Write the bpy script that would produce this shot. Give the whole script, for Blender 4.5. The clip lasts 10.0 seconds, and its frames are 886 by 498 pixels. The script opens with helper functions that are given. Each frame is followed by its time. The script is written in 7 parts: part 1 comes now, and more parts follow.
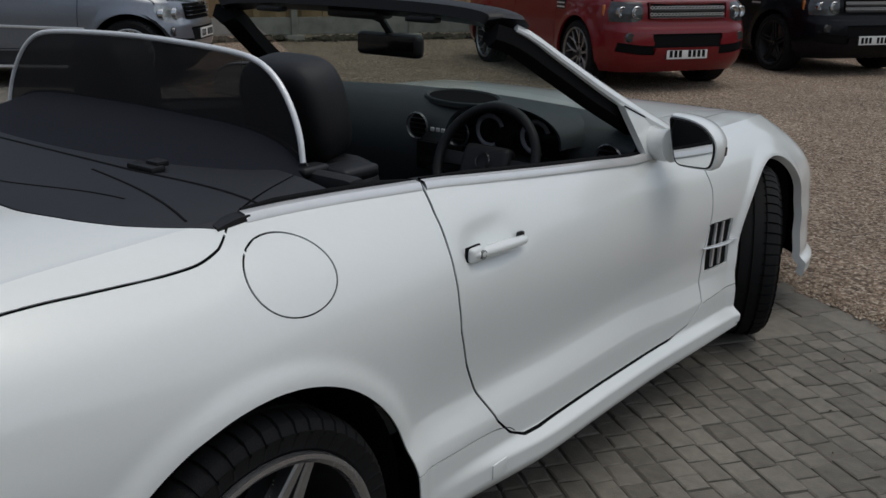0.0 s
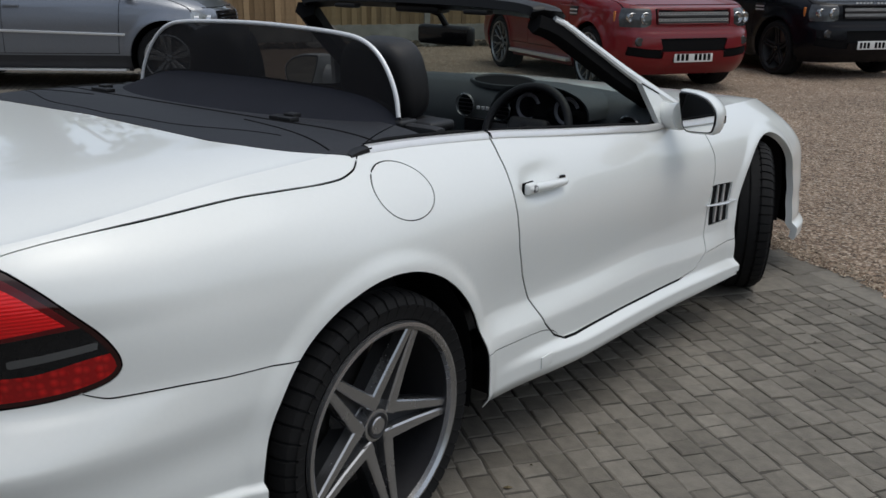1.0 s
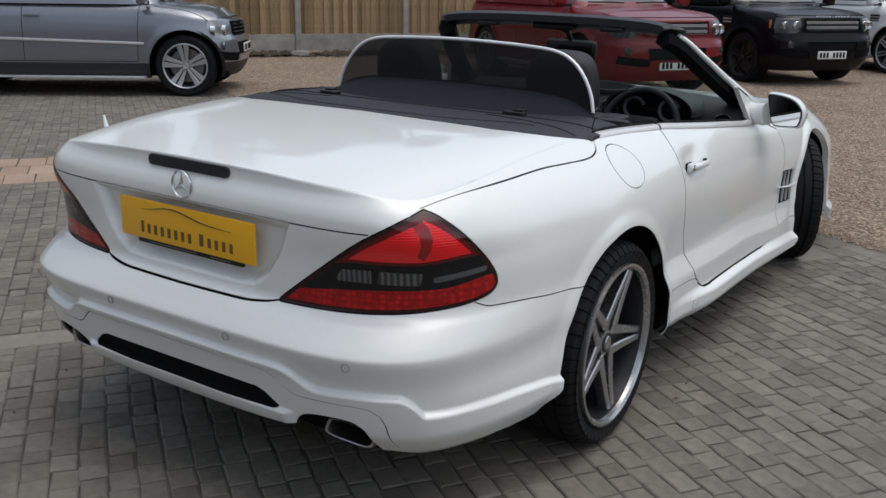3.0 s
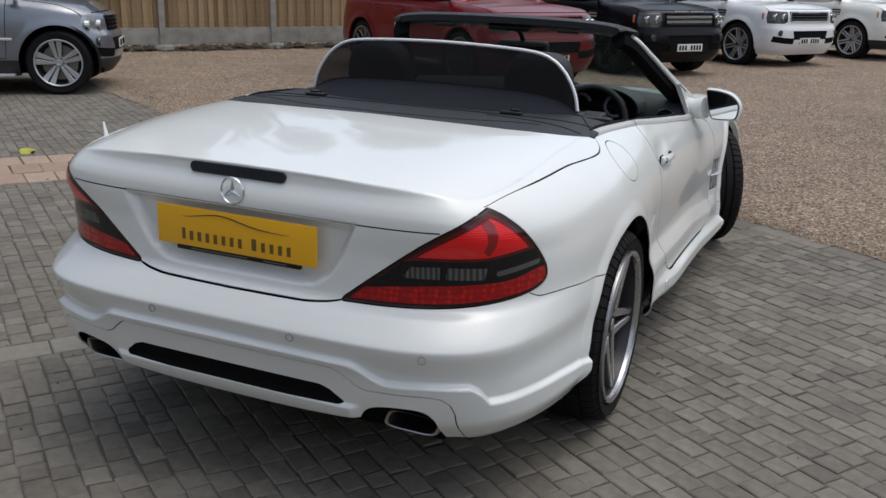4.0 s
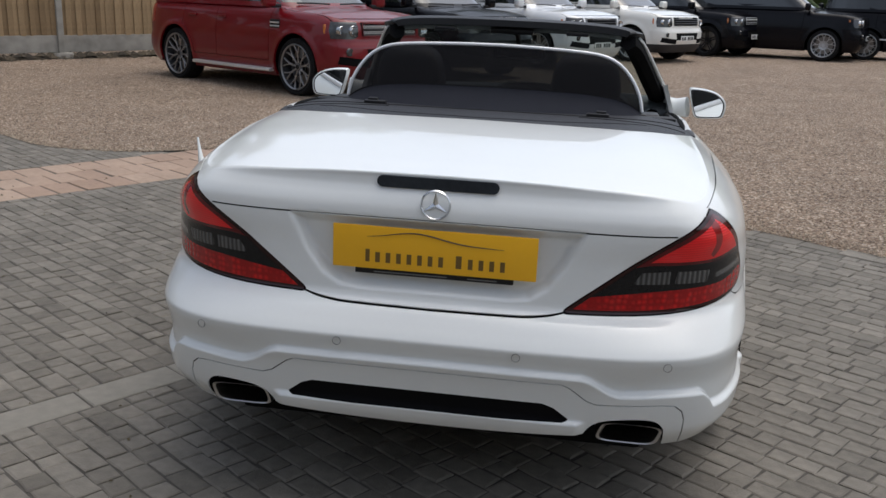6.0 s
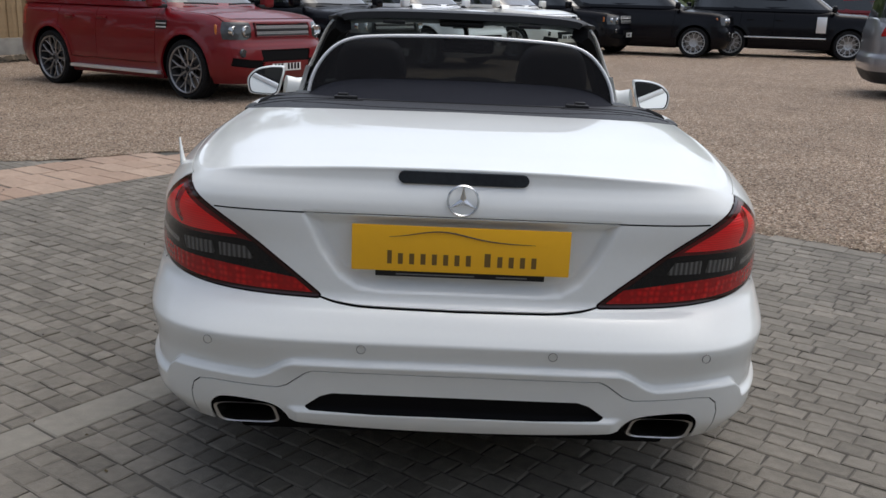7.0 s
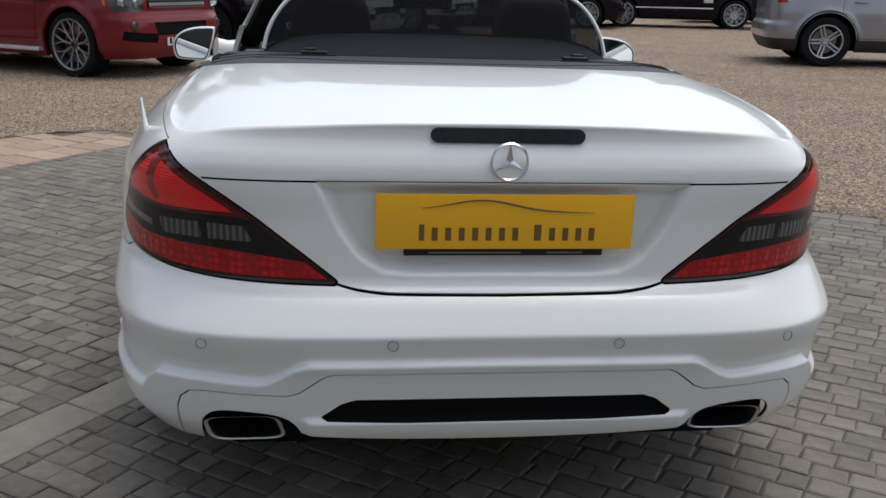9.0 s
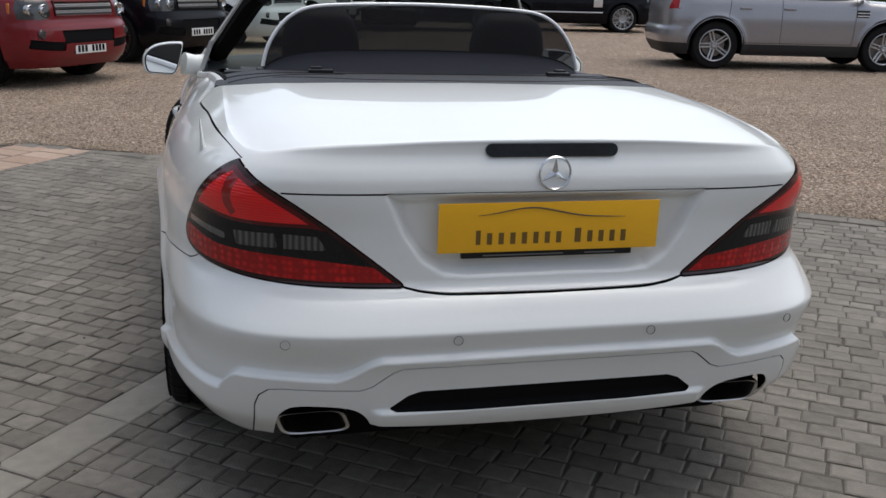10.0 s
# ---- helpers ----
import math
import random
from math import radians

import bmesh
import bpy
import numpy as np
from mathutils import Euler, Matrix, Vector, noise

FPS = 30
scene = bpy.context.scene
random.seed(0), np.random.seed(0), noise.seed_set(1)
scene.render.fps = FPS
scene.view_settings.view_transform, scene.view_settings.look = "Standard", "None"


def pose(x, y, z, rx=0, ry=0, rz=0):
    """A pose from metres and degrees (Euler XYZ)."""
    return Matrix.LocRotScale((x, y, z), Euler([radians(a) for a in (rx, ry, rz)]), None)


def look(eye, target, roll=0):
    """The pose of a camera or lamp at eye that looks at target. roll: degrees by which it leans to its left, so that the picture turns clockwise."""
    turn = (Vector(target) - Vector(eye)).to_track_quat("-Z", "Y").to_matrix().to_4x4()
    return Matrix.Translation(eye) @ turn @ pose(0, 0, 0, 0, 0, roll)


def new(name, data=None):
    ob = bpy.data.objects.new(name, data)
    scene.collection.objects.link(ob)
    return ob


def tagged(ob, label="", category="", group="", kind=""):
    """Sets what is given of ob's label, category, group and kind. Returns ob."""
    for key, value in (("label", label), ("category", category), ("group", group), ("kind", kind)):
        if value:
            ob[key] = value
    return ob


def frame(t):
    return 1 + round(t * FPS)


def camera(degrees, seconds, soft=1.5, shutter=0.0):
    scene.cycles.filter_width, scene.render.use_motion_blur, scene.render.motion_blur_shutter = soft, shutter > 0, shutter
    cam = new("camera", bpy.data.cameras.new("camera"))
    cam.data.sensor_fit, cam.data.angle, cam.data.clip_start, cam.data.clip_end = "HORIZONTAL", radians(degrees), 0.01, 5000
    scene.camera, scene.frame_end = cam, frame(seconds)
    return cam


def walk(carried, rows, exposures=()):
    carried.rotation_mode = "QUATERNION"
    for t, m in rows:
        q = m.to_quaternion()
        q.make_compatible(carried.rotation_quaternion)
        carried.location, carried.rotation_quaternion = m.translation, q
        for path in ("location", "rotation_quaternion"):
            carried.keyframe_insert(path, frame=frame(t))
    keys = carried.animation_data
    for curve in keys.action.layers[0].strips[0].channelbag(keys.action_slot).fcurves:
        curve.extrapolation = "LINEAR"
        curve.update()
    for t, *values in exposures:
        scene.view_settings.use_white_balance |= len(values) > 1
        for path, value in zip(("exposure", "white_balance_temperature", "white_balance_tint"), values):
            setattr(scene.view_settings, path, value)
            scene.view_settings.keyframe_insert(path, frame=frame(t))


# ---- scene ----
cam = camera(51.4, 10.0)
PATH = [
    (0.0, (1.919, -0.909, 1.376), (0.785, 0.627, 0.778), 0.47),
    (0.5, (2.028, -1.215, 1.355), (0.890, 0.321, 0.766), 0.55),
    (1.0, (2.160, -1.486, 1.351), (1.011, 0.046, 0.775), 0.35),
    (1.5, (2.213, -1.793, 1.370), (1.056, -0.262, 0.806), 0.23),
    (2.0, (2.181, -2.090, 1.378), (1.028, -0.555, 0.816), 0.36),
    (2.5, (2.052, -2.344, 1.386), (0.928, -0.787, 0.826), 0.42),
    (2.7, (1.978, -2.424, 1.392), (0.882, -0.847, 0.834), 0.61),
    (3.8, (1.600, -2.892, 1.459), (0.784, -1.158, 0.888), 1.14),
    (4.0, (1.477, -2.927, 1.452), (0.726, -1.163, 0.881), 1.30),
    (4.5, (1.167, -3.026, 1.455), (0.542, -1.214, 0.886), 1.49),
    (5.0, (0.914, -3.164, 1.442), (0.384, -1.320, 0.877), 1.61),
    (5.5, (0.615, -3.214, 1.418), (0.216, -1.334, 0.866), 1.74),
    (5.7, (0.493, -3.185, 1.412), (0.147, -1.293, 0.864), 1.76),
    (6.8, (-0.004, -3.066, 1.357), (-0.034, -1.138, 0.825), 1.58),
    (7.0, (-0.051, -3.046, 1.348), (-0.042, -1.118, 0.817), 1.53),
    (7.5, (-0.110, -2.947, 1.307), (-0.020, -1.021, 0.775), 1.37),
    (8.0, (-0.148, -2.799, 1.270), (-0.022, -0.878, 0.728), 1.26),
    (8.5, (-0.191, -2.701, 1.238), (-0.034, -0.788, 0.677), 1.15),
    (9.0, (-0.351, -2.675, 1.232), (-0.106, -0.774, 0.661), 1.17),
    (9.5, (-0.541, -2.725, 1.252), (-0.201, -0.839, 0.682), 1.24),
    (10.0, (-0.731, -2.807, 1.288), (-0.255, -0.947, 0.726), 1.33),
]
walk(cam, [(t, look(eye, target, roll)) for t, eye, target, roll in PATH],
     [(0.0, -0.36, 6380, 6), (0.5, -0.22, 6380, 6), (1.0, 0.02, 6380, 6), (2.0, 0.22, 6400, 7), (4.0, 0.29, 6450, 8), (5.5, 0.35, 6480, 9), (8.0, 0.45, 6480, 9), (10.0, 0.43, 6480, 9)])

# ---- light ----
world = bpy.data.worlds.new("overcast_sky")
scene.world = world
world.use_nodes = True
wn, wl = world.node_tree.nodes, world.node_tree.links
sky = wn.new("ShaderNodeTexSky")
sky.sky_type = "NISHITA"
sky.sun_disc = False
sky.sun_elevation, sky.sun_rotation = radians(72), radians(61)
sky.air_density, sky.dust_density = 1.0, 4.0
soft_sky = wn.new("ShaderNodeHueSaturation")
soft_sky.inputs["Saturation"].default_value = 0.60
cloud = wn.new("ShaderNodeTexNoise")
cloud.inputs["Scale"].default_value, cloud.inputs["Detail"].default_value = 1.7, 9.0
cloud_ramp = wn.new("ShaderNodeMapRange")
for key, value in (("From Min", 0.43), ("From Max", 0.56), ("To Min", 0.78), ("To Max", 1.28)):
    cloud_ramp.inputs[key].default_value = value
cloud_mix = wn.new("ShaderNodeVectorMath")
cloud_mix.operation = "SCALE"
coords = wn.new("ShaderNodeTexCoord")
wl.new(coords.outputs["Generated"], cloud.inputs["Vector"])
wl.new(cloud.outputs["Fac"], cloud_ramp.inputs["Value"])
wl.new(sky.outputs["Color"], soft_sky.inputs["Color"])
wl.new(soft_sky.outputs["Color"], cloud_mix.inputs[0])
wl.new(cloud_ramp.outputs["Result"], cloud_mix.inputs["Scale"])
wl.new(cloud_mix.outputs["Vector"], wn["Background"].inputs["Color"])
wn["Background"].inputs["Strength"].default_value = 0.15

sun = new("sun", bpy.data.lights.new("sun", "SUN"))
sun.data.energy, sun.data.angle, sun.data.color = 0.50, radians(60), (1.0, 0.99, 0.97)
sun.matrix_world = look((2.2, 1.2, 9.0), (0, 0, 0))
scene.view_settings.exposure = 0.0


# ---- mesh helpers ----
def mesh_of(name, verts, faces, material, smooth=False, normals=None):
    me = bpy.data.meshes.new(name)
    me.from_pydata([tuple(v) for v in verts], [], [tuple(f) for f in faces])
    if material is not None:
        me.materials.append(material)
    if smooth:
        me.polygons.foreach_set("use_smooth", [True] * len(me.polygons))
    me.update()
    if normals is not None:
        me.normals_split_custom_set_from_vertices([tuple(n) for n in normals])
    return me


def link(name, me, parent=None, label="", at=None):
    ob = new(name, me)
    if parent is not None:
        ob.parent = parent
    if at is not None:
        ob.matrix_basis = at
    if label:
        ob["label"] = label
    return ob


def part(name, bm, material, parent=None, label="", at=None, smooth=True):
    me = bpy.data.meshes.new(name)
    bmesh.ops.recalc_face_normals(bm, faces=bm.faces)
    bm.to_mesh(me)
    bm.free()
    me.materials.append(material)
    if smooth:
        me.polygons.foreach_set("use_smooth", [True] * len(me.polygons))
        me.set_sharp_from_angle(angle=radians(38))
    return link(name, me, parent, label, at)


def thing(name, label, category, at=None, group="", kind=""):
    ob = new(name)
    if at is not None:
        ob.matrix_basis = at
    return tagged(ob, label, category, group, kind)


def box(sx, sy, sz, at=(0, 0, 0), bevel=0.0, turn=None, segments=2):
    """A bevelled box of those sizes, centred at a place."""
    bm = bmesh.new()
    bmesh.ops.create_cube(bm, size=1)
    bmesh.ops.scale(bm, vec=(sx, sy, sz), verts=bm.verts)
    if bevel:
        bmesh.ops.bevel(bm, geom=bm.edges[:], offset=bevel, segments=segments, affect="EDGES", profile=0.6)
    if turn is not None:
        bmesh.ops.transform(bm, matrix=turn, verts=bm.verts)
    bmesh.ops.translate(bm, vec=at, verts=bm.verts)
    return bm


def lathe(profile, steps=48, axis="x"):
    """A closed turned solid: profile of (radius, along)."""
    bm = bmesh.new()
    rings = []
    for k in range(steps):
        a = 2 * math.pi * k / steps
        ring = []
        for r, h in profile:
            c, s = r * math.cos(a), r * math.sin(a)
            ring.append(bm.verts.new((h, c, s) if axis == "x" else (c, s, h)))
        rings.append(ring)
    for k in range(steps):
        a, b = rings[k], rings[(k + 1) % steps]
        for j in range(len(profile) - 1):
            if profile[j][0] < 1e-6 and profile[j + 1][0] < 1e-6:
                continue
            bm.faces.new((a[j], a[j + 1], b[j + 1], b[j]))
    bmesh.ops.remove_doubles(bm, verts=bm.verts, dist=1e-5)
    return bm


def prism(outline, thick, plane="xz", at=(0, 0, 0), bevel=0.0):
    """An outline in a plane, pushed through to a thickness, centred on that plane."""
    bm = bmesh.new()
    def put(a, b, c):
        return {"xz": (a, c, b), "xy": (a, b, c), "yz": (c, a, b)}[plane]
    low = [bm.verts.new(put(a, b, -thick / 2)) for a, b in outline]
    high = [bm.verts.new(put(a, b, thick / 2)) for a, b in outline]
    bm.faces.new(low[::-1])
    bm.faces.new(high)
    n = len(outline)
    for k in range(n):
        bm.faces.new((low[k], low[(k + 1) % n], high[(k + 1) % n], high[k]))
    bmesh.ops.recalc_face_normals(bm, faces=bm.faces)
    if bevel:
        rims = [e for e in bm.edges if len(e.link_faces) == 2 and max(len(f.verts) for f in e.link_faces) > 4] if n > 4 else bm.edges[:]
        bmesh.ops.bevel(bm, geom=rims, offset=bevel, segments=2, affect="EDGES")
    bmesh.ops.translate(bm, vec=at, verts=bm.verts)
    return bm


def tube(points, radius, sides=8, closed=False, flat=1.0):
    """A tube along points; flat squeezes it along the local normal."""
    bm = bmesh.new()
    pts = [Vector(p) for p in points]
    n = len(pts)
    rings = []
    up = Vector((0, 0, 1))
    for k, p in enumerate(pts):
        a = pts[(k - 1) % n] if (closed or k) else p
        b = pts[(k + 1) % n] if (closed or k < n - 1) else p
        d = (b - a).normalized()
        side = d.cross(up)
        side = side.normalized() if side.length > 1e-4 else Vector((1, 0, 0))
        nor = side.cross(d).normalized()
        r = radius[k] if isinstance(radius, (list, tuple)) else radius
        rings.append([bm.verts.new(p + side * (r * math.cos(2 * math.pi * j / sides)) + nor * (r * flat * math.sin(2 * math.pi * j / sides))) for j in range(sides)])
    for k in range(n if closed else n - 1):
        a, b = rings[k], rings[(k + 1) % n]
        for j in range(sides):
            bm.faces.new((a[j], a[(j + 1) % sides], b[(j + 1) % sides], b[j]))
    if not closed:
        bm.faces.new(rings[0][::-1])
        bm.faces.new(rings[-1])
    return bm


def join(*bms):
    out = bmesh.new()
    for b in bms:
        me = bpy.data.meshes.new("joined")
        b.to_mesh(me)
        b.free()
        out.from_mesh(me)
        bpy.data.meshes.remove(me)
    return out


def curve_of(*pairs):
    """A smooth function through (position, value) pairs, with no overshoot."""
    xs, ys = np.array([p[0] for p in pairs], float), np.array([p[1] for p in pairs], float)
    d = np.diff(ys) / np.diff(xs)
    m = np.zeros_like(ys)
    m[0], m[-1] = d[0], d[-1]
    for k in range(1, len(ys) - 1):
        m[k] = 0.0 if d[k - 1] * d[k] <= 0 else 2 * d[k - 1] * d[k] / (d[k - 1] + d[k])

    def value(x):
        x = np.clip(np.asarray(x, float), xs[0], xs[-1])
        k = np.clip(np.searchsorted(xs, x) - 1, 0, len(d) - 1)
        h = xs[k + 1] - xs[k]
        t = (x - xs[k]) / h
        return ((2 * t**3 - 3 * t**2 + 1) * ys[k] + (t**3 - 2 * t**2 + t) * h * m[k]
                + (-2 * t**3 + 3 * t**2) * ys[k + 1] + (t**3 - t**2) * h * m[k + 1])
    return value


def step(e0, e1, x):
    t = np.clip((x - e0) / (e1 - e0), 0, 1)
    return t * t * (3 - 2 * t)


def inside(px, py, outline, rounding=0.0):
    """Signed distance to a closed outline, positive outside."""
    poly = np.array(outline, float)
    best = np.full(px.shape, 1e9)
    sign = np.ones(px.shape)
    n = len(poly)
    for k in range(n):
        ax, ay = poly[k]
        bx, by = poly[(k + 1) % n]
        ex, ey = bx - ax, by - ay
        wx, wy = px - ax, py - ay
        t = np.clip((wx * ex + wy * ey) / (ex * ex + ey * ey), 0, 1)
        best = np.minimum(best, (wx - t * ex) ** 2 + (wy - t * ey) ** 2)
        c1, c2, c3 = py >= ay, py < by, ex * wy > ey * wx
        flip = (c1 & c2 & c3) | (~c1 & ~c2 & ~c3)
        sign = np.where(flip, -sign, sign)
    return sign * np.sqrt(best) - rounding


class Skin:
    """A triangulated surface with normals, that can be cut along the zero line of any function and taken apart."""

    def __init__(self, points, normals, faces):
        self.p, self.n, self.f = points, normals, faces

    @classmethod
    def grid(cls, table, flip=False, closed=False):
        """From a table rows x columns x 3."""
        r, c = table.shape[:2]
        du, dv = np.gradient(table, axis=0), np.gradient(table, axis=1)
        nor = np.cross(du, dv)
        length = np.linalg.norm(nor, axis=-1, keepdims=True)
        nor = nor / np.maximum(length, 1e-9)
        i = (np.arange(r - 1)[:, None] * c + np.arange(c - 1)[None]).ravel()
        f = np.concatenate([np.stack([i, i + c, i + c + 1], 1), np.stack([i, i + c + 1, i + 1], 1)])
        if flip:
            nor, f = -nor, f[:, ::-1]
        return cls(table.reshape(-1, 3).copy(), nor.reshape(-1, 3).copy(), f)

    def mirrored(self):
        k = np.array([-1, 1, 1])
        return Skin(self.p * k, self.n * k, self.f[:, ::-1].copy())

    def add(self, other):
        return Skin(np.concatenate([self.p, other.p]), np.concatenate([self.n, other.n]), np.concatenate([self.f, other.f + len(self.p)]))

    def cut(self, function):
        g = function(self.p)
        g = np.where(np.abs(g) < 2e-4, 2e-4, g)
        pos = g > 0
        count = pos[self.f].sum(1)
        mixed = (count == 1) | (count == 2)
        if not mixed.any():
            return self
        keep, points, normals, made, out = self.f[~mixed], [], [], {}, []
        base = len(self.p)

        def between(a, b):
            key = (a, b) if a < b else (b, a)
            if key not in made:
                a, b = key
                t = g[a] / (g[a] - g[b])
                made[key] = base + len(points)
                points.append(self.p[a] + t * (self.p[b] - self.p[a]))
                n = self.n[a] + t * (self.n[b] - self.n[a])
                normals.append(n / max(np.linalg.norm(n), 1e-9))
            return made[key]

        for tri in self.f[mixed]:
            s = pos[tri]
            k = int(np.flatnonzero(s == (s.sum() == 1))[0])
            a, b, c = int(tri[k]), int(tri[(k + 1) % 3]), int(tri[(k + 2) % 3])
            ab, ac = between(a, b), between(a, c)
            out += [(a, ab, ac), (ab, b, c), (ab, c, ac)]
        self.p, self.n = np.concatenate([self.p, points]), np.concatenate([self.n, normals])
        self.f = np.concatenate([keep, np.array(out)])
        return self

    def groove(self, function, width=0.005):
        return self.cut(lambda p: function(p) - width / 2).cut(lambda p: function(p) + width / 2)

    def centres(self):
        return self.p[self.f].mean(1)

    def take(self, mask):
        """The masked faces as a skin of its own, leaving the rest."""
        f = self.f[mask]
        used, index = np.unique(f, return_inverse=True)
        got = Skin(self.p[used], self.n[used], index.reshape(f.shape))
        self.f = self.f[~mask]
        return got

    def shifted(self, d):
        return Skin(self.p + self.n * d, self.n.copy(), self.f.copy())

    def mesh(self, name, material, lip=0.0):
        """A mesh; lip folds the open edges inwards by that much."""
        p, n, f = self.p, self.n, self.f
        if lip:
            edges = np.sort(np.concatenate([f[:, [0, 1]], f[:, [1, 2]], f[:, [2, 0]]]), 1)
            run = np.concatenate([f[:, [0, 1]], f[:, [1, 2]], f[:, [2, 0]]])
            _, first, counts = np.unique(edges, axis=0, return_index=True, return_counts=True)
            rim = run[first[counts == 1]]
            a, b = rim[:, 0], rim[:, 1]
            out = np.cross(p[b] - p[a], n[a])
            out /= np.maximum(np.linalg.norm(out, axis=1, keepdims=True), 1e-9)
            m, k = len(p), len(rim)
            p = np.concatenate([p, p[a], p[b], p[b] - n[b] * lip, p[a] - n[a] * lip])
            n = np.concatenate([n, out, out, out, out])
            i = m + np.arange(k)
            quads = np.concatenate([np.stack([i + k, i, i + 3 * k], 1), np.stack([i + k, i + 3 * k, i + 2 * k], 1)])
            f = np.concatenate([f, quads])
        return mesh_of(name, p, f, material, True, n)

    def place(self, name, material, parent, label="", lip=0.0):
        if not len(self.f):
            return None
        return link(name, self.mesh(name, material, lip), parent, label)


# ---- materials ----
def material(name, colour, rough=0.5, metal=0.0, coat=0.0, spread=0.0, scale=30.0, bump=0.0, bump_scale=200.0, spec=0.5, tone=None, by_object=0.0, wear=0.0):
    """A surface with colour variation at two scales, roughness wear and fine relief."""
    m = bpy.data.materials.new(name)
    m.use_nodes = True
    n, l = m.node_tree.nodes, m.node_tree.links
    b = n["Principled BSDF"]
    b.inputs["Roughness"].default_value, b.inputs["Metallic"].default_value = rough, metal
    b.inputs["Coat Weight"].default_value, b.inputs["Coat Roughness"].default_value = coat, 0.03
    b.inputs["Specular IOR Level"].default_value = spec
    b.inputs["Base Color"].default_value = (*colour, 1)
    co = n.new("ShaderNodeTexCoord")
    if spread or by_object:
        fine, broad = n.new("ShaderNodeTexNoise"), n.new("ShaderNodeTexNoise")
        fine.inputs["Scale"].default_value, fine.inputs["Detail"].default_value = scale, 6
        broad.inputs["Scale"].default_value, broad.inputs["Detail"].default_value = scale / 9, 3
        both = n.new("ShaderNodeMath")
        both.operation = "ADD"
        for k, tex in enumerate((fine, broad)):
            l.new(co.outputs["Object"], tex.inputs["Vector"])
            l.new(tex.outputs["Fac"], both.inputs[k])
        ramp = n.new("ShaderNodeMapRange")
        for key, value in (("From Min", 0.6), ("From Max", 1.4), ("To Min", 1 - spread), ("To Max", 1 + spread)):
            ramp.inputs[key].default_value = value
        l.new(both.outputs[0], ramp.inputs["Value"])
        mix = n.new("ShaderNodeVectorMath")
        mix.operation = "SCALE"
        source = None
        if tone is not None:
            info = n.new("ShaderNodeObjectInfo") if by_object else n.new("ShaderNodeNewGeometry")
            pick = n.new("ShaderNodeMix")
            pick.data_type = "RGBA"
            pick.inputs["A"].default_value, pick.inputs["B"].default_value = (*colour, 1), (*tone, 1)
            l.new(info.outputs["Random" if by_object else "Random Per Island"], pick.inputs["Factor"])
            source = pick.outputs["Result"]
        if source is not None:
            l.new(source, mix.inputs[0])
        else:
            mix.inputs[0].default_value = colour
        l.new(ramp.outputs["Result"], mix.inputs["Scale"])
        l.new(mix.outputs["Vector"], b.inputs["Base Color"])
        if wear:
            rr = n.new("ShaderNodeMapRange")
            for key, value in (("From Min", 0.6), ("From Max", 1.4), ("To Min", max(rough - wear, 0.02)), ("To Max", rough + wear)):
                rr.inputs[key].default_value = value
            l.new(both.outputs[0], rr.inputs["Value"])
            l.new(rr.outputs["Result"], b.inputs["Roughness"])
    if bump:
        grain, relief = n.new("ShaderNodeTexNoise"), n.new("ShaderNodeBump")
        grain.inputs["Scale"].default_value, grain.inputs["Detail"].default_value = bump_scale, 4
        relief.inputs["Strength"].default_value, relief.inputs["Distance"].default_value = bump, 0.004
        l.new(co.outputs["Object"], grain.inputs["Vector"])
        l.new(grain.outputs["Fac"], relief.inputs["Height"])
        l.new(relief.outputs["Normal"], b.inputs["Normal"])
    return m


def glass(name, tint, rough=0.0, clear=0.9):
    """A thin tinted pane: part see-through, part glossy."""
    m = bpy.data.materials.new(name)
    m.use_nodes = True
    n, l = m.node_tree.nodes, m.node_tree.links
    n.remove(n["Principled BSDF"])
    through_it, shine, mix = n.new("ShaderNodeBsdfTransparent"), n.new("ShaderNodeBsdfGlossy"), n.new("ShaderNodeMixShader")
    through_it.inputs["Color"].default_value = (*[c * clear for c in tint], 1)
    shine.inputs["Roughness"].default_value = rough
    mix.inputs[0].default_value = 0.07
    l.new(through_it.outputs[0], mix.inputs[1])
    l.new(shine.outputs[0], mix.inputs[2])
    l.new(mix.outputs[0], n["Material Output"].inputs["Surface"])
    return m


def ribbed_lens(name, colour, pitch, depth, way="Z", low=0.72):
    """A coloured lens with fine moulded ribs across it."""
    m = material(name, colour, 0.15, 0, 0.35, 0.2, 25, spec=0.3)
    n, l = m.node_tree.nodes, m.node_tree.links
    co, wave, relief, mix = n.new("ShaderNodeTexCoord"), n.new("ShaderNodeTexWave"), n.new("ShaderNodeBump"), n.new("ShaderNodeMix")
    wave.bands_direction = way
    wave.inputs["Scale"].default_value, wave.inputs["Distortion"].default_value = 0.314 / pitch, 0.6
    relief.inputs["Strength"].default_value, relief.inputs["Distance"].default_value = depth, 0.004
    l.new(co.outputs["Object"], wave.inputs["Vector"])
    l.new(wave.outputs["Fac"], relief.inputs["Height"])
    b = n["Principled BSDF"]
    l.new(relief.outputs["Normal"], b.inputs["Normal"])
    mix.data_type = "RGBA"
    mix.inputs["A"].default_value, mix.inputs["B"].default_value = (*[c * low for c in colour], 1), (*colour, 1)
    l.new(wave.outputs["Fac"], mix.inputs["Factor"])
    l.new(mix.outputs["Result"], b.inputs["Base Color"])
    return m


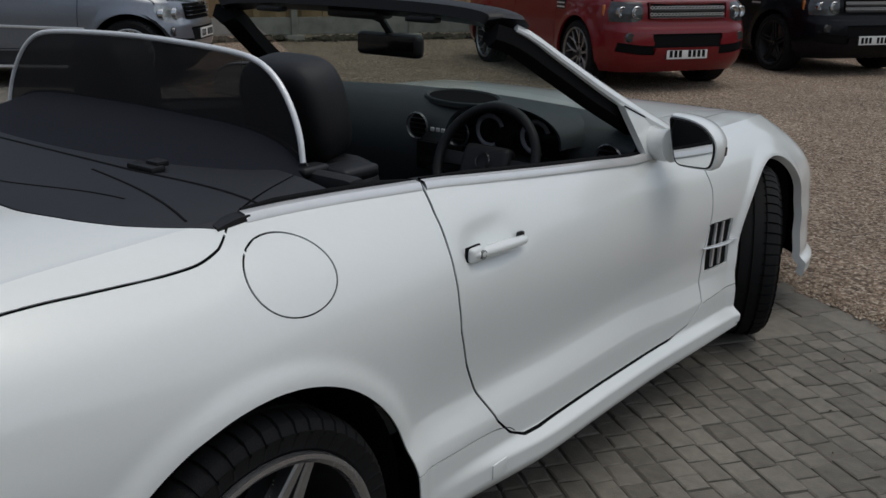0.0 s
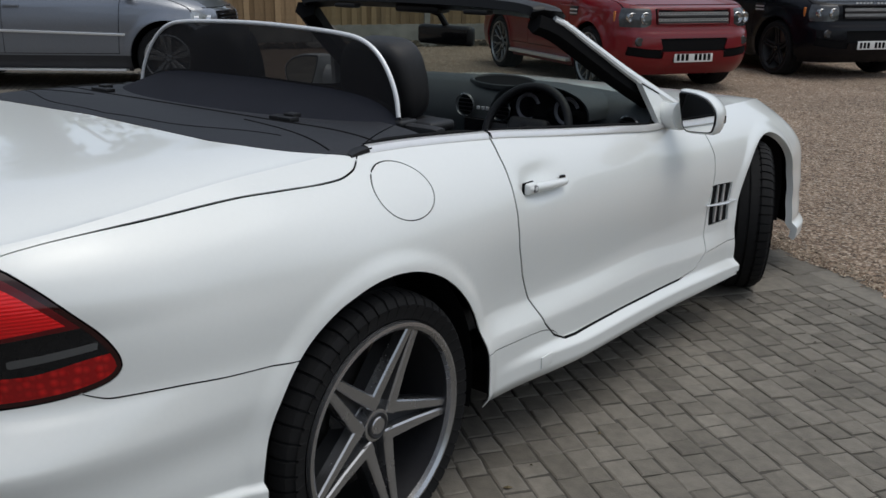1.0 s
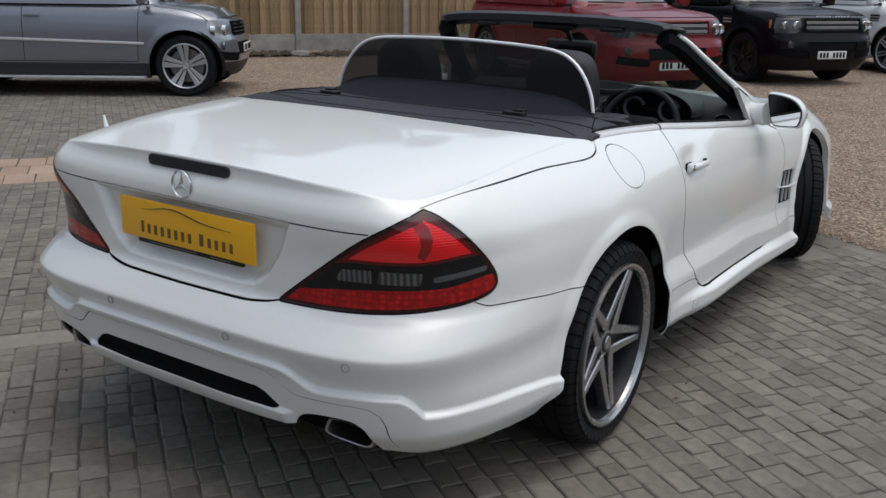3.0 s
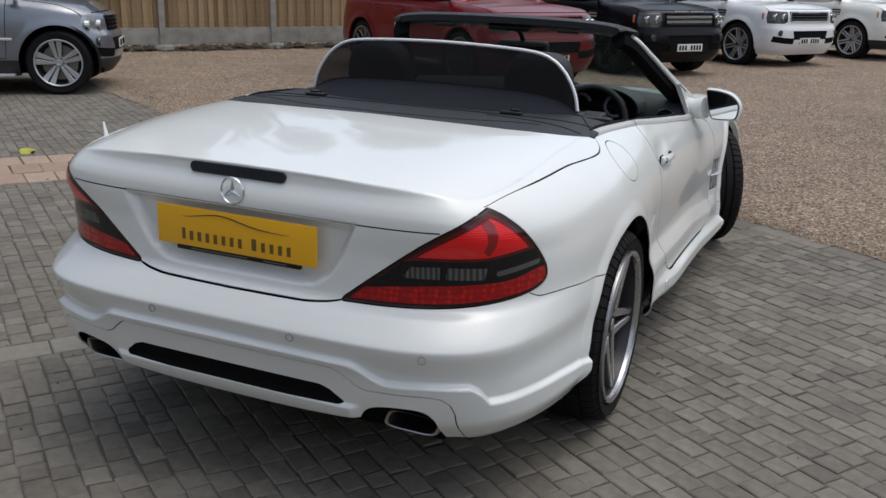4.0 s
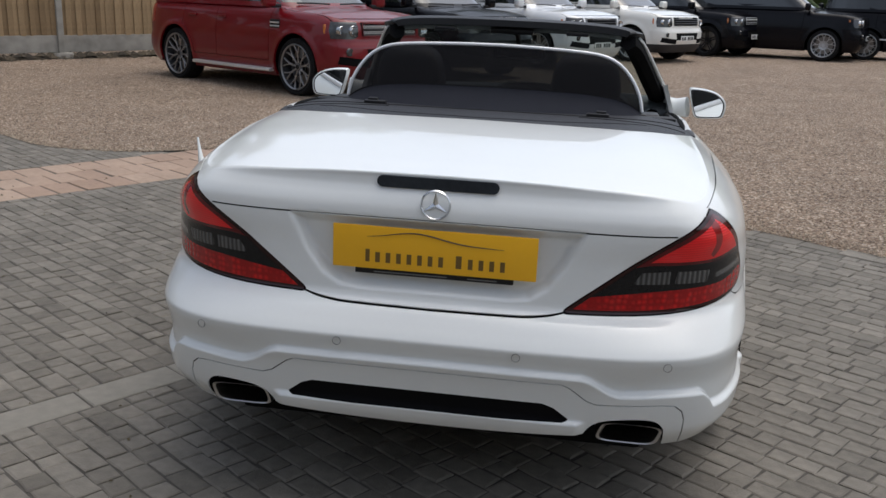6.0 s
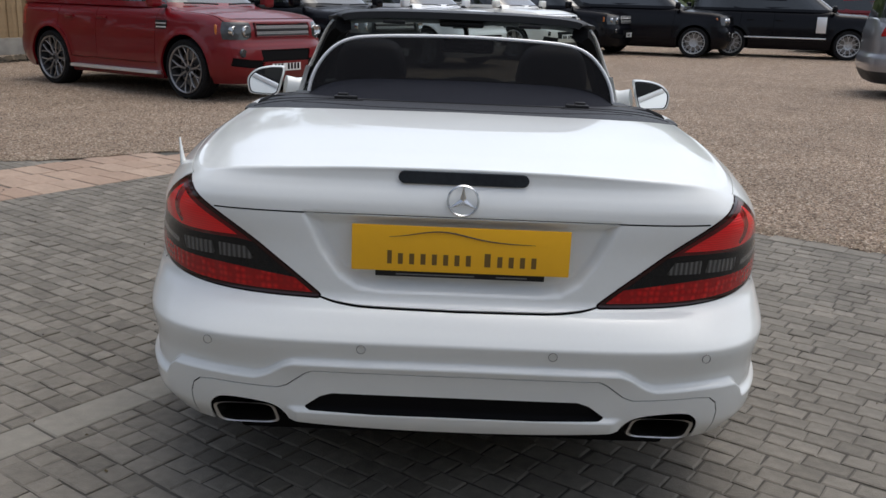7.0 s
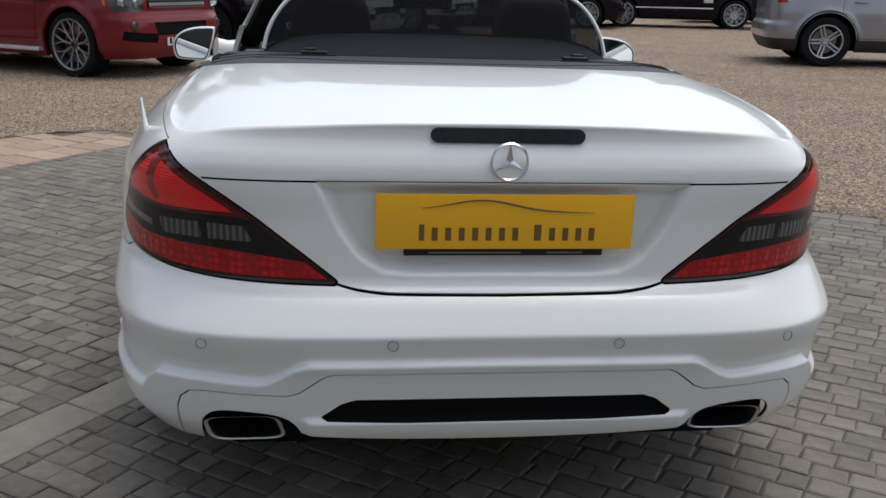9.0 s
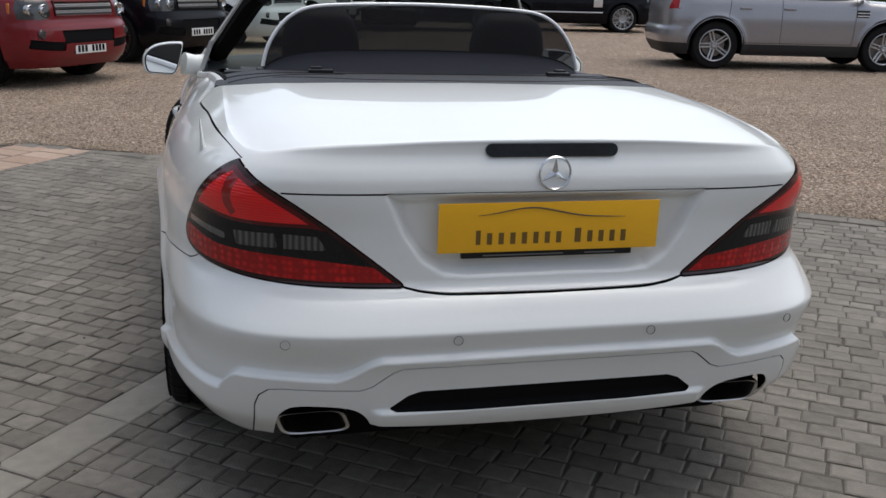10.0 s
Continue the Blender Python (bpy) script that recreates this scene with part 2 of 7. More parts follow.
def dotted_lens(name, colour, spot, scale):
    """A lens over a grid of small bright reflector cells."""
    m = material(name, colour, 0.15, 0, 0.35, spec=0.3)
    n, l = m.node_tree.nodes, m.node_tree.links
    co, cells, ramp, mix, relief = n.new("ShaderNodeTexCoord"), n.new("ShaderNodeTexVoronoi"), n.new("ShaderNodeMapRange"), n.new("ShaderNodeMix"), n.new("ShaderNodeBump")
    cells.inputs["Scale"].default_value, cells.inputs["Randomness"].default_value = scale, 0.35
    for key, value in (("From Min", 0.12), ("From Max", 0.55), ("To Min", 1.0), ("To Max", 0.0)):
        ramp.inputs[key].default_value = value
    l.new(co.outputs["Object"], cells.inputs["Vector"])
    l.new(cells.outputs["Distance"], ramp.inputs["Value"])
    mix.data_type = "RGBA"
    mix.inputs["A"].default_value, mix.inputs["B"].default_value = (*colour, 1), (*spot, 1)
    l.new(ramp.outputs["Result"], mix.inputs["Factor"])
    l.new(mix.outputs["Result"], n["Principled BSDF"].inputs["Base Color"])
    relief.inputs["Strength"].default_value, relief.inputs["Distance"].default_value = 0.5, 0.003
    l.new(ramp.outputs["Result"], relief.inputs["Height"])
    l.new(relief.outputs["Normal"], n["Principled BSDF"].inputs["Normal"])
    return m


PEARL = material("pearl_white_paint", (0.775, 0.795, 0.780), 0.32, 0.0, 0.85, 0.012, 900, spec=0.35)
# flat black, for the shade in gaps and recesses as well as rubber parts
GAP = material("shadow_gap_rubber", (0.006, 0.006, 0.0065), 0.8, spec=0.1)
TONNEAU = material("black_vinyl_cover", (0.016, 0.0175, 0.0225), 0.55, 0, 0, 0.12, 60, 0.25, 900, spec=0.35)
FABRIC = material("dark_blue_black_fabric", (0.011, 0.0125, 0.019), 0.9, 0, 0, 0.15, 120, 0.4, 1500, spec=0.2)
LEATHER = material("black_leather", (0.008, 0.008, 0.009), 0.5, 0, 0, 0.1, 40, 0.25, 500, spec=0.35)
DASH = material("dark_grey_dash_skin", (0.031, 0.036, 0.037), 0.5, 0, 0, 0.1, 50, 0.3, 700)
BLACK = material("satin_black_plastic", (0.008, 0.008, 0.009), 0.45, 0, 0, 0.1, 40, 0.1, 600, spec=0.35)
GLOSS = material("gloss_black", (0.006, 0.006, 0.007), 0.12)
CHROME = material("chrome", (0.62, 0.63, 0.64), 0.22, 1.0)
SENSOR = material("grey_sensor_ring", (0.16, 0.16, 0.16), 0.5)
FRAME_SILVER = material("bright_silver_tube", (0.84, 0.845, 0.85), 0.30, 0.25, 0, 0.03, 200)
SATIN = material("satin_aluminium", (0.74, 0.745, 0.75), 0.32, 0.6, 0, 0.04, 300)
ALLOY = material("machined_alloy", (0.42, 0.42, 0.43), 0.26, 0.9, 0, 0.03, 60, wear=0.03)
GUNMETAL = material("dark_machined_alloy", (0.36, 0.36, 0.37), 0.28, 0.9, 0, 0.04, 60)
ALLOY_DARK = material("grey_painted_alloy", (0.028, 0.029, 0.032), 0.45, 0.3, 0.15, 0.08, 80)
SILVER = material("silver_painted_alloy", (0.50, 0.51, 0.52), 0.3, 0.7, 0.5, 0.05, 80)
TYRE = material("tyre_rubber", (0.0075, 0.0075, 0.008), 0.8, 0, 0, 0.3, 40, 0.3, 300, spec=0.25)
DISC = material("brake_steel", (0.22, 0.21, 0.20), 0.4, 1.0, 0, 0.1, 90)
RED_LENS = ribbed_lens("red_lens", (0.82, 0.011, 0.014), 0.0065, 0.22, low=0.86)
LAMP_RIM = material("dark_red_lamp_rim", (0.022, 0.004, 0.004), 0.12, 0, 0.3, 0.2, 60, spec=0.3)
RED_RIM = material("dark_red_lens_surround", (0.095, 0.004, 0.006), 0.15, 0, 0.35, 0.2, 40, spec=0.3)
RED_DARK = material("dark_red_reflector", (0.24, 0.004, 0.006), 0.2, 0, 0.35, 0.3, 40)
RED_DEEP = dotted_lens("deep_red_lens", (0.27, 0.004, 0.005), (0.55, 0.010, 0.010), 62.0)
STOP_LENS = material("dark_stop_lens", (0.024, 0.028, 0.033), 0.38, 0, 0, 0.3, 90, 0.15, 160, spec=0.2)
SMOKE = material("smoked_lens", (0.008, 0.0085, 0.0095), 0.10, 0, 0.22, 0.2, 60, 0.3, 120, spec=0.2)
CRYSTAL = ribbed_lens("clear_lens_reflector", (0.11, 0.11, 0.108), 0.013, 0.8, "X", 0.25)
PLATE_Y = material("yellow_plate", (0.88, 0.455, 0.012), 0.32, 0, 0.25, 0.02, 60)
PLATE_W = material("white_plate", (0.74, 0.74, 0.72), 0.35, 0, 0.4, 0.03, 60)
INK = material("dark_brown_print", (0.035, 0.022, 0.012), 0.5)
PRINT = material("worn_brown_print", (0.15, 0.085, 0.016), 0.5)
MIRROR = material("mirror_glass", (0.86, 0.88, 0.88), 0.01, 1.0)
SCREEN = glass("windscreen_glass", (0.66, 0.74, 0.71))
MESH = bpy.data.materials.new("dark_wind_mesh")
MESH.use_nodes = True
mn, ml = MESH.node_tree.nodes, MESH.node_tree.links
weave, clear, blend = mn["Principled BSDF"], mn.new("ShaderNodeBsdfTransparent"), mn.new("ShaderNodeMixShader")
weave.inputs["Base Color"].default_value, weave.inputs["Roughness"].default_value = (0.012, 0.011, 0.012, 1), 0.6
weave.inputs["Specular IOR Level"].default_value = 0.2
blend.inputs[0].default_value = 0.91
ml.new(clear.outputs[0], blend.inputs[1])
ml.new(weave.outputs[0], blend.inputs[2])
ml.new(blend.outputs[0], mn["Material Output"].inputs["Surface"])
CELL = material("grey_lamp_cell", (0.06, 0.063, 0.066), 0.2, 0, 1.0)
PIPE = material("sooty_steel_pipe", (0.44, 0.43, 0.42), 0.30, 1.0, 0, 0.15, 60)
TINT = material("dark_car_glass", (0.012, 0.014, 0.015), 0.04, 0, 1.0)
RED_PAINT = material("deep_red_paint", (0.155, 0.0028, 0.007), 0.3, 0.0, 0.5, 0.05, 300, spec=0.3)
BLACK_PAINT = material("black_metallic_paint", (0.003, 0.003, 0.005), 0.25, 0.0, 0.12, 0.1, 300, spec=0.15)
WHITE_PAINT = material("white_paint", (0.74, 0.75, 0.75), 0.3, 0, 1.0, 0.015, 300)
CREAM_PAINT = material("ivory_white_paint", (0.74, 0.73, 0.68), 0.3, 0, 1.0, 0.015, 300)
GREY_PAINT = material("blue_grey_metallic_paint", (0.20, 0.215, 0.245), 0.32, 0.6, 1.0, 0.06, 400)
SILVER_PAINT = material("stone_silver_paint", (0.30, 0.295, 0.31), 0.32, 0.6, 1.0, 0.06, 400)
CLADDING = material("dark_grey_cladding", (0.02, 0.02, 0.022), 0.6, 0, 0, 0.1, 60, 0.2, 400)
LAMP_DARK = material("dark_headlamp_housing", (0.035, 0.036, 0.038), 0.08, 0.0, 0.6, 0.5, 22, 0.2, 40)
TRIM = material("bright_anodised_trim", (0.80, 0.79, 0.78), 0.32, 0.55, 0, 0.03, 200)
LAMP_CLEAR = material("headlamp_lens", (0.30, 0.31, 0.32), 0.06, 0.5, 1.0, 0.4, 30, 0.3, 40)
AMBER = material("amber_lens", (0.55, 0.16, 0.03), 0.15, 0, 1.0)


# ---- ground: gravel, block paving, fence ----
U, W = np.array([0.8, -0.6]), np.array([0.6, 0.8])


def lane(a, b, z=0.0):
    """A place from the distances along the paving's two directions."""
    return (a * U[0] + b * W[0], a * U[1] + b * W[1], z)


EDGE = curve_of((-16, 0.6), (-9, 0.66), (-7.2, 0.8), (-6.0, 0.84), (-5.4, 1.12), (-5.0, 1.6), (-4.8, 2.4), (-4.5, 2.62), (-3.4, 2.74), (-2.0, 3.0), (-0.6, 3.08), (1.0, 3.1), (9, 3.1))

# gravel
m = bpy.data.materials.new("golden_gravel")
m.use_nodes = True
n, l = m.node_tree.nodes, m.node_tree.links
b = n["Principled BSDF"]
b.inputs["Roughness"].default_value = 0.85
co = n.new("ShaderNodeTexCoord")
stones, stones_small, patches = n.new("ShaderNodeTexVoronoi"), n.new("ShaderNodeTexVoronoi"), n.new("ShaderNodeTexNoise")
stones.inputs["Scale"].default_value, stones_small.inputs["Scale"].default_value = 78, 190
patches.inputs["Scale"].default_value, patches.inputs["Detail"].default_value = 0.9, 9
patches.inputs["Roughness"].default_value = 0.72
ramp = n.new("ShaderNodeValToRGB")
ramp.color_ramp.elements[0].position, ramp.color_ramp.elements[0].color = 0.0, (0.060, 0.044, 0.032, 1)
ramp.color_ramp.elements[1].position, ramp.color_ramp.elements[1].color = 1.0, (0.62, 0.53, 0.43, 1)
for at, col in ((0.3, (0.20, 0.135, 0.091, 1)), (0.55, (0.30, 0.209, 0.143, 1)), (0.8, (0.42, 0.315, 0.225, 1))):
    ramp.color_ramp.elements.new(at).color = col
grey = n.new("ShaderNodeSeparateColor")
dim = n.new("ShaderNodeMapRange")
for key, value in (("From Min", 0.35), ("From Max", 0.7), ("To Min", 1.08), ("To Max", 1.50)):
    dim.inputs[key].default_value = value
mul = n.new("ShaderNodeVectorMath")
mul.operation = "SCALE"
relief = n.new("ShaderNodeBump")
relief.inputs["Strength"].default_value, relief.inputs["Distance"].default_value = 1.0, 0.012
relief.invert = True
addh = n.new("ShaderNodeMath")
for tex in (stones, stones_small, patches):
    l.new(co.outputs["Object"], tex.inputs["Vector"])
l.new(stones.outputs["Color"], grey.inputs["Color"])
l.new(grey.outputs["Red"], ramp.inputs["Fac"])
l.new(ramp.outputs["Color"], mul.inputs[0])
l.new(patches.outputs["Fac"], dim.inputs["Value"])
l.new(dim.outputs["Result"], mul.inputs["Scale"])
l.new(mul.outputs["Vector"], b.inputs["Base Color"])
l.new(stones.outputs["Distance"], addh.inputs[0])
l.new(stones_small.outputs["Distance"], addh.inputs[1])
l.new(addh.outputs[0], relief.inputs["Height"])
l.new(relief.outputs["Normal"], b.inputs["Normal"])
GRAVEL = m

ground = link("ground", mesh_of("ground", [(-900, -900, -0.03), (900, -900, -0.03), (900, 900, -0.03), (-900, 900, -0.03)], [(0, 1, 2, 3)], GRAVEL))
tagged(ground, "golden brown gravel ground reaching to the distance", "ground", kind="structure")

ga, gb = np.meshgrid(np.arange(-16, 12.01, 0.14), np.arange(0.4, 30.01, 0.14), indexing="ij")
table = np.stack([ga * U[0] + gb * W[0], ga * U[1] + gb * W[1], 0 * ga], -1)
rng = np.random.default_rng(3)
table[..., 2] = -0.001 + rng.normal(0, 0.004, ga.shape) + 0.008 * np.sin(1.3 * ga + 0.7 * np.sin(0.9 * gb)) * np.sin(1.1 * gb)
skin = Skin.grid(table)
if skin.n[:, 2].mean() < 0:
    skin = Skin.grid(table, flip=True)
if np.cross(skin.p[skin.f[0, 1]] - skin.p[skin.f[0, 0]], skin.p[skin.f[0, 2]] - skin.p[skin.f[0, 0]])[2] < 0:
    skin.f = skin.f[:, ::-1].copy()


def past_paving(p):
    a, bb = p[:, 0] * U[0] + p[:, 1] * U[1], p[:, 0] * W[0] + p[:, 1] * W[1]
    wob = 0.02 * np.sin(a * 9) + 0.015 * np.sin(a * 23 + 1)
    return bb - EDGE(a) + 0.05 + wob


skin.cut(past_paving)
skin = skin.take(past_paving(skin.centres()) > 0)
gravel = skin.place("gravel", GRAVEL, None)
tagged(gravel, "loose golden brown gravel car park surface", "gravel", kind="stuff")

# loose stones that lie along the paving's edge and over the near gravel
PEBBLE = material("pebble_stone", (0.17, 0.115, 0.075), 0.8, spread=0.35, scale=40, tone=(0.45, 0.37, 0.28))
verts, faces = [], []
shape = np.array([(1, 0, 0), (0, 1, 0), (-1, 0, 0), (0, -1, 0), (0, 0, 1), (0.3, 0.3, -0.6)], float)
tri = [(0, 1, 4), (1, 2, 4), (2, 3, 4), (3, 0, 4), (1, 0, 5), (2, 1, 5), (3, 2, 5), (0, 3, 5)]
for k in range(22000):
    a = rng.uniform(-9.5, 4.5)
    edge = float(EDGE(a))
    bb = edge + (abs(rng.normal(0, 0.10)) - 0.045 if k % 3 == 0 else rng.uniform(0, 1) ** 1.6 * 6.0)
    x, y, _ = lane(a, bb)
    s = rng.uniform(0.004, 0.010)
    turn = rng.uniform(0, 6.28)
    c, si = math.cos(turn), math.sin(turn)
    q = shape * (s * rng.uniform(0.7, 1.4), s * rng.uniform(0.6, 1.1), s * rng.uniform(0.5, 0.9)) + rng.normal(0, s * 0.12, shape.shape)
    base = len(verts)
    verts += [(x + v[0] * c - v[1] * si, y + v[0] * si + v[1] * c, 0.009 + v[2]) for v in q]
    faces += [tuple(i + base for i in t) for t in tri]
stones_ob = link("loose_stones", mesh_of("loose_stones", verts, faces, PEBBLE))
tagged(stones_ob, "scattered loose golden gravel stones", "gravel", kind="stuff")

# block paving
BED = material("joint_sand", (0.075, 0.068, 0.057), 0.95, spread=0.3, scale=60, bump=0.5, bump_scale=300)
BLOCK = material("grey_concrete_block", (0.120, 0.107, 0.087), 0.78, spread=0.3, scale=26, bump=0.6, bump_scale=160, tone=(0.186, 0.168, 0.139), by_object=1.0)
BLOCKS = material("grey_concrete_blocks", (0.120, 0.107, 0.087), 0.78, spread=0.3, scale=26, bump=0.6, bump_scale=160, tone=(0.186, 0.168, 0.139))
TERRA = material("terracotta_blocks", (0.30, 0.205, 0.148), 0.8, spread=0.2, scale=26, bump=0.5, bump_scale=160, tone=(0.38, 0.28, 0.21))
PALE = material("pale_stone_setts", (0.20, 0.185, 0.155), 0.8, spread=0.18, scale=22, bump=0.4, bump_scale=160, tone=(0.255, 0.24, 0.205))

paving = thing("paving", "grey tumbled concrete block paving with dark joints", "paving", kind="structure")
ba = np.linspace(-16, 9, 120)
verts = [lane(a, float(EDGE(a)) - 0.01, -0.0045) for a in ba] + [lane(a, -9, -0.0045) for a in ba]
faces = [(k, k + 120, k + 121, k + 1) for k in range(119)]
link("joint_bed", mesh_of("joint_bed", verts, faces, BED), paving)


def block(sa, sb, rnd, top=0.0):
    """One tumbled block: flat top, worn slanting rim, short sides; corners a little uneven."""
    v, rim = [], 0.006
    j = [rnd.uniform(-0.0040, 0.0040) for _ in range(8)]
    for inset, z in ((0.0, -0.012), (0.0, -0.003), (rim, 0.0)):
        for k, (ca, cb) in enumerate(((-1, -1), (1, -1), (1, 1), (-1, 1))):
            v.append((ca * (sa / 2 - inset) + j[k], cb * (sb / 2 - inset) + j[k + 4], z + top))
    f = [(8, 9, 10, 11)]
    for lo in (0, 4):
        f += [(lo + k, lo + (k + 1) % 4, lo + 4 + (k + 1) % 4, lo + 4 + k) for k in range(4)]
    return v, f


rnd = random.Random(11)
singles = []
heap = {"grey_blocks": ([], []), "terracotta_blocks": ([], []), "pale_setts": ([], [])}


def lay(a, b, sa, sb, which):
    z = rnd.gauss(0, 0.0012)
    joint = 0.010 if which == "terracotta_blocks" else 0.005
    v, f = block(sa - joint, sb - joint, rnd, z)
    tilt_a, tilt_b = rnd.gauss(0, 0.003), rnd.gauss(0, 0.003)
    a, b = a + rnd.gauss(0, 0.0012), b + rnd.gauss(0, 0.0012)
    centre = lane(a + sa / 2, b + sb / 2)
    if which == "grey_blocks" and -0.70 < a < 1.2 and -0.75 < b < 1.05 and len(singles) < 300 and (abs(centre[0]) > 0.95 or centre[1] < -0.8):
        singles.append((v, f, centre, tilt_a, tilt_b))
        return
    vs, fs = heap[which]
    base = len(vs)
    for p in v:
        q = lane(a + sa / 2 + p[0], b + sb / 2 + p[1])
        vs.append((q[0], q[1], p[2] + p[0] * tilt_a + p[1] * tilt_b))
    fs += [tuple(i + base for i in g) for g in f]


def course(a0, a1, b, width, which, lengths):
    a = a0 - rnd.uniform(0, 0.1)
    while a < a1:
        size = rnd.choice(lengths)
        if a < a0:
            size, a = max(size - (a0 - a), 0.06), a0
        if a1 - a - size < 0.06:
            size = a1 - a
        if b + width <= float(EDGE(a + size / 2)) - (0.14 if a > -4.7 else -0.03):
            lay(a, b, size, width, which)
        a += size


SMALL, WIDE = (0.075, 0.088, 0.098, 0.110, 0.135), 0.0815
b = -3.6
while b < 3.2:
    course(-0.70, 4.6, b, WIDE, "grey_blocks", SMALL)
    course(-3.95, -0.86, b, WIDE, "grey_blocks", SMALL)
    course(-11.5, -4.95, b, WIDE, "grey_blocks", SMALL)
    b += WIDE
for row in range(3):
    b = -3.6 - 0.1 * (row % 2)
    while b < 3.0:
        size = rnd.choice((0.19, 0.20, 0.21))
        if b + size <= float(EDGE(-4.8 + 0.333 * row)) + 0.03:
            lay(-4.95 + 0.333 * row, b, 0.333, size, "terracotta_blocks")
        b += size
b = -3.6 - 33 * 0.163
while b < -3.7:
    course(-15.5, -0.86, b, 0.163, "grey_blocks", (0.2, 0.26))
    course(-0.70, 8.9, b, 0.163, "grey_blocks", (0.2, 0.26))
    b += 0.163
b = -3.6
while b < 3.0:
    course(4.6, 8.9, b, 0.163, "grey_blocks", (0.2, 0.26))
    course(-15.5, -11.5, b, 0.163, "grey_blocks", (0.2, 0.26))
    b += 0.163
b = -8.9
while b < 2.9:
    size = rnd.choice((0.26, 0.31, 0.36))
    lay(-0.86, b, 0.16, size, "pale_setts" if b < 1.2 else "grey_blocks")
    b += size
a = -4.6
while a < 8.8:
    size = rnd.choice((0.20, 0.24, 0.28))
    lay(a, float(EDGE(a + size / 2)) - 0.16, size, 0.15, "grey_blocks")
    a += size
for name, mat, text in (("grey_blocks", BLOCKS, ""), ("terracotta_blocks", TERRA, "terracotta coloured block band"), ("pale_setts", PALE, "row of long pale stone setts")):
    ob = link(name, mesh_of(name, *heap[name], mat), paving, text)
    tagged(ob, kind="stuff")
PAVE_TURN = Matrix.Rotation(math.atan2(U[1], U[0]), 4, "Z")
for v, f, centre, ta, tb in singles:
    link("paving_block", mesh_of("paving_block", v, f, BLOCK), paving, at=Matrix.Translation(centre) @ PAVE_TURN @ Matrix.Rotation(tb, 4, "X") @ Matrix.Rotation(-ta, 4, "Y"))

# fence of upright boards between concrete posts
WOOD = material("weathered_larch_board", (0.185, 0.120, 0.058), 0.75, spread=0.25, scale=14, bump=0.4, bump_scale=60, tone=(0.36, 0.25, 0.135), by_object=1.0)
CONCRETE = material("pale_concrete", (0.30, 0.285, 0.25), 0.85, spread=0.38, scale=5, bump=0.4, bump_scale=90)
F0, FD = np.array([-10.13, 10.93]), np.array([0.597, 0.802])
FN = np.array([0.802, -0.597])
FTURN = Matrix.Rotation(math.atan2(FD[1], FD[0]), 4, "Z")
fence = thing("fence", "golden timber board fence with concrete posts and gravel boards", "fence", Matrix.Translation((F0[0], F0[1], 0)) @ FTURN, kind="structure")
BAY = 2.13
rnd = random.Random(5)
board_meshes = []
for k in range(6):
    bm = box(0.098, 0.018, 1.56, (0, 0, 0.78), 0.003, segments=1)
    for v in bm.verts:
        v.co.x += rnd.uniform(-0.003, 0.003)
        v.co.y += 0.004 * math.sin(v.co.z * 2 + k)
    me = bpy.data.meshes.new("fence_board")
    bm.to_mesh(me)
    bm.free()
    me.materials.append(WOOD)
    board_meshes.append(me)
post_bm = box(0.11, 0.11, 1.98, (0, -0.02, 0.97), 0.012)
post_me = bpy.data.meshes.new("post")
post_bm.to_mesh(post_me)
post_bm.free()
post_me.materials.append(CONCRETE)
foot_bm = box(0.34, 0.22, 0.13, (0, -0.04, 0.045), 0.03)
for v in foot_bm.verts:
    v.co.x += rnd.uniform(-0.03, 0.03)
    v.co.z += rnd.uniform(-0.02, 0.02)
foot_me = bpy.data.meshes.new("post_foot")
foot_bm.to_mesh(foot_me)
foot_bm.free()
foot_me.materials.append(CONCRETE)
gboard_bm = box(BAY - 0.10, 0.045, 0.30, (BAY / 2, 0, 0.26), 0.008)
gboard_me = bpy.data.meshes.new("gravel_board")
gboard_bm.to_mesh(gboard_me)
gboard_bm.free()
gboard_me.materials.append(CONCRETE)
rail_bm = box(BAY - 0.06, 0.04, 0.07, (BAY / 2, 0.035, 0), 0.004)
rail_me = bpy.data.meshes.new("rail")
rail_bm.to_mesh(rail_me)
rail_bm.free()
rail_me.materials.append(WOOD)
for bay in range(-5, 9):
    x0 = bay * BAY
    link("post", post_me, fence, at=Matrix.Translation((x0, 0, 0)))
    link("post_foot", foot_me, fence, at=Matrix.Translation((x0, -0.03, 0)) @ Matrix.Rotation(rnd.uniform(-0.2, 0.2), 4, "Z"))
    link("gravel_board", gboard_me, fence, at=Matrix.Translation((x0, 0, 0)))
    for z in (0.62, 1.25, 1.85):
        link("rail", rail_me, fence, at=Matrix.Translation((x0, 0, z)))
    n = 22
    for k in range(n):
        x = x0 + 0.09 + (BAY - 0.18) * k / (n - 1)
        link("board", rnd.choice(board_meshes), fence, at=Matrix.Translation((x, -0.012 if k % 2 else 0.010, 0.40 + rnd.uniform(-0.006, 0.004))) @ Matrix.Rotation(rnd.uniform(-0.12, 0.12), 4, "Z"))

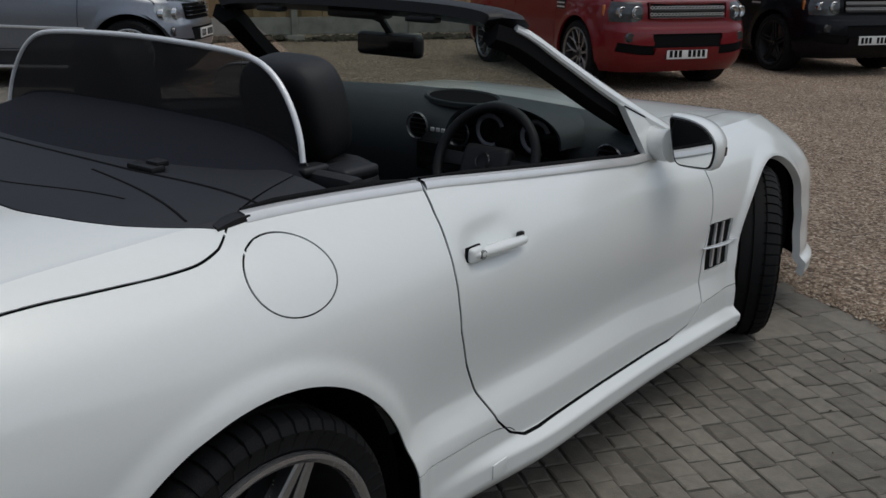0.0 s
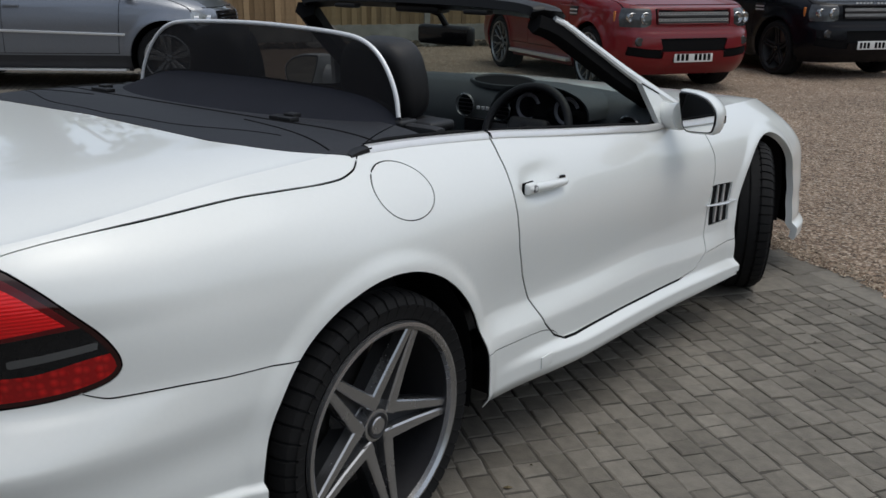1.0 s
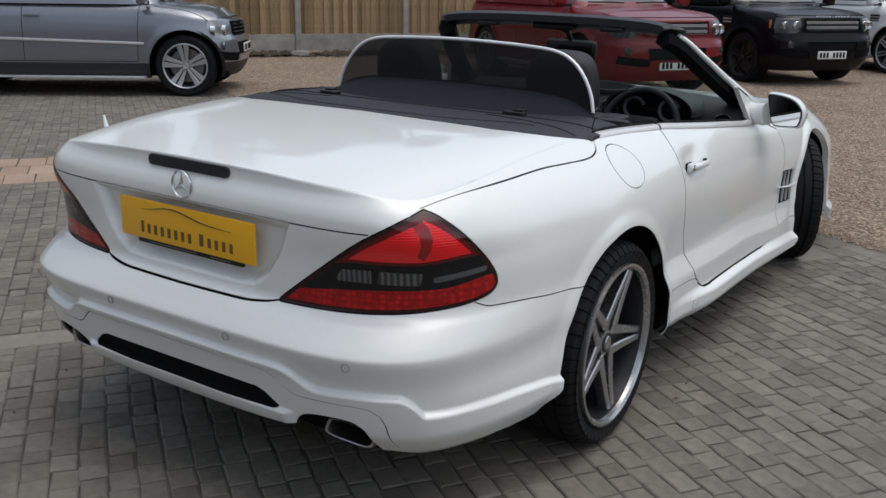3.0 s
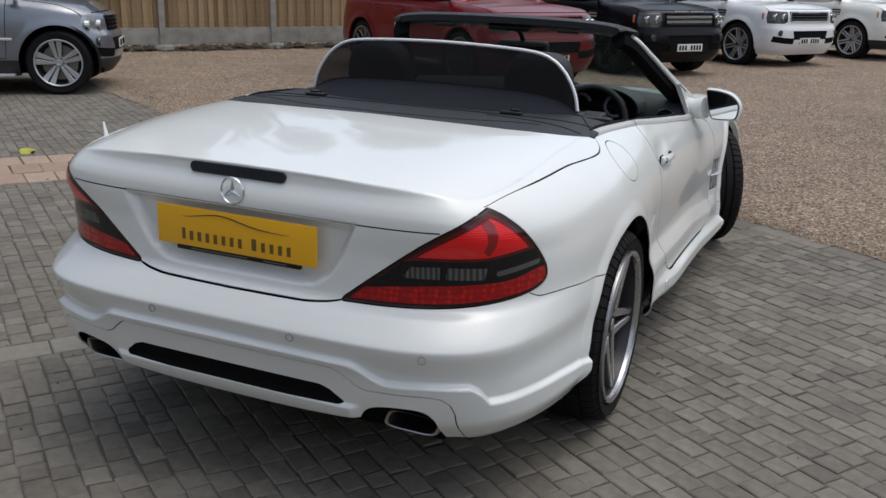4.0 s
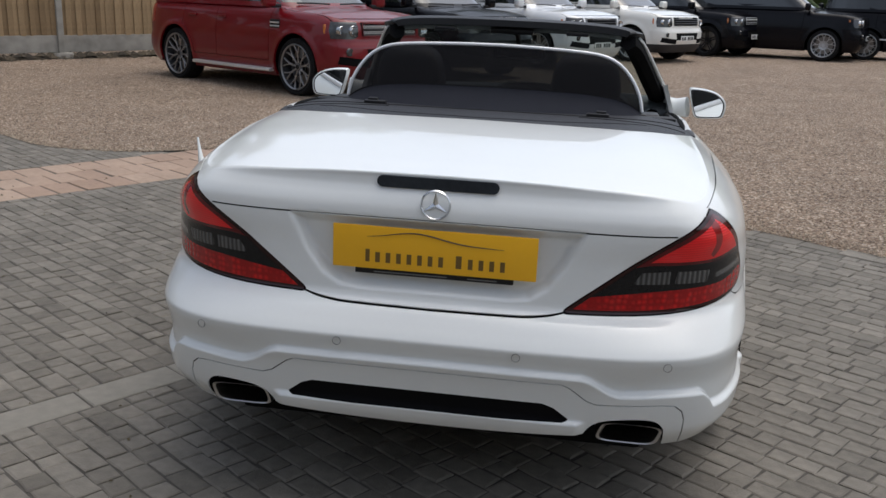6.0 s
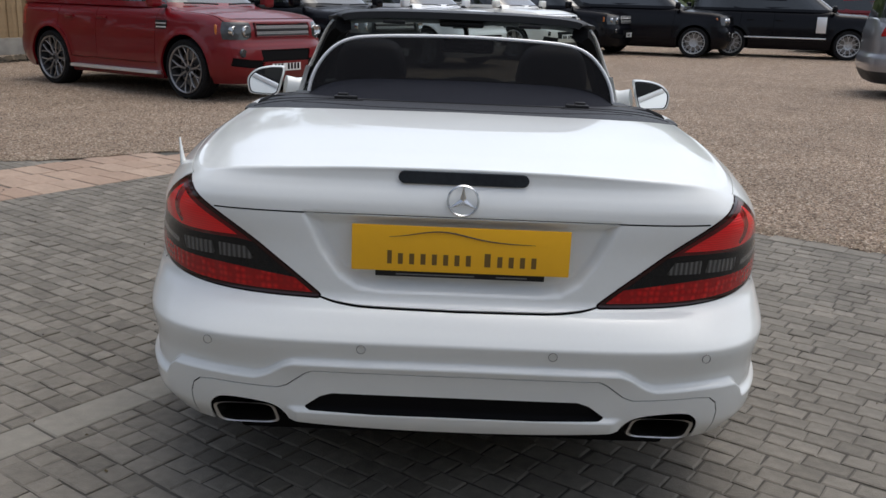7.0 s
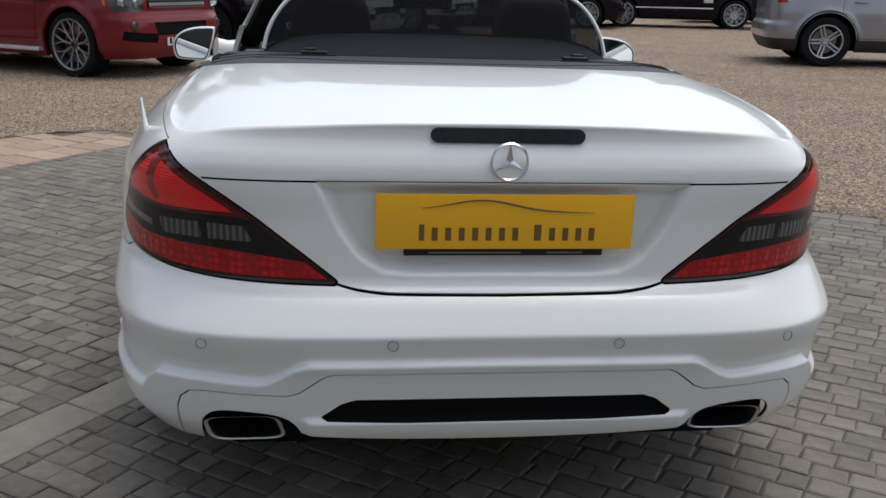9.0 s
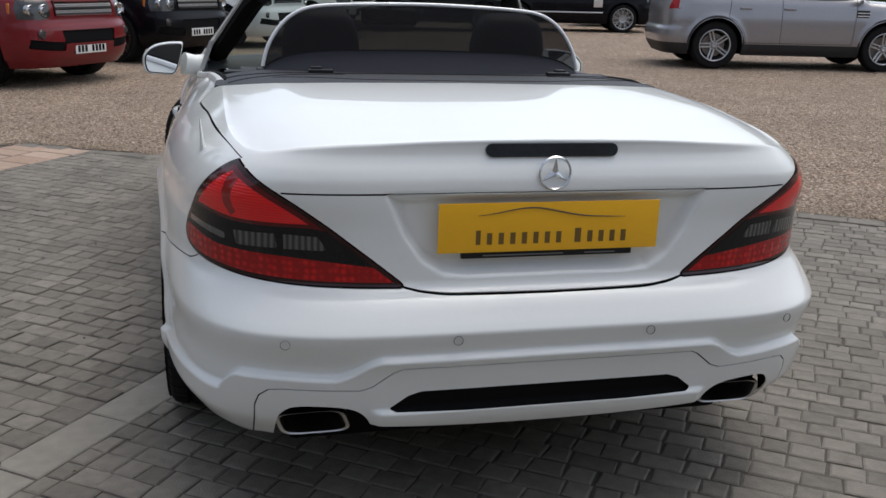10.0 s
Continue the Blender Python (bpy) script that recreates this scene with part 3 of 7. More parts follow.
# dark soil, dead leaves and lumps of spilt concrete along the fence's foot
SOIL = material("dark_damp_soil", (0.035, 0.028, 0.020), 0.95, spread=0.5, scale=18, bump=0.9, bump_scale=70, tone=(0.09, 0.07, 0.045))
rs = random.Random(17)
verts, faces = [], []
for k in range(2600):
    along, off = rs.uniform(-9.0, 16.0), 0.02 + abs(rs.gauss(0, 0.10)) + 0.05 * math.sin(k)
    p = F0 + FD * along + FN * off
    size = rs.uniform(0.03, 0.11) * (1.5 if off < 0.10 else 0.6)
    turn = rs.uniform(0, 6.28)
    c, si = math.cos(turn) * size, math.sin(turn) * size
    base = len(verts)
    z = rs.uniform(0.0, 0.05) * (1 if off < 0.15 else 0.2)
    verts += [(p[0] + c, p[1] + si, z), (p[0] - si, p[1] + c, z + rs.uniform(-0.01, 0.02)), (p[0] - c, p[1] - si, z), (p[0] + si, p[1] - c, z + rs.uniform(-0.01, 0.02)), (p[0], p[1], z + size * 0.5)]
    faces += [(base, base + 1, base + 4), (base + 1, base + 2, base + 4), (base + 2, base + 3, base + 4), (base + 3, base, base + 4)]
tagged(link("soil", mesh_of("soil", verts, faces, SOIL)), "dark damp soil and dead leaves at the fence foot", "soil", kind="stuff")

# a few fallen leaves and crumbs on the paving
LITTER = material("brown_leaf_litter", (0.045, 0.035, 0.022), 0.9, spread=0.4, scale=40, tone=(0.13, 0.10, 0.05))
verts, faces = [], []
for k in range(260):
    a, bb = rs.uniform(-6.5, 4.0), rs.uniform(-3.2, 2.8)
    if bb > float(EDGE(a)) - 0.1:
        continue
    x, y, _ = lane(a, bb)
    if abs(x) < 0.95 and -0.9 < y < 3.3:
        continue
    size, turn = rs.uniform(0.003, 0.009) * (2.0 if k % 30 == 0 else 1), rs.uniform(0, 6.28)
    c, si = math.cos(turn) * size, math.sin(turn) * size
    base = len(verts)
    verts += [(x + c, y + si, 0.003), (x - si * 0.6, y + c * 0.6, 0.006), (x - c, y - si, 0.004), (x + si * 0.6, y - c * 0.6, 0.003), (x, y, 0.010)]
    faces += [(base, base + 1, base + 4), (base + 1, base + 2, base + 4), (base + 2, base + 3, base + 4), (base + 3, base, base + 4)]
tagged(link("litter", mesh_of("litter", verts, faces, LITTER)), "small brown leaf crumbs scattered on the paving", "litter", kind="stuff")

# one yellow-green leaf
leaf = bmesh.new()
centre = Vector((-4.5, 2.5, 0.012))
rim = [leaf.verts.new(centre + Vector((0.075 * math.cos(a) * (1 + 0.25 * math.sin(5 * a)), 0.055 * math.sin(a) * (1 + 0.2 * math.cos(4 * a)), 0.018 * math.sin(2 * a + 1)))) for a in [2 * math.pi * k / 18 for k in range(18)]]
mid = leaf.verts.new(centre + Vector((0, 0, 0.03)))
for k in range(18):
    leaf.faces.new((rim[k], rim[(k + 1) % 18], mid))
tagged(part("fallen_leaf", leaf, material("yellow_green_leaf", (0.42, 0.40, 0.06), 0.6, spread=0.2, scale=30)), "crumpled yellow-green leaf lying on the paving", "leaf")

# plain rendered wall, added unseen to close the yard and hold back low sky
RENDER = material("grey_rendered_wall", (0.34, 0.325, 0.30), 0.9, spread=0.15, scale=3, bump=0.3, bump_scale=60)
wall = part("wall_south", box(40, 0.3, 5.0, (0, 0, 2.5), 0.01), RENDER, at=Matrix.Translation((-1.0, -9.5, -0.03)) @ Matrix.Rotation(radians(-6), 4, "Z"))
tagged(wall, "plain grey building wall, added unseen to close the yard and block low light", "wall", kind="structure")


# ---- the white convertible: rear axle at the origin, nose along +y ----
roadster = thing("convertible_car", "pearl white two-seat convertible car, roof down, on block paving", "car", Matrix.Rotation(radians(-0.5), 4, "Z") @ Matrix.Rotation(radians(0.75), 4, "Y"))

ZTOP = curve_of((0, 0.953), (0.2, 0.950), (0.375, 0.944), (0.49, 0.940), (0.606, 0.933), (0.70, 0.923), (0.80, 0.914), (0.86, 0.913), (0.95, 0.918), (1.14, 0.934), (1.38, 0.956), (1.6, 0.963), (2.02, 0.938), (2.158, 0.921), (2.336, 0.899), (2.56, 0.873), (2.78, 0.849), (3.14, 0.846), (3.62, 0.827), (3.94, 0.784), (4.2, 0.71))
WMAX = curve_of((-0.9, 0.832), (-0.7, 0.840), (-0.5, 0.857), (-0.2, 0.883), (0.0, 0.893), (0.3, 0.893), (0.8, 0.884), (1.4, 0.884), (1.9, 0.897), (2.48, 0.910), (2.85, 0.910), (3.25, 0.865))
WTOP = curve_of((-0.9, 0.697), (-0.5, 0.704), (0.0, 0.708), (0.12, 0.710), (0.6, 0.738), (1.56, 0.79), (1.8, 0.783), (2.5, 0.762), (3.2, 0.63))
REAR = curve_of((0.15, -0.80), (0.257, -0.885), (0.33, -0.935), (0.45, -0.968), (0.5, -0.990), (0.532, -1.003), (0.544, -1.006), (0.554, -1.001), (0.580, -0.981), (0.605, -0.957), (0.628, -0.925), (0.645, -0.920), (0.75, -0.921), (0.83, -0.924), (0.86, -0.922), (0.885, -0.914), (0.905, -0.9035), (0.922, -0.897), (0.938, -0.8955), (0.957, -0.900))
SQUARE = curve_of((0.2, 4.4), (0.52, 5.0), (0.65, 4.0), (0.75, 4.3), (0.83, 5.6), (0.875, 6.2), (0.905, 6.4), (0.93, 6.4), (0.96, 6.4))
FRONT = curve_of((0.15, 3.34), (0.35, 3.44), (0.55, 3.41), (0.75, 3.24), (0.9, 3.14))
# the line at which the lower bumper and the sills step outwards, by the way round the car from the tail's middle
LEDGE = curve_of((0, 0.474), (0.37, 0.472), (0.392, 0.466), (0.452, 0.432), (0.48, 0.424), (0.61, 0.428), (0.72, 0.426), (0.755, 0.408), (0.79, 0.374), (0.85, 0.372), (0.9, 0.372), (1.05, 0.368), (1.25, 0.345), (1.5, 0.340), (1.86, 0.422), (2.05, 0.414), (2.35, 0.398), (2.7, 0.370), (3.1, 0.335), (3.5, 0.280), (4.6, 0.280))
# the rounded upper edge of the side skirts
SHOULDER = curve_of((0.2, 0.356), (0.55, 0.346), (0.75, 0.329), (0.9, 0.315), (1.2, 0.304), (1.6, 0.285), (1.8, 0.273), (2.2, 0.247))
# the fold along the lower doors
CREASE = curve_of((0.3, 0.505), (0.45, 0.496), (0.65, 0.477), (0.935, 0.457), (1.31, 0.445), (1.71, 0.408), (1.95, 0.394))
# wheel arches: along, up, radius
ARCH_R, ARCH_F, ARCH_RAD = (0.000, 0.344), (2.48, 0.340), 0.373
AXLE_R, AXLE_F = -0.012, 2.48
Y0, Y1 = -0.1, 2.79


def round_way(p):
    """How far round the car from the tail's middle a place is."""
    return np.abs(p[..., 0]) + np.clip(p[..., 1] + 0.92, -1, 9) * 0.8


def plan(zs, station, kind):
    """Points of one upright strip of the half body, and the outward way in plan."""
    if kind == "side":
        yref, sx, cy = station, 1.0, 0.0
    else:
        a = station
        sx, cy = math.sin(a), math.cos(a)
        yref = Y0 - 0.83 * cy ** 0.4 if kind == "rear" else Y1 + 0.55 * cy ** 0.6
    xref = 0.8 * (sx ** 0.4 if kind == "rear" else 1.0)
    q = xref + (yref + 0.92) * 0.8
    top = float(ZTOP(max(q, 0.0)))
    z = 0.15 + (top - 0.15) * zs
    start = top - 0.31
    h = np.clip((z - start) / (top - start), 0, 1)
    wm, wt = float(WMAX(yref)), float(WTOP(yref))
    w = wt + (wm - wt) * (1 - h ** 2.9)
    # tuck under the sill, hollow above it
    flank = float(step(0.20, 0.42, yref)) if kind != "front" else 1.0
    w = w - 0.10 * (1 - flank) * step(0.27, 0.17, z) + 0.008 * step(0.50, 0.40, z)
    shoulder = float(SHOULDER(yref))
    w = w + flank * (0.030 * float(step(0.36, 0.85, yref)) * step(shoulder + 0.004, shoulder - 0.030, z) - 0.05 * step(shoulder - 0.060, shoulder - 0.150, z))
    w = w - 0.034 * step(0.335, 0.24, z) * float(step(-0.2, -0.36, yref))
    if kind == "side":
        rise = z - float(CREASE(yref))
        fold = np.where(rise > 0, np.exp(-(rise / 0.13) ** 2), np.clip(1 + rise / 0.06, 0, 1))
        w = w - 0.015 * fold * float(step(0.30, 0.48, yref)) * float(step(2.05, 1.85, yref))
    w = w - 0.010 * step(0.56, 0.44, z) * float(step(-0.2, -0.45, yref))
    n = SQUARE(z)
    if kind == "rear":
        e = 2 / n
        x = w * sx ** e
        y = Y0 - (Y0 - REAR(z) - 0.004 * np.clip(1 - (top - z) / 0.006, 0, 1) ** 2) * cy ** e
    elif kind == "front":
        x = w * sx ** 0.6
        y = Y1 + (FRONT(z) - Y1) * cy ** 0.6
    else:
        x, y = w, np.full_like(z, yref)
    out = np.array([sx, (-cy if kind == "rear" else cy)])
    soft = 0.017 + 0.082 * flank
    kick = step(0.0, -soft, z - LEDGE(np.full_like(z, q)) - 0.024 - 0.055 * flank)
    kick = kick * (0.022 - 0.007 * float(step(0.75, 0.95, q))) * (1 - 0.25 * flank)
    x, y = x + out[0] * kick, y + out[1] * kick
    # white lip under the diffuser's slot
    if kind == "rear":
        y = y - 0.016 * step(0.42, 0.385, x) * step(0.358, 0.346, z)
    # wheel arch lips
    if kind != "front":
        for cy_, cz_, r_ in ((*ARCH_R, ARCH_RAD), (*ARCH_F, ARCH_RAD)):
            d = np.hypot(y - cy_, z - cz_) - r_
            x = x + 0.010 * step(0.052, 0.008, np.clip(d, 0, 1)) * (np.abs(y - cy_) < 0.6) * (z > 0.2)
    # shallow dish behind the door handle
    if kind == "side":
        x = x - 0.017 * np.exp(-(np.abs(y - 0.701) / 0.105) ** 3 - (np.abs(z - 0.806) / 0.044) ** 3)
    return np.stack([x, y, z], -1)


levels = np.concatenate([np.linspace(0, 0.62, 124), 0.62 + 0.38 * np.sin(np.linspace(0.02, math.pi / 2, 46))])
turns = sorted([math.asin((k / 150) ** 2) for k in range(151)] + [math.acos((k / 150) ** 2) for k in range(1, 150)])
turns = [a for k, a in enumerate(turns) if k == 0 or a - turns[k - 1] > 0.0006]
strips = [plan(levels, a, "rear") for a in turns]
rear_count = len(strips)
side_y = np.linspace(Y0, Y1, 190)[1:]
strips += [plan(levels, y, "side") for y in side_y]
strips += [plan(levels, a, "front") for a in np.linspace(math.pi / 2, 0.0, 36)[1:]]
half = np.array(strips)

# the number plate's hollow in the boot lid
HOLLOW = [(-0.378, 0.837), (0.378, 0.837), (0.335, 0.74), (0.295, 0.685), (0.245, 0.655), (0.19, 0.648), (-0.19, 0.648), (-0.245, 0.655), (-0.295, 0.685), (-0.335, 0.74)]
rearward = half[..., 1] < -0.7
d = inside(half[..., 0], half[..., 2], HOLLOW)
dip = np.minimum(step(0.004, -0.022, d), step(0.839, 0.833, half[..., 2]))
half[..., 1] += np.where(rearward, 0.032 * dip, 0)

right = Skin.grid(half)
if right.n[len(levels) * 150 + 30, 0] < 0:
    right = Skin.grid(half, flip=True)

# the deck over the boot and the bonnet, from edge to edge
SPINE = curve_of((-0.9, 0.953), (-0.85, 0.957), (-0.75, 0.965), (-0.4, 0.986), (-0.15, 0.994), (0.0, 0.995), (0.15, 0.990), (0.6, 0.97), (1.6, 0.885), (1.9, 0.88), (2.4, 0.862), (2.9, 0.80), (3.2, 0.73), (3.35, 0.66))

half[:rear_count, -1, 1] = np.maximum.accumulate(half[:rear_count, -1, 1])
tail_edge = half[:rear_count, -1]


def boot_z(x, y):
    """The height of the boot lid and cover: crowned across, and running out into the tail's edge."""
    ax = np.abs(x)
    wide, rim = WTOP(y), ZTOP(np.maximum(0.8 + (y + 0.92) * 0.8, 0.84))
    crown = rim + (SPINE(y) - rim) * (1 - np.clip(ax / wide, 0, 1) ** 8)
    back = np.interp(ax, tail_edge[:, 0], tail_edge[:, 1])
    low = np.interp(ax, tail_edge[:, 0], tail_edge[:, 2])
    rim_back = ZTOP(np.maximum(0.8 + (back + 0.92) * 0.8, 0.84))
    crown_back = rim_back + (SPINE(back) - rim_back) * (1 - np.clip(ax / WTOP(back), 0, 1) ** 8)
    t = np.clip((y - back) / 0.40, 0, 1)
    return crown + (low - crown_back) * (1 - t) ** 2


def bonnet_z(x, y):
    edge = half[bonnet_rows, -1]
    wide, rim = np.interp(y, edge[:, 1], edge[:, 0]), np.interp(y, edge[:, 1], edge[:, 2])
    return rim + (SPINE(y) - rim) * (1 - np.clip(np.abs(x) / np.maximum(wide, 0.05), 0, 1) ** 4)


def deck(rows, columns, height):
    us = np.linspace(-1, 1, columns)
    us = np.sign(us) * np.abs(us) ** 0.8
    edge = half[rows, -1]
    x = edge[:, :1] * us
    y = np.repeat(edge[:, 1:2], columns, 1)
    t = np.stack([x, y, height(x, y)], -1)
    t[:, 0], t[:, -1] = edge * (-1, 1, 1), edge
    s = Skin.grid(t)
    tri = s.p[s.f]
    if np.cross(tri[:, 1] - tri[:, 0], tri[:, 2] - tri[:, 0])[:, 2].sum() < 0:
        s.f = s.f[:, ::-1].copy()
    e = 0.006
    zx = (height(x + e, y) - height(x - e, y)) / (2 * e)
    zy = (height(x, y + e) - height(x, y - e)) / (2 * e)
    nor = np.stack([-np.clip(zx, -0.7, 0.7), -np.clip(zy, -0.5, 0.5), np.ones_like(zx)], -1)
    s.n = (nor / np.linalg.norm(nor, axis=-1, keepdims=True)).reshape(-1, 3)
    return s


ys = half[:, -1, 1]
boot_rows = [k for k in range(len(half)) if ys[k] < 0.36 and k < rear_count + 60]
bonnet_rows = [k for k in range(len(half)) if ys[k] > 1.72]
body = right.add(right.mirrored()).add(deck(boot_rows, 71, boot_z)).add(deck(bonnet_rows, 41, bonnet_z))

# cut lines; all but the fuel flap are the same on both sides
LAMP = [(0.342, 0.631), (0.42, 0.690), (0.52, 0.762), (0.60, 0.820), (0.70, 0.863), (0.793, 0.8895), (0.842, 0.874), (0.918, 0.832), (0.980, 0.780), (1.026, 0.732), (1.045, 0.694), (1.025, 0.671), (0.97, 0.658), (0.90, 0.650), (0.75, 0.640), (0.55, 0.633)]
BOOT_X = curve_of((-0.80, 0.668), (-0.762, 0.681), (-0.691, 0.698), (-0.581, 0.718), (-0.443, 0.735), (-0.279, 0.749), (-0.115, 0.766), (-0.03, 0.770), (0.03, 0.759), (0.068, 0.736), (0.085, 0.723), (0.4, 0.585))
COVER_Y = curve_of((0, -0.135), (0.3, -0.152), (0.48, -0.158), (0.586, -0.124), (0.647, -0.080), (0.678, -0.038), (0.703, 0.008), (0.728, 0.066), (0.8, 0.08))
LID_LOW = curve_of((0, 0.613), (0.22, 0.615), (0.29, 0.620), (0.345, 0.632), (0.40, 0.675))
INSERT_HALF = [(0.345, 0.458), (0.362, 0.450), (0.408, 0.413), (0.435, 0.403), (0.600, 0.406), (0.632, 0.402), (0.650, 0.386), (0.658, 0.36), (0.660, 0.15)]
INSERT = INSERT_HALF + [(-a, b) for a, b in INSERT_HALF[::-1]]
SLOT = [(-0.300, 0.398), (0.300, 0.398), (0.328, 0.388), (0.366, 0.358), (0.355, 0.354), (0.2, 0.351), (-0.2, 0.351), (-0.355, 0.354), (-0.366, 0.358), (-0.328, 0.388)]
DOOR = [(0.612, 1.111), (0.598, 0.936), (0.570, 0.885), (0.556, 0.831), (0.549, 0.777), (0.548, 0.719), (0.556, 0.657), (0.588, 0.568), (0.633, 0.484), (0.678, 0.405), (0.734, 0.353), (0.785, 0.329), (0.85, 0.322), (1.177, 0.312), (1.62, 0.292), (1.75, 0.299), (1.836, 0.345), (1.862, 0.433), (1.878, 0.541), (1.900, 0.629), (1.912, 0.700), (1.895, 0.771), (1.80, 0.801), (1.70, 0.811), (1.62, 1.111)]
VENT = [(1.905, 0.580), (2.080, 0.566), (2.050, 0.428), (1.903, 0.430)]


def rounded(outline, sharp, times=2):
    """An outline with its corners rounded off, but for the sharp ones."""
    pts = [(p, k in sharp) for k, p in enumerate(outline)]
    for _ in range(times):
        out = []
        for k, (p, keep) in enumerate(pts):
            q, r = pts[k - 1][0], pts[(k + 1) % len(pts)][0]
            if keep:
                out.append((p, True))
            else:
                out.append(((0.75 * p[0] + 0.25 * q[0], 0.75 * p[1] + 0.25 * q[1]), False))
                out.append(((0.75 * p[0] + 0.25 * r[0], 0.75 * p[1] + 0.25 * r[1]), False))
        pts = out
    return [p for p, _ in pts]


LAMP = rounded(LAMP, (0, 5))


def lamp_line(p):
    return np.where(p[:, 1] < -0.3, inside(round_way(p), p[:, 2], LAMP, 0.004), 1.0)


def lid_side(p):
    """Below zero on the boot lid's side of its two long gaps."""
    return np.where((p[:, 2] > 0.80), (np.abs(p[:, 0]) - BOOT_X(p[:, 1])) * (1 + 1.4 * step(-0.5, -0.74, p[:, 1])), 0.5)


def lid_low(p):
    return np.where((p[:, 1] < -0.7) & (np.abs(p[:, 0]) < 0.37), LID_LOW(np.abs(p[:, 0])) - p[:, 2], 1.0)


def cover(p):
    return np.where(p[:, 2] > 0.86, p[:, 1] - COVER_Y(np.abs(p[:, 0])), -1.0)


def insert(p):
    return np.where(p[:, 1] < -0.55, inside(p[:, 0], p[:, 2], INSERT, 0.006), 1.0)


def slot(p):
    return np.where(p[:, 1] < -0.7, inside(p[:, 0], p[:, 2], SLOT, 0.003), 1.0)


PIPES = [rounded([(s * a, b) for a, b in ((0.400, 0.1), (0.408, 0.295), (0.425, 0.333), (0.452, 0.354), (0.51, 0.362), (0.575, 0.362), (0.600, 0.348), (0.614, 0.32), (0.618, 0.1))], (0, 8)) for s in (1, -1)]


def pipe_bay(p):
    return np.where(p[:, 1] < -0.6, np.minimum(inside(p[:, 0], p[:, 2], PIPES[0], 0.006), inside(p[:, 0], p[:, 2], PIPES[1], 0.006)), 1.0)


def bottom(p):
    """Below zero past the lower edge of bumper, sills and apron."""
    q = round_way(p)
    mid = np.where(np.abs(p[:, 0]) < 0.43, 0.298 + 0.10 * p[:, 0] ** 2, 0.262)
    low = np.where(p[:, 1] < -0.6, mid - 0.02 * step(0.64, 0.70, np.abs(p[:, 0])), 0.262)
    low = np.where((p[:, 1] > -0.52) & (p[:, 1] < 0.0), 0.245 + np.clip(p[:, 1] + 0.46, 0, 1) * 0.9, low)
    low = np.where(p[:, 1] > 0.2, 0.249 - 0.036 * (p[:, 1] - 0.4), low)
    return p[:, 2] - low


def door(p):
    return np.where((np.abs(p[:, 0]) > 0.6), inside(p[:, 1], p[:, 2], DOOR, 0.008), 1.0)


def arch(p):
    rear = np.hypot(p[:, 1] - ARCH_R[0], p[:, 2] - ARCH_R[1]) - ARCH_RAD
    front = np.hypot(p[:, 1] - ARCH_F[0], p[:, 2] - ARCH_F[1]) - ARCH_RAD
    low_r = np.where(p[:, 2] < ARCH_R[1], np.abs(p[:, 1] - ARCH_R[0]) - ARCH_RAD, 9)
    low_f = np.where(p[:, 2] < ARCH_F[1], np.abs(p[:, 1] - ARCH_F[0]) - ARCH_RAD, 9)
    d = np.minimum(np.minimum(rear, front), np.minimum(low_r, low_f))
    return np.where(np.abs(p[:, 0]) > 0.5, d, 1.0)


def flap(p):
    return np.where((p[:, 0] > 0.5) & (np.abs(p[:, 1]) < 0.5), np.hypot((p[:, 1] - 0.138) * 0.90, (p[:, 2] - 0.874) * 1.40) - 0.085, 1.0)


def vent(p):
    return np.where(np.abs(p[:, 0]) > 0.6, inside(p[:, 1], p[:, 2], VENT, 0.006), 1.0)


SKIRT = curve_of((0.3, 0.413), (0.5, 0.397), (0.65, 0.383), (0.72, 0.363), (0.80, 0.307), (0.9, 0.295), (1.2, 0.289), (1.6, 0.271), (1.75, 0.277), (1.85, 0.333), (2.2, 0.336))


def skirt(p):
    """Above zero on the body, below on the side skirt."""
    return np.where((np.abs(p[:, 0]) > 0.6) & (p[:, 1] > 0.2) & (p[:, 1] < 2.4), p[:, 2] - SKIRT(p[:, 1]), 1.0)


BUMP_Z = curve_of((-0.76, 0.671), (-0.70, 0.659), (-0.672, 0.645), (-0.644, 0.635), (-0.60, 0.632), (-0.52, 0.626), (-0.423, 0.615), (-0.325, 0.607), (-0.2, 0.596), (0.0, 0.581))


def bumper(p):
    return np.where((p[:, 1] > -0.75) & (p[:, 1] < -0.0), p[:, 2] - BUMP_Z(p[:, 1]), 1.0)


BONNET_X = curve_of((1.7, 0.70), (2.5, 0.66), (3.2, 0.5), (3.4, 0.4))


def bonnet(p):
    return np.where((p[:, 1] > 1.7), np.abs(p[:, 0]) - BONNET_X(p[:, 1]), 1.0)


body.cut(arch)
body = body.take(arch(body.centres()) > 0)
body.cut(bottom)
body = body.take(bottom(body.centres()) > 0)
body.cut(pipe_bay)
body = body.take(pipe_bay(body.centres()) > 0)
# black copy of the body set inside: paints the shade in the panel gaps
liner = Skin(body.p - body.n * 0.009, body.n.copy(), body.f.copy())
for line, width in ((lamp_line, 0.0036), (lid_side, 0.0048), (lid_low, 0.005), (cover, 0.005), (insert, 0.0032), (door, 0.0065), (flap, 0.0036), (skirt, 0.003), (bumper, 0.0034), (bonnet, 0.006)):
    body.groove(line, width)
for line in (slot, vent):
    body.cut(line)
body.cut(lambda p: np.where((p[:, 1] < -0.7) & (np.abs(p[:, 0]) < 0.60), p[:, 2] - 0.8412, 1.0))
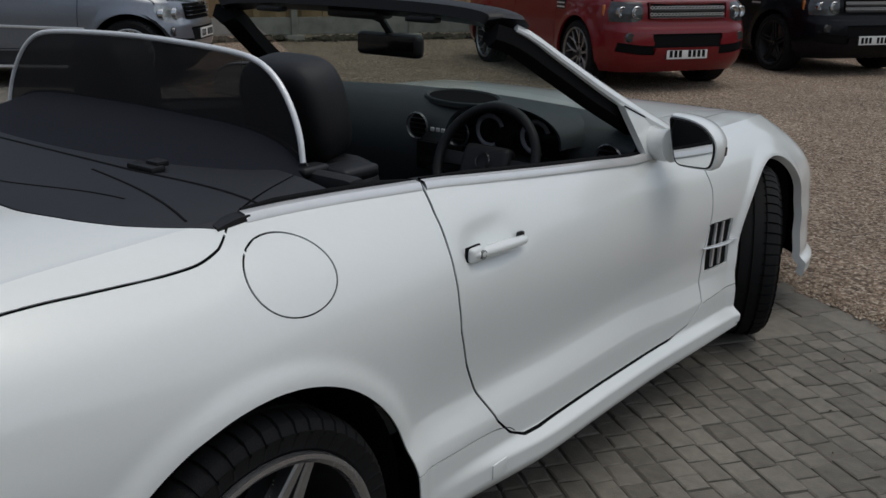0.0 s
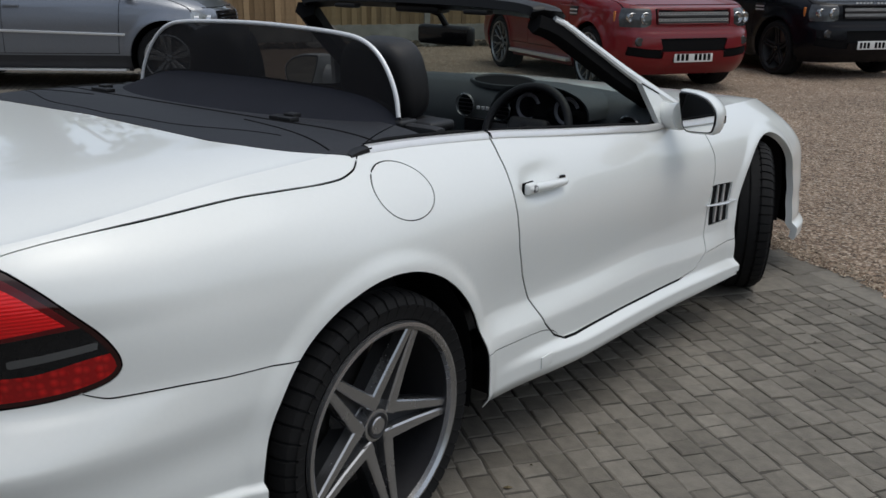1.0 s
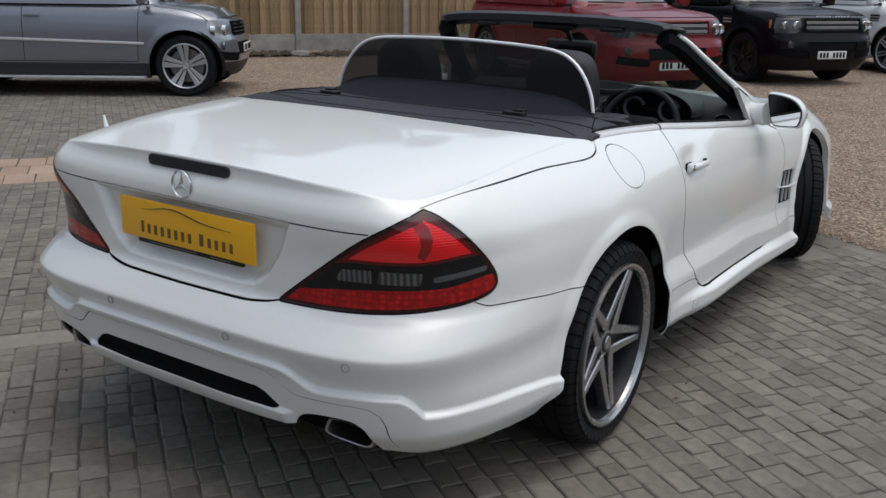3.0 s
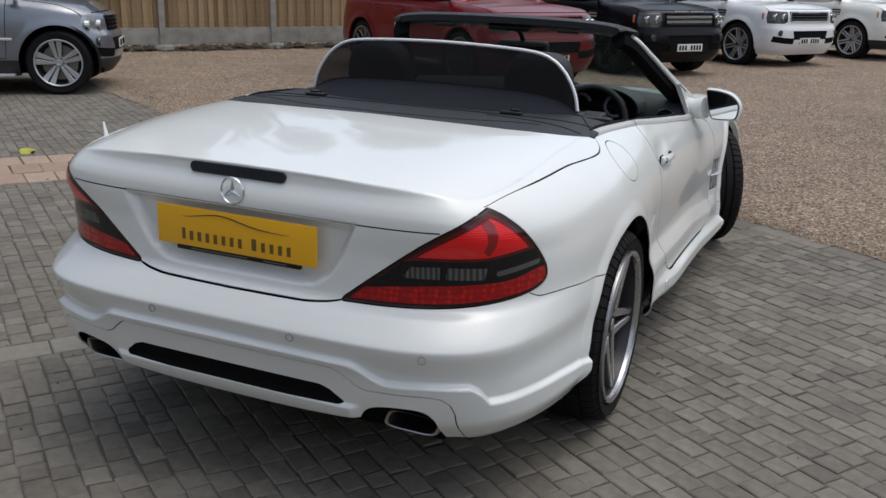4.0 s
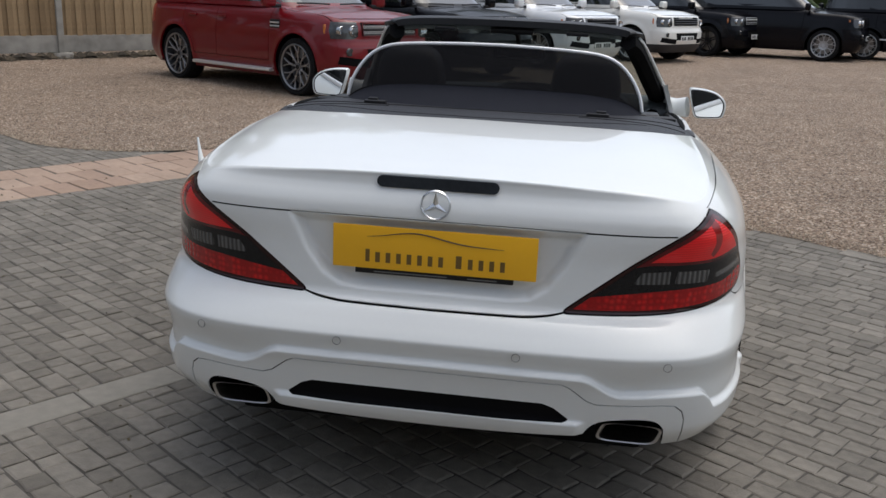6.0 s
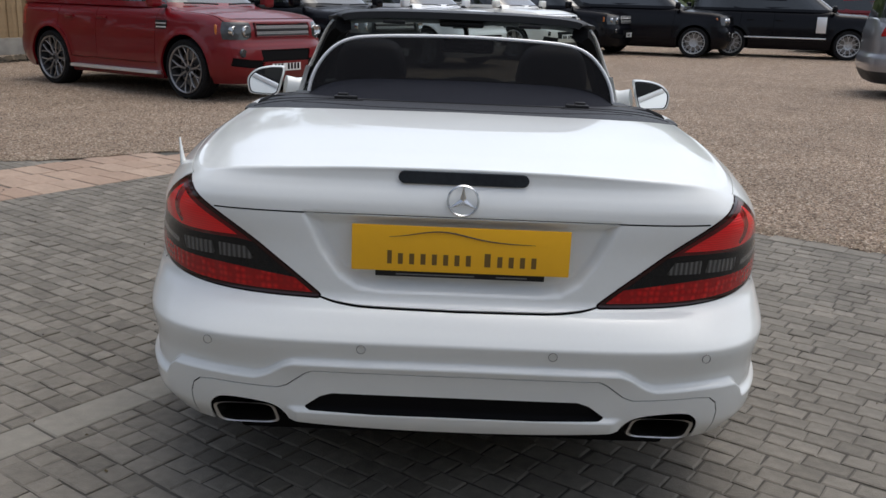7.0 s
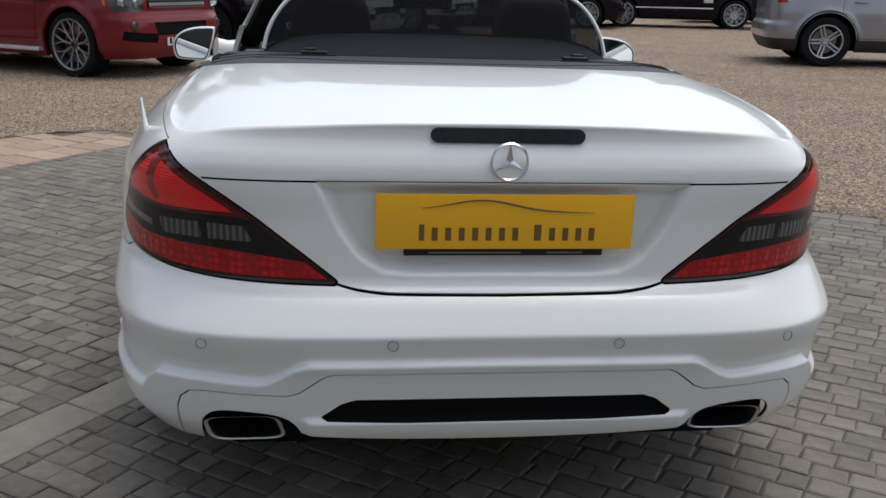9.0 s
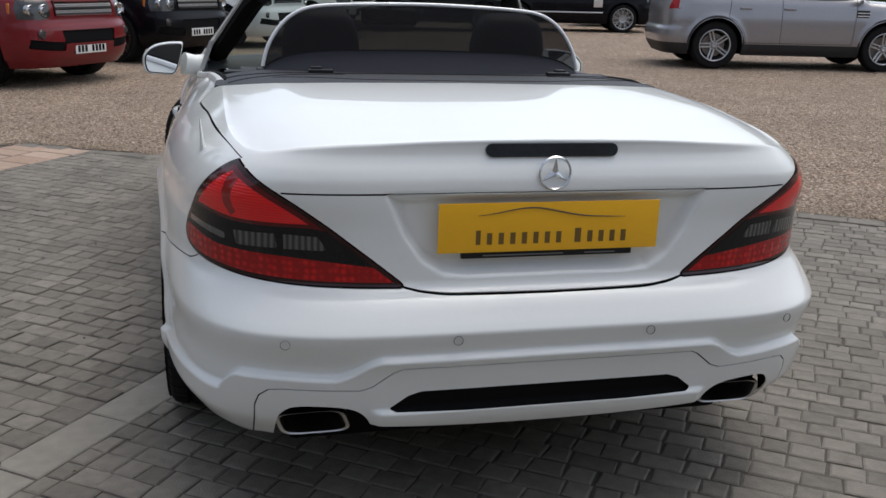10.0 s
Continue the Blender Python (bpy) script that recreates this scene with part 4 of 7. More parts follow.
body.cut(lambda p: np.where((p[:, 1] < -0.7) & (np.abs(p[:, 0]) < 0.60), p[:, 2] - 0.8368, 1.0))

c = body.centres()
in_gap = np.zeros(len(c), bool)
for line, width in ((lamp_line, 0.0036), (lid_side, 0.0048), (lid_low, 0.005), (cover, 0.005), (insert, 0.0032), (door, 0.0065), (flap, 0.0036), (skirt, 0.003), (bumper, 0.0034), (bonnet, 0.006)):
    in_gap |= np.abs(line(c)) < width / 2 - 1e-4
x, y, z = c[:, 0], c[:, 1], c[:, 2]
# each gap only where it belongs
on_lamp = lamp_line(c) < 0
on_cover = cover(c) > 0
rear_face = (y < -0.7) & (np.abs(x) < 0.37)
is_lid = ((lid_side(c) < 0) & (y < 0.1)) | ((y < -0.72) & (round_way(c) < 0.83) & (z > 0.60) & ~(rear_face & (lid_low(c) > 0)) & ((np.abs(x) < 0.37) | (z > 0.66)))
is_lid &= ~on_lamp
seam = (np.abs(z - 0.839) < 0.0022) & (y < -0.7) & (np.abs(x) < 0.60) & is_lid
keep_gap = in_gap | seam
# lines that must not run across other panels
stray = (np.abs(lid_side(c)) < 0.004) & ((y < -0.785) | on_lamp)
stray |= (np.abs(door(c)) < 0.003) & (z > 2)
stray |= (np.abs(bonnet(c)) < 0.0035) & (z < 0.5)
stray |= (np.abs(skirt(c)) < 0.0023) & (y > 0.75) & (y < 1.82) & (np.abs(door(c)) > 0.0034)
stray |= (np.abs(cover(c)) < 0.003) & (np.abs(x) > 0.728)
stray |= on_lamp & (lamp_line(c) < -0.004)
stray |= (np.abs(bumper(c)) < 0.0018) & (lamp_line(c) < 0.0025)
keep_gap &= ~stray

names = np.full(len(c), "fender", object)
names[on_lamp] = "tail_lamp"
names[(bumper(c) < 0) & (y > -0.75) & (y < 0) & ~on_lamp] = "rear_bumper"
names[(y <= -0.75) & ~on_lamp & ~is_lid & (z < 0.68)] = "rear_bumper"
names[is_lid] = "boot_lid"
names[on_cover & (y < 0.5) & (np.abs(x) < WTOP(y) + 0.004 + 0.02 * step(0.10, 0.06, y))] = "cover"
names[(insert(c) < 0)] = "diffuser"
names[(slot(c) < 0)] = "slot"
names[(skirt(c) < 0)] = "side_skirt"
names[(door(c) < 0)] = "door"
names[(flap(c) < 0)] = "fuel_flap"
names[(bonnet(c) < 0) & (z > 0.55)] = "bonnet"
names[(vent(c) < 0)] = "vent"
names[keep_gap] = "gap"
front_part = (names == "fender") & (y > 1.2)
names[front_part] = "front_wing"


def side_of(mask_name, right_side):
    return (names == mask_name) & ((x > 0) == right_side)


def panel(name, key, right_side=None, mat=PEARL, label="", lip=0.003):
    mask = (names == key) if right_side is None else side_of(key, right_side)
    f = body.f[mask]
    used, index = np.unique(f, return_inverse=True)
    s = Skin(body.p[used], body.n[used], index.reshape(f.shape))
    return s.place(name, mat, roadster, label, lip)


boot = panel("boot_lid", "boot_lid")
rear_bump = panel("rear_bumper", "rear_bumper")
diffuser = panel("diffuser", "diffuser", label="white lower bumper insert with a black slot")
doors = [panel("door", "door", s) for s in (True, False)]
panel("rear_wing", "fender", True)
panel("rear_wing", "fender", False)
panel("front_wing", "front_wing", True, lip=0.03)
panel("front_wing", "front_wing", False, lip=0.03)
panel("side_skirt", "side_skirt", True)
panel("side_skirt", "side_skirt", False)
panel("bonnet", "bonnet")
panel("fuel_flap", "fuel_flap", True)
cover_ob = panel("hood_cover", "cover", None, TONNEAU, "black vinyl hood compartment cover")
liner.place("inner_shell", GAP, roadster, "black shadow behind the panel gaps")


# tail lamps: upper red, smoked band with clear lenses, lower red, black rim
for right_side in (True, False):
    mask = side_of("tail_lamp", right_side)
    f = body.f[mask]
    used, index = np.unique(f, return_inverse=True)
    lamp = Skin(body.p[used], body.n[used], index.reshape(f.shape))
    rim_w = 0.011
    MID_LO = curve_of((0.3, 0.655), (0.432, 0.676), (0.633, 0.693), (0.853, 0.698), (1.0, 0.718), (1.1, 0.725))
    MID_HI = curve_of((0.3, 0.72), (0.5, 0.752), (0.577, 0.762), (0.77, 0.761), (0.92, 0.772), (1.1, 0.78))
    LENSES = [[(0.545, 0.739), (0.632, 0.742), (0.632, 0.714), (0.528, 0.714)], [(0.662, 0.741), (0.790, 0.737), (0.783, 0.711), (0.657, 0.714)]]
    STRIP = [(0.83, 0.727), (1.0, 0.742), (1.0, 0.733), (0.83, 0.716)]
    BOWL = [(0.752, 0.868), (0.785, 0.870), (0.808, 0.852), (0.819, 0.826), (0.813, 0.800), (0.794, 0.776), (0.776, 0.786), (0.786, 0.812), (0.780, 0.838)]

    def lens(p):
        q = round_way(p)
        return np.minimum(inside(q, p[:, 2], LENSES[0], 0.003), inside(q, p[:, 2], LENSES[1], 0.003))

    def strip_line(p):
        return inside(round_way(p), p[:, 2], STRIP, 0.002)

    def bowl(p):
        return inside(round_way(p), p[:, 2], BOWL, 0.002)

    for g in (lambda p: lamp_line(p) + rim_w, lambda p: lamp_line(p) + 0.023, lambda p: p[:, 2] - MID_HI(round_way(p)) - 0.009, lambda p: p[:, 2] - MID_LO(round_way(p)), lambda p: p[:, 2] - MID_HI(round_way(p)), lens, strip_line, bowl):
        lamp.cut(g)
    cc = lamp.centres()
    q = round_way(cc)
    rim = lamp_line(cc) > -rim_w
    low, high = cc[:, 2] < MID_LO(q), cc[:, 2] > MID_HI(q)
    base_ob = None
    kinds = np.where(rim, 0, np.where(lens(cc) < 0, 1, np.where(low, 2, np.where(high, np.where((lamp_line(cc) > -0.023) | (cc[:, 2] < MID_HI(q) + 0.009), 7, np.where(bowl(cc) < 0, 5, 3)), np.where(strip_line(cc) < 0, 6, 4)))))
    for k, nm, mat, text in ((0, "tail_lamp", LAMP_RIM, "red and smoked wrap-round tail lamp"), (1, "reversing_lens", CRYSTAL, "clear faceted lens"), (2, "brake_lens", RED_DEEP, "deep red lens"), (3, "turn_lens", RED_LENS, "bright red lens"), (4, "smoked_band", SMOKE, "smoked band"), (5, "reflector_bowl", RED_DARK, "dark curved edge of the reflector bowl"), (6, "side_strip", CELL, "grey strip in the smoked band"), (7, "lens_surround", RED_RIM, "dark red surround of the bright lens")):
        f = lamp.f[kinds == k]
        if not len(f):
            continue
        used, index = np.unique(f, return_inverse=True)
        s = Skin(lamp.p[used] + lamp.n[used] * (0.002 if k else 0.001), lamp.n[used], index.reshape(f.shape))
        ob = s.place(nm, mat, roadster if k == 0 else base_ob, text, 0.012)
        base_ob = ob if k == 0 else base_ob

# black slot in the diffuser, set back
s = body.f[names == "slot"]
used, index = np.unique(s, return_inverse=True)
slot_skin = Skin(body.p[used] - body.n[used] * 0.03, body.n[used], index.reshape(s.shape))
slot_skin.place("slot", GAP, diffuser, "black recessed slot")
for right_side in (True, False):
    mask = side_of("vent", right_side)
    f = body.f[mask]
    used, index = np.unique(f, return_inverse=True)
    Skin(body.p[used] - body.n[used] * 0.035, body.n[used], index.reshape(f.shape)).place("air_vent", BLACK, roadster, "black side vent with silver fins")



# ---- wheels ----
def tyre_mesh(name, radius, width, rim):
    """A tyre with grooved tread, blocks at the shoulders and rounded walls. It turns about x."""
    w = width / 2
    prof = [(rim, -w + 0.02), (rim + 0.012, -w + 0.008), (rim + 0.35 * (radius - rim), -w), (radius - 0.028, -w + 0.004), (radius - 0.010, -w + 0.016), (radius - 0.002, -w + 0.034)]
    for k in range(4):
        c = -w + 0.062 + (width - 0.124) * k / 3
        prof += [(radius, c - 0.006), (radius - 0.008, c - 0.0045), (radius - 0.008, c + 0.0045), (radius, c + 0.006)]
    prof += [(radius - 0.002, w - 0.034), (radius - 0.010, w - 0.016), (radius - 0.028, w - 0.004), (radius - 0.35 * (radius - rim) - 0.0, w), (rim + 0.012, w - 0.008), (rim, w - 0.02)]
    blocks = 54
    turns = [(k + f, low) for k in range(blocks) for f, low in ((0.0, False), (0.80, False), (0.84, True), (0.96, True))]
    steps = len(turns)
    verts, faces = [], []
    for turn, cut in turns:
        a = 2 * math.pi * turn / blocks
        for r, h in prof:
            edge = abs(h) > w - 0.060 and r > radius - 0.03
            rr = r - (0.007 if cut and edge else 0.0)
            verts.append((h, rr * math.cos(a), rr * math.sin(a)))
    n = len(prof)
    for k in range(steps):
        for j in range(n - 1):
            a, b = k * n + j, ((k + 1) % steps) * n + j
            faces.append((a, a + 1, b + 1, b))
    me = mesh_of(name, verts, faces, TYRE, True)
    me.set_sharp_from_angle(angle=radians(30))
    return me


def mesh_from(name, bm, mat, angle=38):
    bmesh.ops.recalc_face_normals(bm, faces=bm.faces)
    me = bpy.data.meshes.new(name)
    bm.to_mesh(me)
    bm.free()
    me.materials.append(mat)
    me.polygons.foreach_set("use_smooth", [True] * len(me.polygons))
    me.set_sharp_from_angle(angle=radians(angle))
    return me


def spoke_bm(r0, r1, w0, w1, depth0, depth1, thick):
    """A tapering spoke from hub to rim, lying along +y, its face towards +x."""
    bm = bmesh.new()
    rings = []
    for t in (0, 0.15, 0.5, 0.85, 1):
        r, w, d = r0 + (r1 - r0) * t, w0 + (w1 - w0) * t, depth0 + (depth1 - depth0) * t ** 1.4
        rings.append([bm.verts.new((d - thick, r, -w * 0.75)), bm.verts.new((d - 0.004, r, -w)), bm.verts.new((d, r, -w + 0.004)), bm.verts.new((d, r, w - 0.004)), bm.verts.new((d - 0.004, r, w)), bm.verts.new((d - thick, r, w * 0.75))])
    for a, b in zip(rings, rings[1:]):
        for j in range(6):
            bm.faces.new((a[j], a[(j + 1) % 6], b[(j + 1) % 6], b[j]))
    bm.faces.new(rings[0][::-1])
    bm.faces.new(rings[-1])
    return bm


WHEELS = {}


def wheel_kit(kind, radius, width, rim, style, finish, dark):
    """The shared meshes of one kind of wheel: name, mesh, turns about the axle."""
    if kind in WHEELS:
        return WHEELS[kind]
    w = width / 2
    kit = [("tyre", tyre_mesh("tyre", radius, width, rim), [0])]
    barrel = lathe([(rim + 0.006, w - 0.012), (rim + 0.002, w - 0.002), (rim - 0.012, w - 0.006), (rim - 0.016, w - 0.03), (rim - 0.030, w - 0.10), (rim - 0.035, -w + 0.03), (rim, -w + 0.01), (rim + 0.006, -w + 0.012)], 72)
    lip = lathe([(rim + 0.006, w - 0.010), (rim + 0.004, w + 0.001), (rim - 0.004, w + 0.003), (rim - 0.013, w - 0.004), (rim - 0.016, w - 0.016)], 72)
    kit.append(("rim", mesh_from("rim", barrel, BARREL if style == "star" else BARREL_DARK), [0]))
    kit.append(("rim_lip", mesh_from("rim_lip", lip, finish), [0]))
    face = w - 0.022
    hub = lathe([(0.0, face - 0.018), (0.032, face - 0.018), (0.040, face - 0.020), (0.046, face - 0.05), (0.072, face - 0.055), (0.078, face - 0.10), (0.0, face - 0.10)], 32)
    kit.append(("hub", mesh_from("hub", hub, finish), [0]))
    cap = lathe([(0.0, face - 0.015), (0.025, face - 0.015), (0.028, face - 0.013), (0.032, face - 0.014), (0.033, face - 0.03)], 28)
    kit.append(("hub_cap", mesh_from("hub_cap", cap, dark), [0]))
    disc = lathe([(0.06, w - 0.13), (rim - 0.065, w - 0.13), (rim - 0.065, w - 0.158), (0.06, w - 0.158)], 48)
    kit.append(("brake_disc", mesh_from("brake_disc", disc, DISC), [0]))
    well = lathe([(0.0, w - 0.17), (rim - 0.03, w - 0.17)], 32)
    kit.append(("inner_barrel", mesh_from("inner_barrel", well, BLACK), [0]))
    bolt = lathe([(0.0, 0.004), (0.007, 0.004), (0.008, -0.004), (0.0, -0.004)], 10)
    bmesh.ops.translate(bolt, vec=(face - 0.036, 0.056, 0), verts=bolt.verts)
    kit.append(("bolt", mesh_from("bolt", bolt, GAP), [36 + 72 * k for k in range(5)]))
    five = [72 * k for k in range(5)]
    if style == "star":
        centre = lathe([(0.0, face - 0.0125), (0.020, face - 0.0125), (0.0225, face - 0.015), (0.0, face - 0.015)], 28)
        kit.append(("cap_centre", mesh_from("cap_centre", centre, finish), [0]))
        kit.append(("spoke", mesh_from("spoke", spoke_bm(0.03, rim - 0.010, 0.046, 0.018, face - 0.052, face - 0.026, 0.05), dark, 20), five))
        for s in (-1, 1):
            arm = spoke_bm(0.034, rim - 0.006, 0.0175, 0.0105, face - 0.018, face + 0.002, 0.034)
            for v in arm.verts:
                t = min(max((v.co.y - 0.03) / (rim - 0.03), 0), 1)
                v.co.z += s * (0.0115 + 0.0265 * (1 - t) ** 1.25)
            kit.append(("spoke_face", mesh_from("spoke_face", arm, finish, 20), five))
    elif style == "five_wide":
        for s in (-1, 1):
            arm = spoke_bm(0.045, rim - 0.004, 0.014, 0.036, face - 0.03, face, 0.04)
            for v in arm.verts:
                v.co.z += s * (0.012 + 0.034 * (v.co.y / rim))
            kit.append(("spoke", mesh_from("spoke", arm, finish, 20), five))
    elif style == "ten_y":
        loops = [40 * k + 18 for k in range(9)]
        for s in (-1, 1):
            arm = spoke_bm(0.05, rim - 0.004, 0.0085, 0.0095, face - 0.03, face, 0.03)
            for v in arm.verts:
                t = min(max((v.co.y - 0.05) / (rim - 0.054), 0), 1)
                v.co.z += s * (0.010 + 0.048 * math.sin(math.pi * 0.80 * t))
            kit.append(("spoke", mesh_from("spoke", arm, finish, 20), loops))
        kit.append(("spoke_web", mesh_from("spoke_web", spoke_bm(0.03, rim * 0.40, 0.012, 0.020, face - 0.045, face - 0.012, 0.03), dark, 20), loops))
    else:
        for s in (-1, 1):
            arm = spoke_bm(0.05, rim - 0.004, 0.013, 0.013, face - 0.03, face, 0.03)
            for v in arm.verts:
                v.co.z += s * 0.026
            kit.append(("spoke", mesh_from("spoke", arm, finish, 20), five if style == "five_twin" else [51.4 * k for k in range(7)]))
    WHEELS[kind] = kit
    return kit


def wheel_at(owner, place, kit, flip=False, steer=0.0, spin=0.0, label="alloy wheel with low black tyre"):
    """A wheel under its car; its face looks along +x, or -x when flipped."""
    m = Matrix.Translation(place) @ Matrix.Rotation(radians(steer), 4, "Z") @ (Matrix.Rotation(math.pi, 4, "Z") if flip else Matrix.Identity(4)) @ Matrix.Rotation(radians(spin), 4, "X")
    first = None
    for name, me, turns in kit:
        for a in turns:
            if first is None:
                first = link("wheel", kit[1][1], owner, label, m)
            if name == "rim":
                continue
            link(name, me, first, at=Matrix.Rotation(radians(a), 4, "X"))
    return first


BARREL_DARK = material("dark_rim_barrel", (0.06, 0.06, 0.063), 0.45, 0.5, 0, 0.1, 60)
BARREL = material("shaded_rim_barrel", (0.055, 0.055, 0.06), 0.35, 0.7, 0, 0.1, 60)
SL_WHEEL = wheel_kit("sport", 0.327, 0.275, 0.256, "star", ALLOY, ALLOY_DARK)
SL_FRONT = wheel_kit("sport_front", 0.327, 0.255, 0.256, "star", ALLOY, ALLOY_DARK)
wheel_at(roadster, (0.760, AXLE_R + 0.010, 0.337), SL_WHEEL, spin=-9, label="five-spoke grey and machined alloy wheel, low tyre")
wheel_at(roadster, (-0.752, AXLE_R, 0.317), SL_WHEEL, flip=True, spin=20, label="five-spoke grey and machined alloy wheel, low tyre")
wheel_at(roadster, (0.772, AXLE_F + 0.01, 0.337), SL_FRONT, steer=27, label="five-spoke alloy wheel steered to one side")
wheel_at(roadster, (-0.762, AXLE_F, 0.317), SL_FRONT, flip=True, steer=30, label="five-spoke alloy wheel steered to one side")
# valve and caliper seen through the near wheel
part("brake_caliper", join(box(0.07, 0.09, 0.16, (0.73, 0.15, 0.35), 0.015)), DISC, roadster, "grey brake caliper")


def arch_liner(y, s):
    bm = bmesh.new()
    rows = []
    for k in range(25):
        a = math.pi * (k / 24) * 1.16 - 0.08 * math.pi
        c, z = math.cos(a) * 0.392, math.sin(a) * 0.392
        rows.append([bm.verts.new((s * 0.45, y + c, 0.338 + z)), bm.verts.new((s * 0.86, y + c, 0.338 + z))])
    for a, b in zip(rows, rows[1:]):
        bm.faces.new((a[0], a[1], b[1], b[0]))
    inner = [r[0] for r in rows]
    bm.faces.new(inner)
    return bm


for y in (AXLE_R, AXLE_F):
    for s in (1, -1):
        part("arch_liner", arch_liner(y, s), GAP, roadster, "black wheel arch liner")

# boxes under the body, added to keep light off the ground below
for size, place in (((1.16, 3.9, 0.10), (0, 1.2, 0.235)), ((1.70, 1.55, 0.08), (0, 1.28, 0.25)), ((1.35, 0.35, 0.12), (0, -0.60, 0.30)), ((1.5, 0.5, 0.1), (0, 3.15, 0.28)), ((1.2, 1.9, 0.08), (0, 1.3, 0.165)), ((1.0, 0.8, 0.10), (0, 0.0, 0.18))):
    part("undertray", box(*size, place, 0.02), GAP, roadster, "black undertray box, added to block light under the car")
part("silencer", box(1.22, 0.40, 0.16, (0, -0.42, 0.22), 0.05, segments=3), GAP, roadster, "dark silencer box, added to deepen the shade under the tail")
part("boot_floor", box(1.1, 0.9, 0.05, (0, -0.30, 0.5), 0.01), GAP, roadster, "black boot floor")

# exhaust tail pipes: oblong chrome tubes with dark insides
for s in (1, -1):
    ring = [(0.082 * math.copysign(abs(math.cos(a)) ** 0.45, math.cos(a)), 0.029 * math.copysign(abs(math.sin(a)) ** 0.45, math.sin(a))) for a in [2 * math.pi * k / 40 for k in range(40)]]
    bm = bmesh.new()
    loops = []
    for scale, y in ((0.78, -0.70), (1.0, -0.70), (1.0, -0.868), (0.98, -0.877), (0.88, -0.875), (0.80, -0.86), (0.78, -0.70)):
        loops.append([bm.verts.new((s * 0.532 + x * scale + s * 0.010 * (z / 0.029), y, 0.294 + z * (scale if scale == 1 else scale * 0.95))) for x, z in ring])
    for a, b in zip(loops, loops[1:]):
        for k in range(40):
            bm.faces.new((a[k], a[(k + 1) % 40], b[(k + 1) % 40], b[k]))
    pipe = part("tail_pipe", bm, PIPE, roadster, "oblong chrome exhaust tail pipe")
    part("pipe_throat", box(0.14, 0.02, 0.05, (s * 0.532, -0.73, 0.294), 0.01), GAP, pipe, "black block closing the inside of the pipe")
    # black backing added so the open bay round the pipe looks shaded
    part("pipe_shield", box(0.30, 0.12, 0.20, (s * 0.52, -0.68, 0.36), 0.03), GAP, roadster, "black backing that gives the open pipe bay its dark")

# third brake lamp
def surface_y(x, z):
    """How far back the tail stands at a height, near the middle."""
    n = float(SQUARE(z))
    w = 0.80
    rear = float(REAR(z)) + 0.004 * min(max(1 - (0.953 - z) / 0.006, 0), 1) ** 2
    return Y0 - (Y0 - rear) * max(1 - (abs(x) / w) ** n, 0) ** (1 / n)


def rear_strip(x0, x1, z, high, proud, back=0.01, ends=8):
    """A rounded bar that follows the tail's curve."""
    bm = bmesh.new()
    n = 30
    rows = []
    for k in range(n + 1):
        x = (x0 + x1) / 2 + (x1 - x0) / 2 * math.sin(math.pi / 2 * (2 * k / n - 1))
        e = min(x - x0, x1 - x)
        h = high / 2 * math.sqrt(max(1 - max(1 - e / (high / 2), 0) ** 2, 0.004))
        y = surface_y(x, z)
        rows.append([bm.verts.new((x, surface_y(x, z - h) - proud, z - h)), bm.verts.new((x, surface_y(x, z + h) - proud, z + h)), bm.verts.new((x, y + back, z + h)), bm.verts.new((x, y + back, z - h))])
    for a, b in zip(rows, rows[1:]):
        for j in range(4):
            bm.faces.new((a[j], a[(j + 1) % 4], b[(j + 1) % 4], b[j]))
    bm.faces.new(rows[0])
    bm.faces.new(rows[-1][::-1])
    return bm


stop = part("brake_light_bar", rear_strip(-0.155, 0.155, 0.930, 0.029, 0.006), STOP_LENS, boot, "smoked high-level brake lamp")
for k in range(14):
    x = -0.13 + 0.02 * k
    part("lamp_cell", box(0.011, 0.003, 0.007, (x, surface_y(x, 0.930) - 0.0058, 0.930), 0.001, segments=1), CELL, stop)

# three-armed ring badge
by = surface_y(0, 0.882) - 0.009
ring = bmesh.new()
loops = []
for k in range(40):
    a = 2 * math.pi * k / 40
    loops.append([ring.verts.new((r * math.cos(a), by + d, 0.882 + r * math.sin(a))) for r, d in ((0.0335, 0.0), (0.0362, -0.004), (0.039, 0.0), (0.0362, 0.006))])
for k in range(40):
    a, b = loops[k], loops[(k + 1) % 40]
    for j in range(4):
        ring.faces.new((a[j], a[(j + 1) % 4], b[(j + 1) % 4], b[j]))
badge = part("badge", ring, CHROME, boot, "chrome ring badge")
for k in range(3):
    a = math.pi / 2 + k * 2 * math.pi / 3
    bm = bmesh.new()
    d, p = Vector((math.cos(a), 0, math.sin(a))), Vector((-math.sin(a), 0, math.cos(a)))
    c0 = Vector((0, by, 0.882))
    tip, l_, r_, mid, back = c0 + d * 0.037, c0 + p * 0.0075 + d * 0.003, c0 - p * 0.0075 + d * 0.003, c0 + Vector((0, -0.006, 0)), c0 + Vector((0, 0.002, 0))
    vs = [bm.verts.new(v) for v in (tip, l_, r_, mid, back, c0 - d * 0.006)]
    for f in ((0, 1, 3), (3, 2, 0), (1, 5, 3), (5, 2, 3), (0, 4, 1), (2, 4, 0)):
        bm.faces.new([vs[i] for i in f])
    part("badge_arm", bm, CHROME, badge, smooth=False)

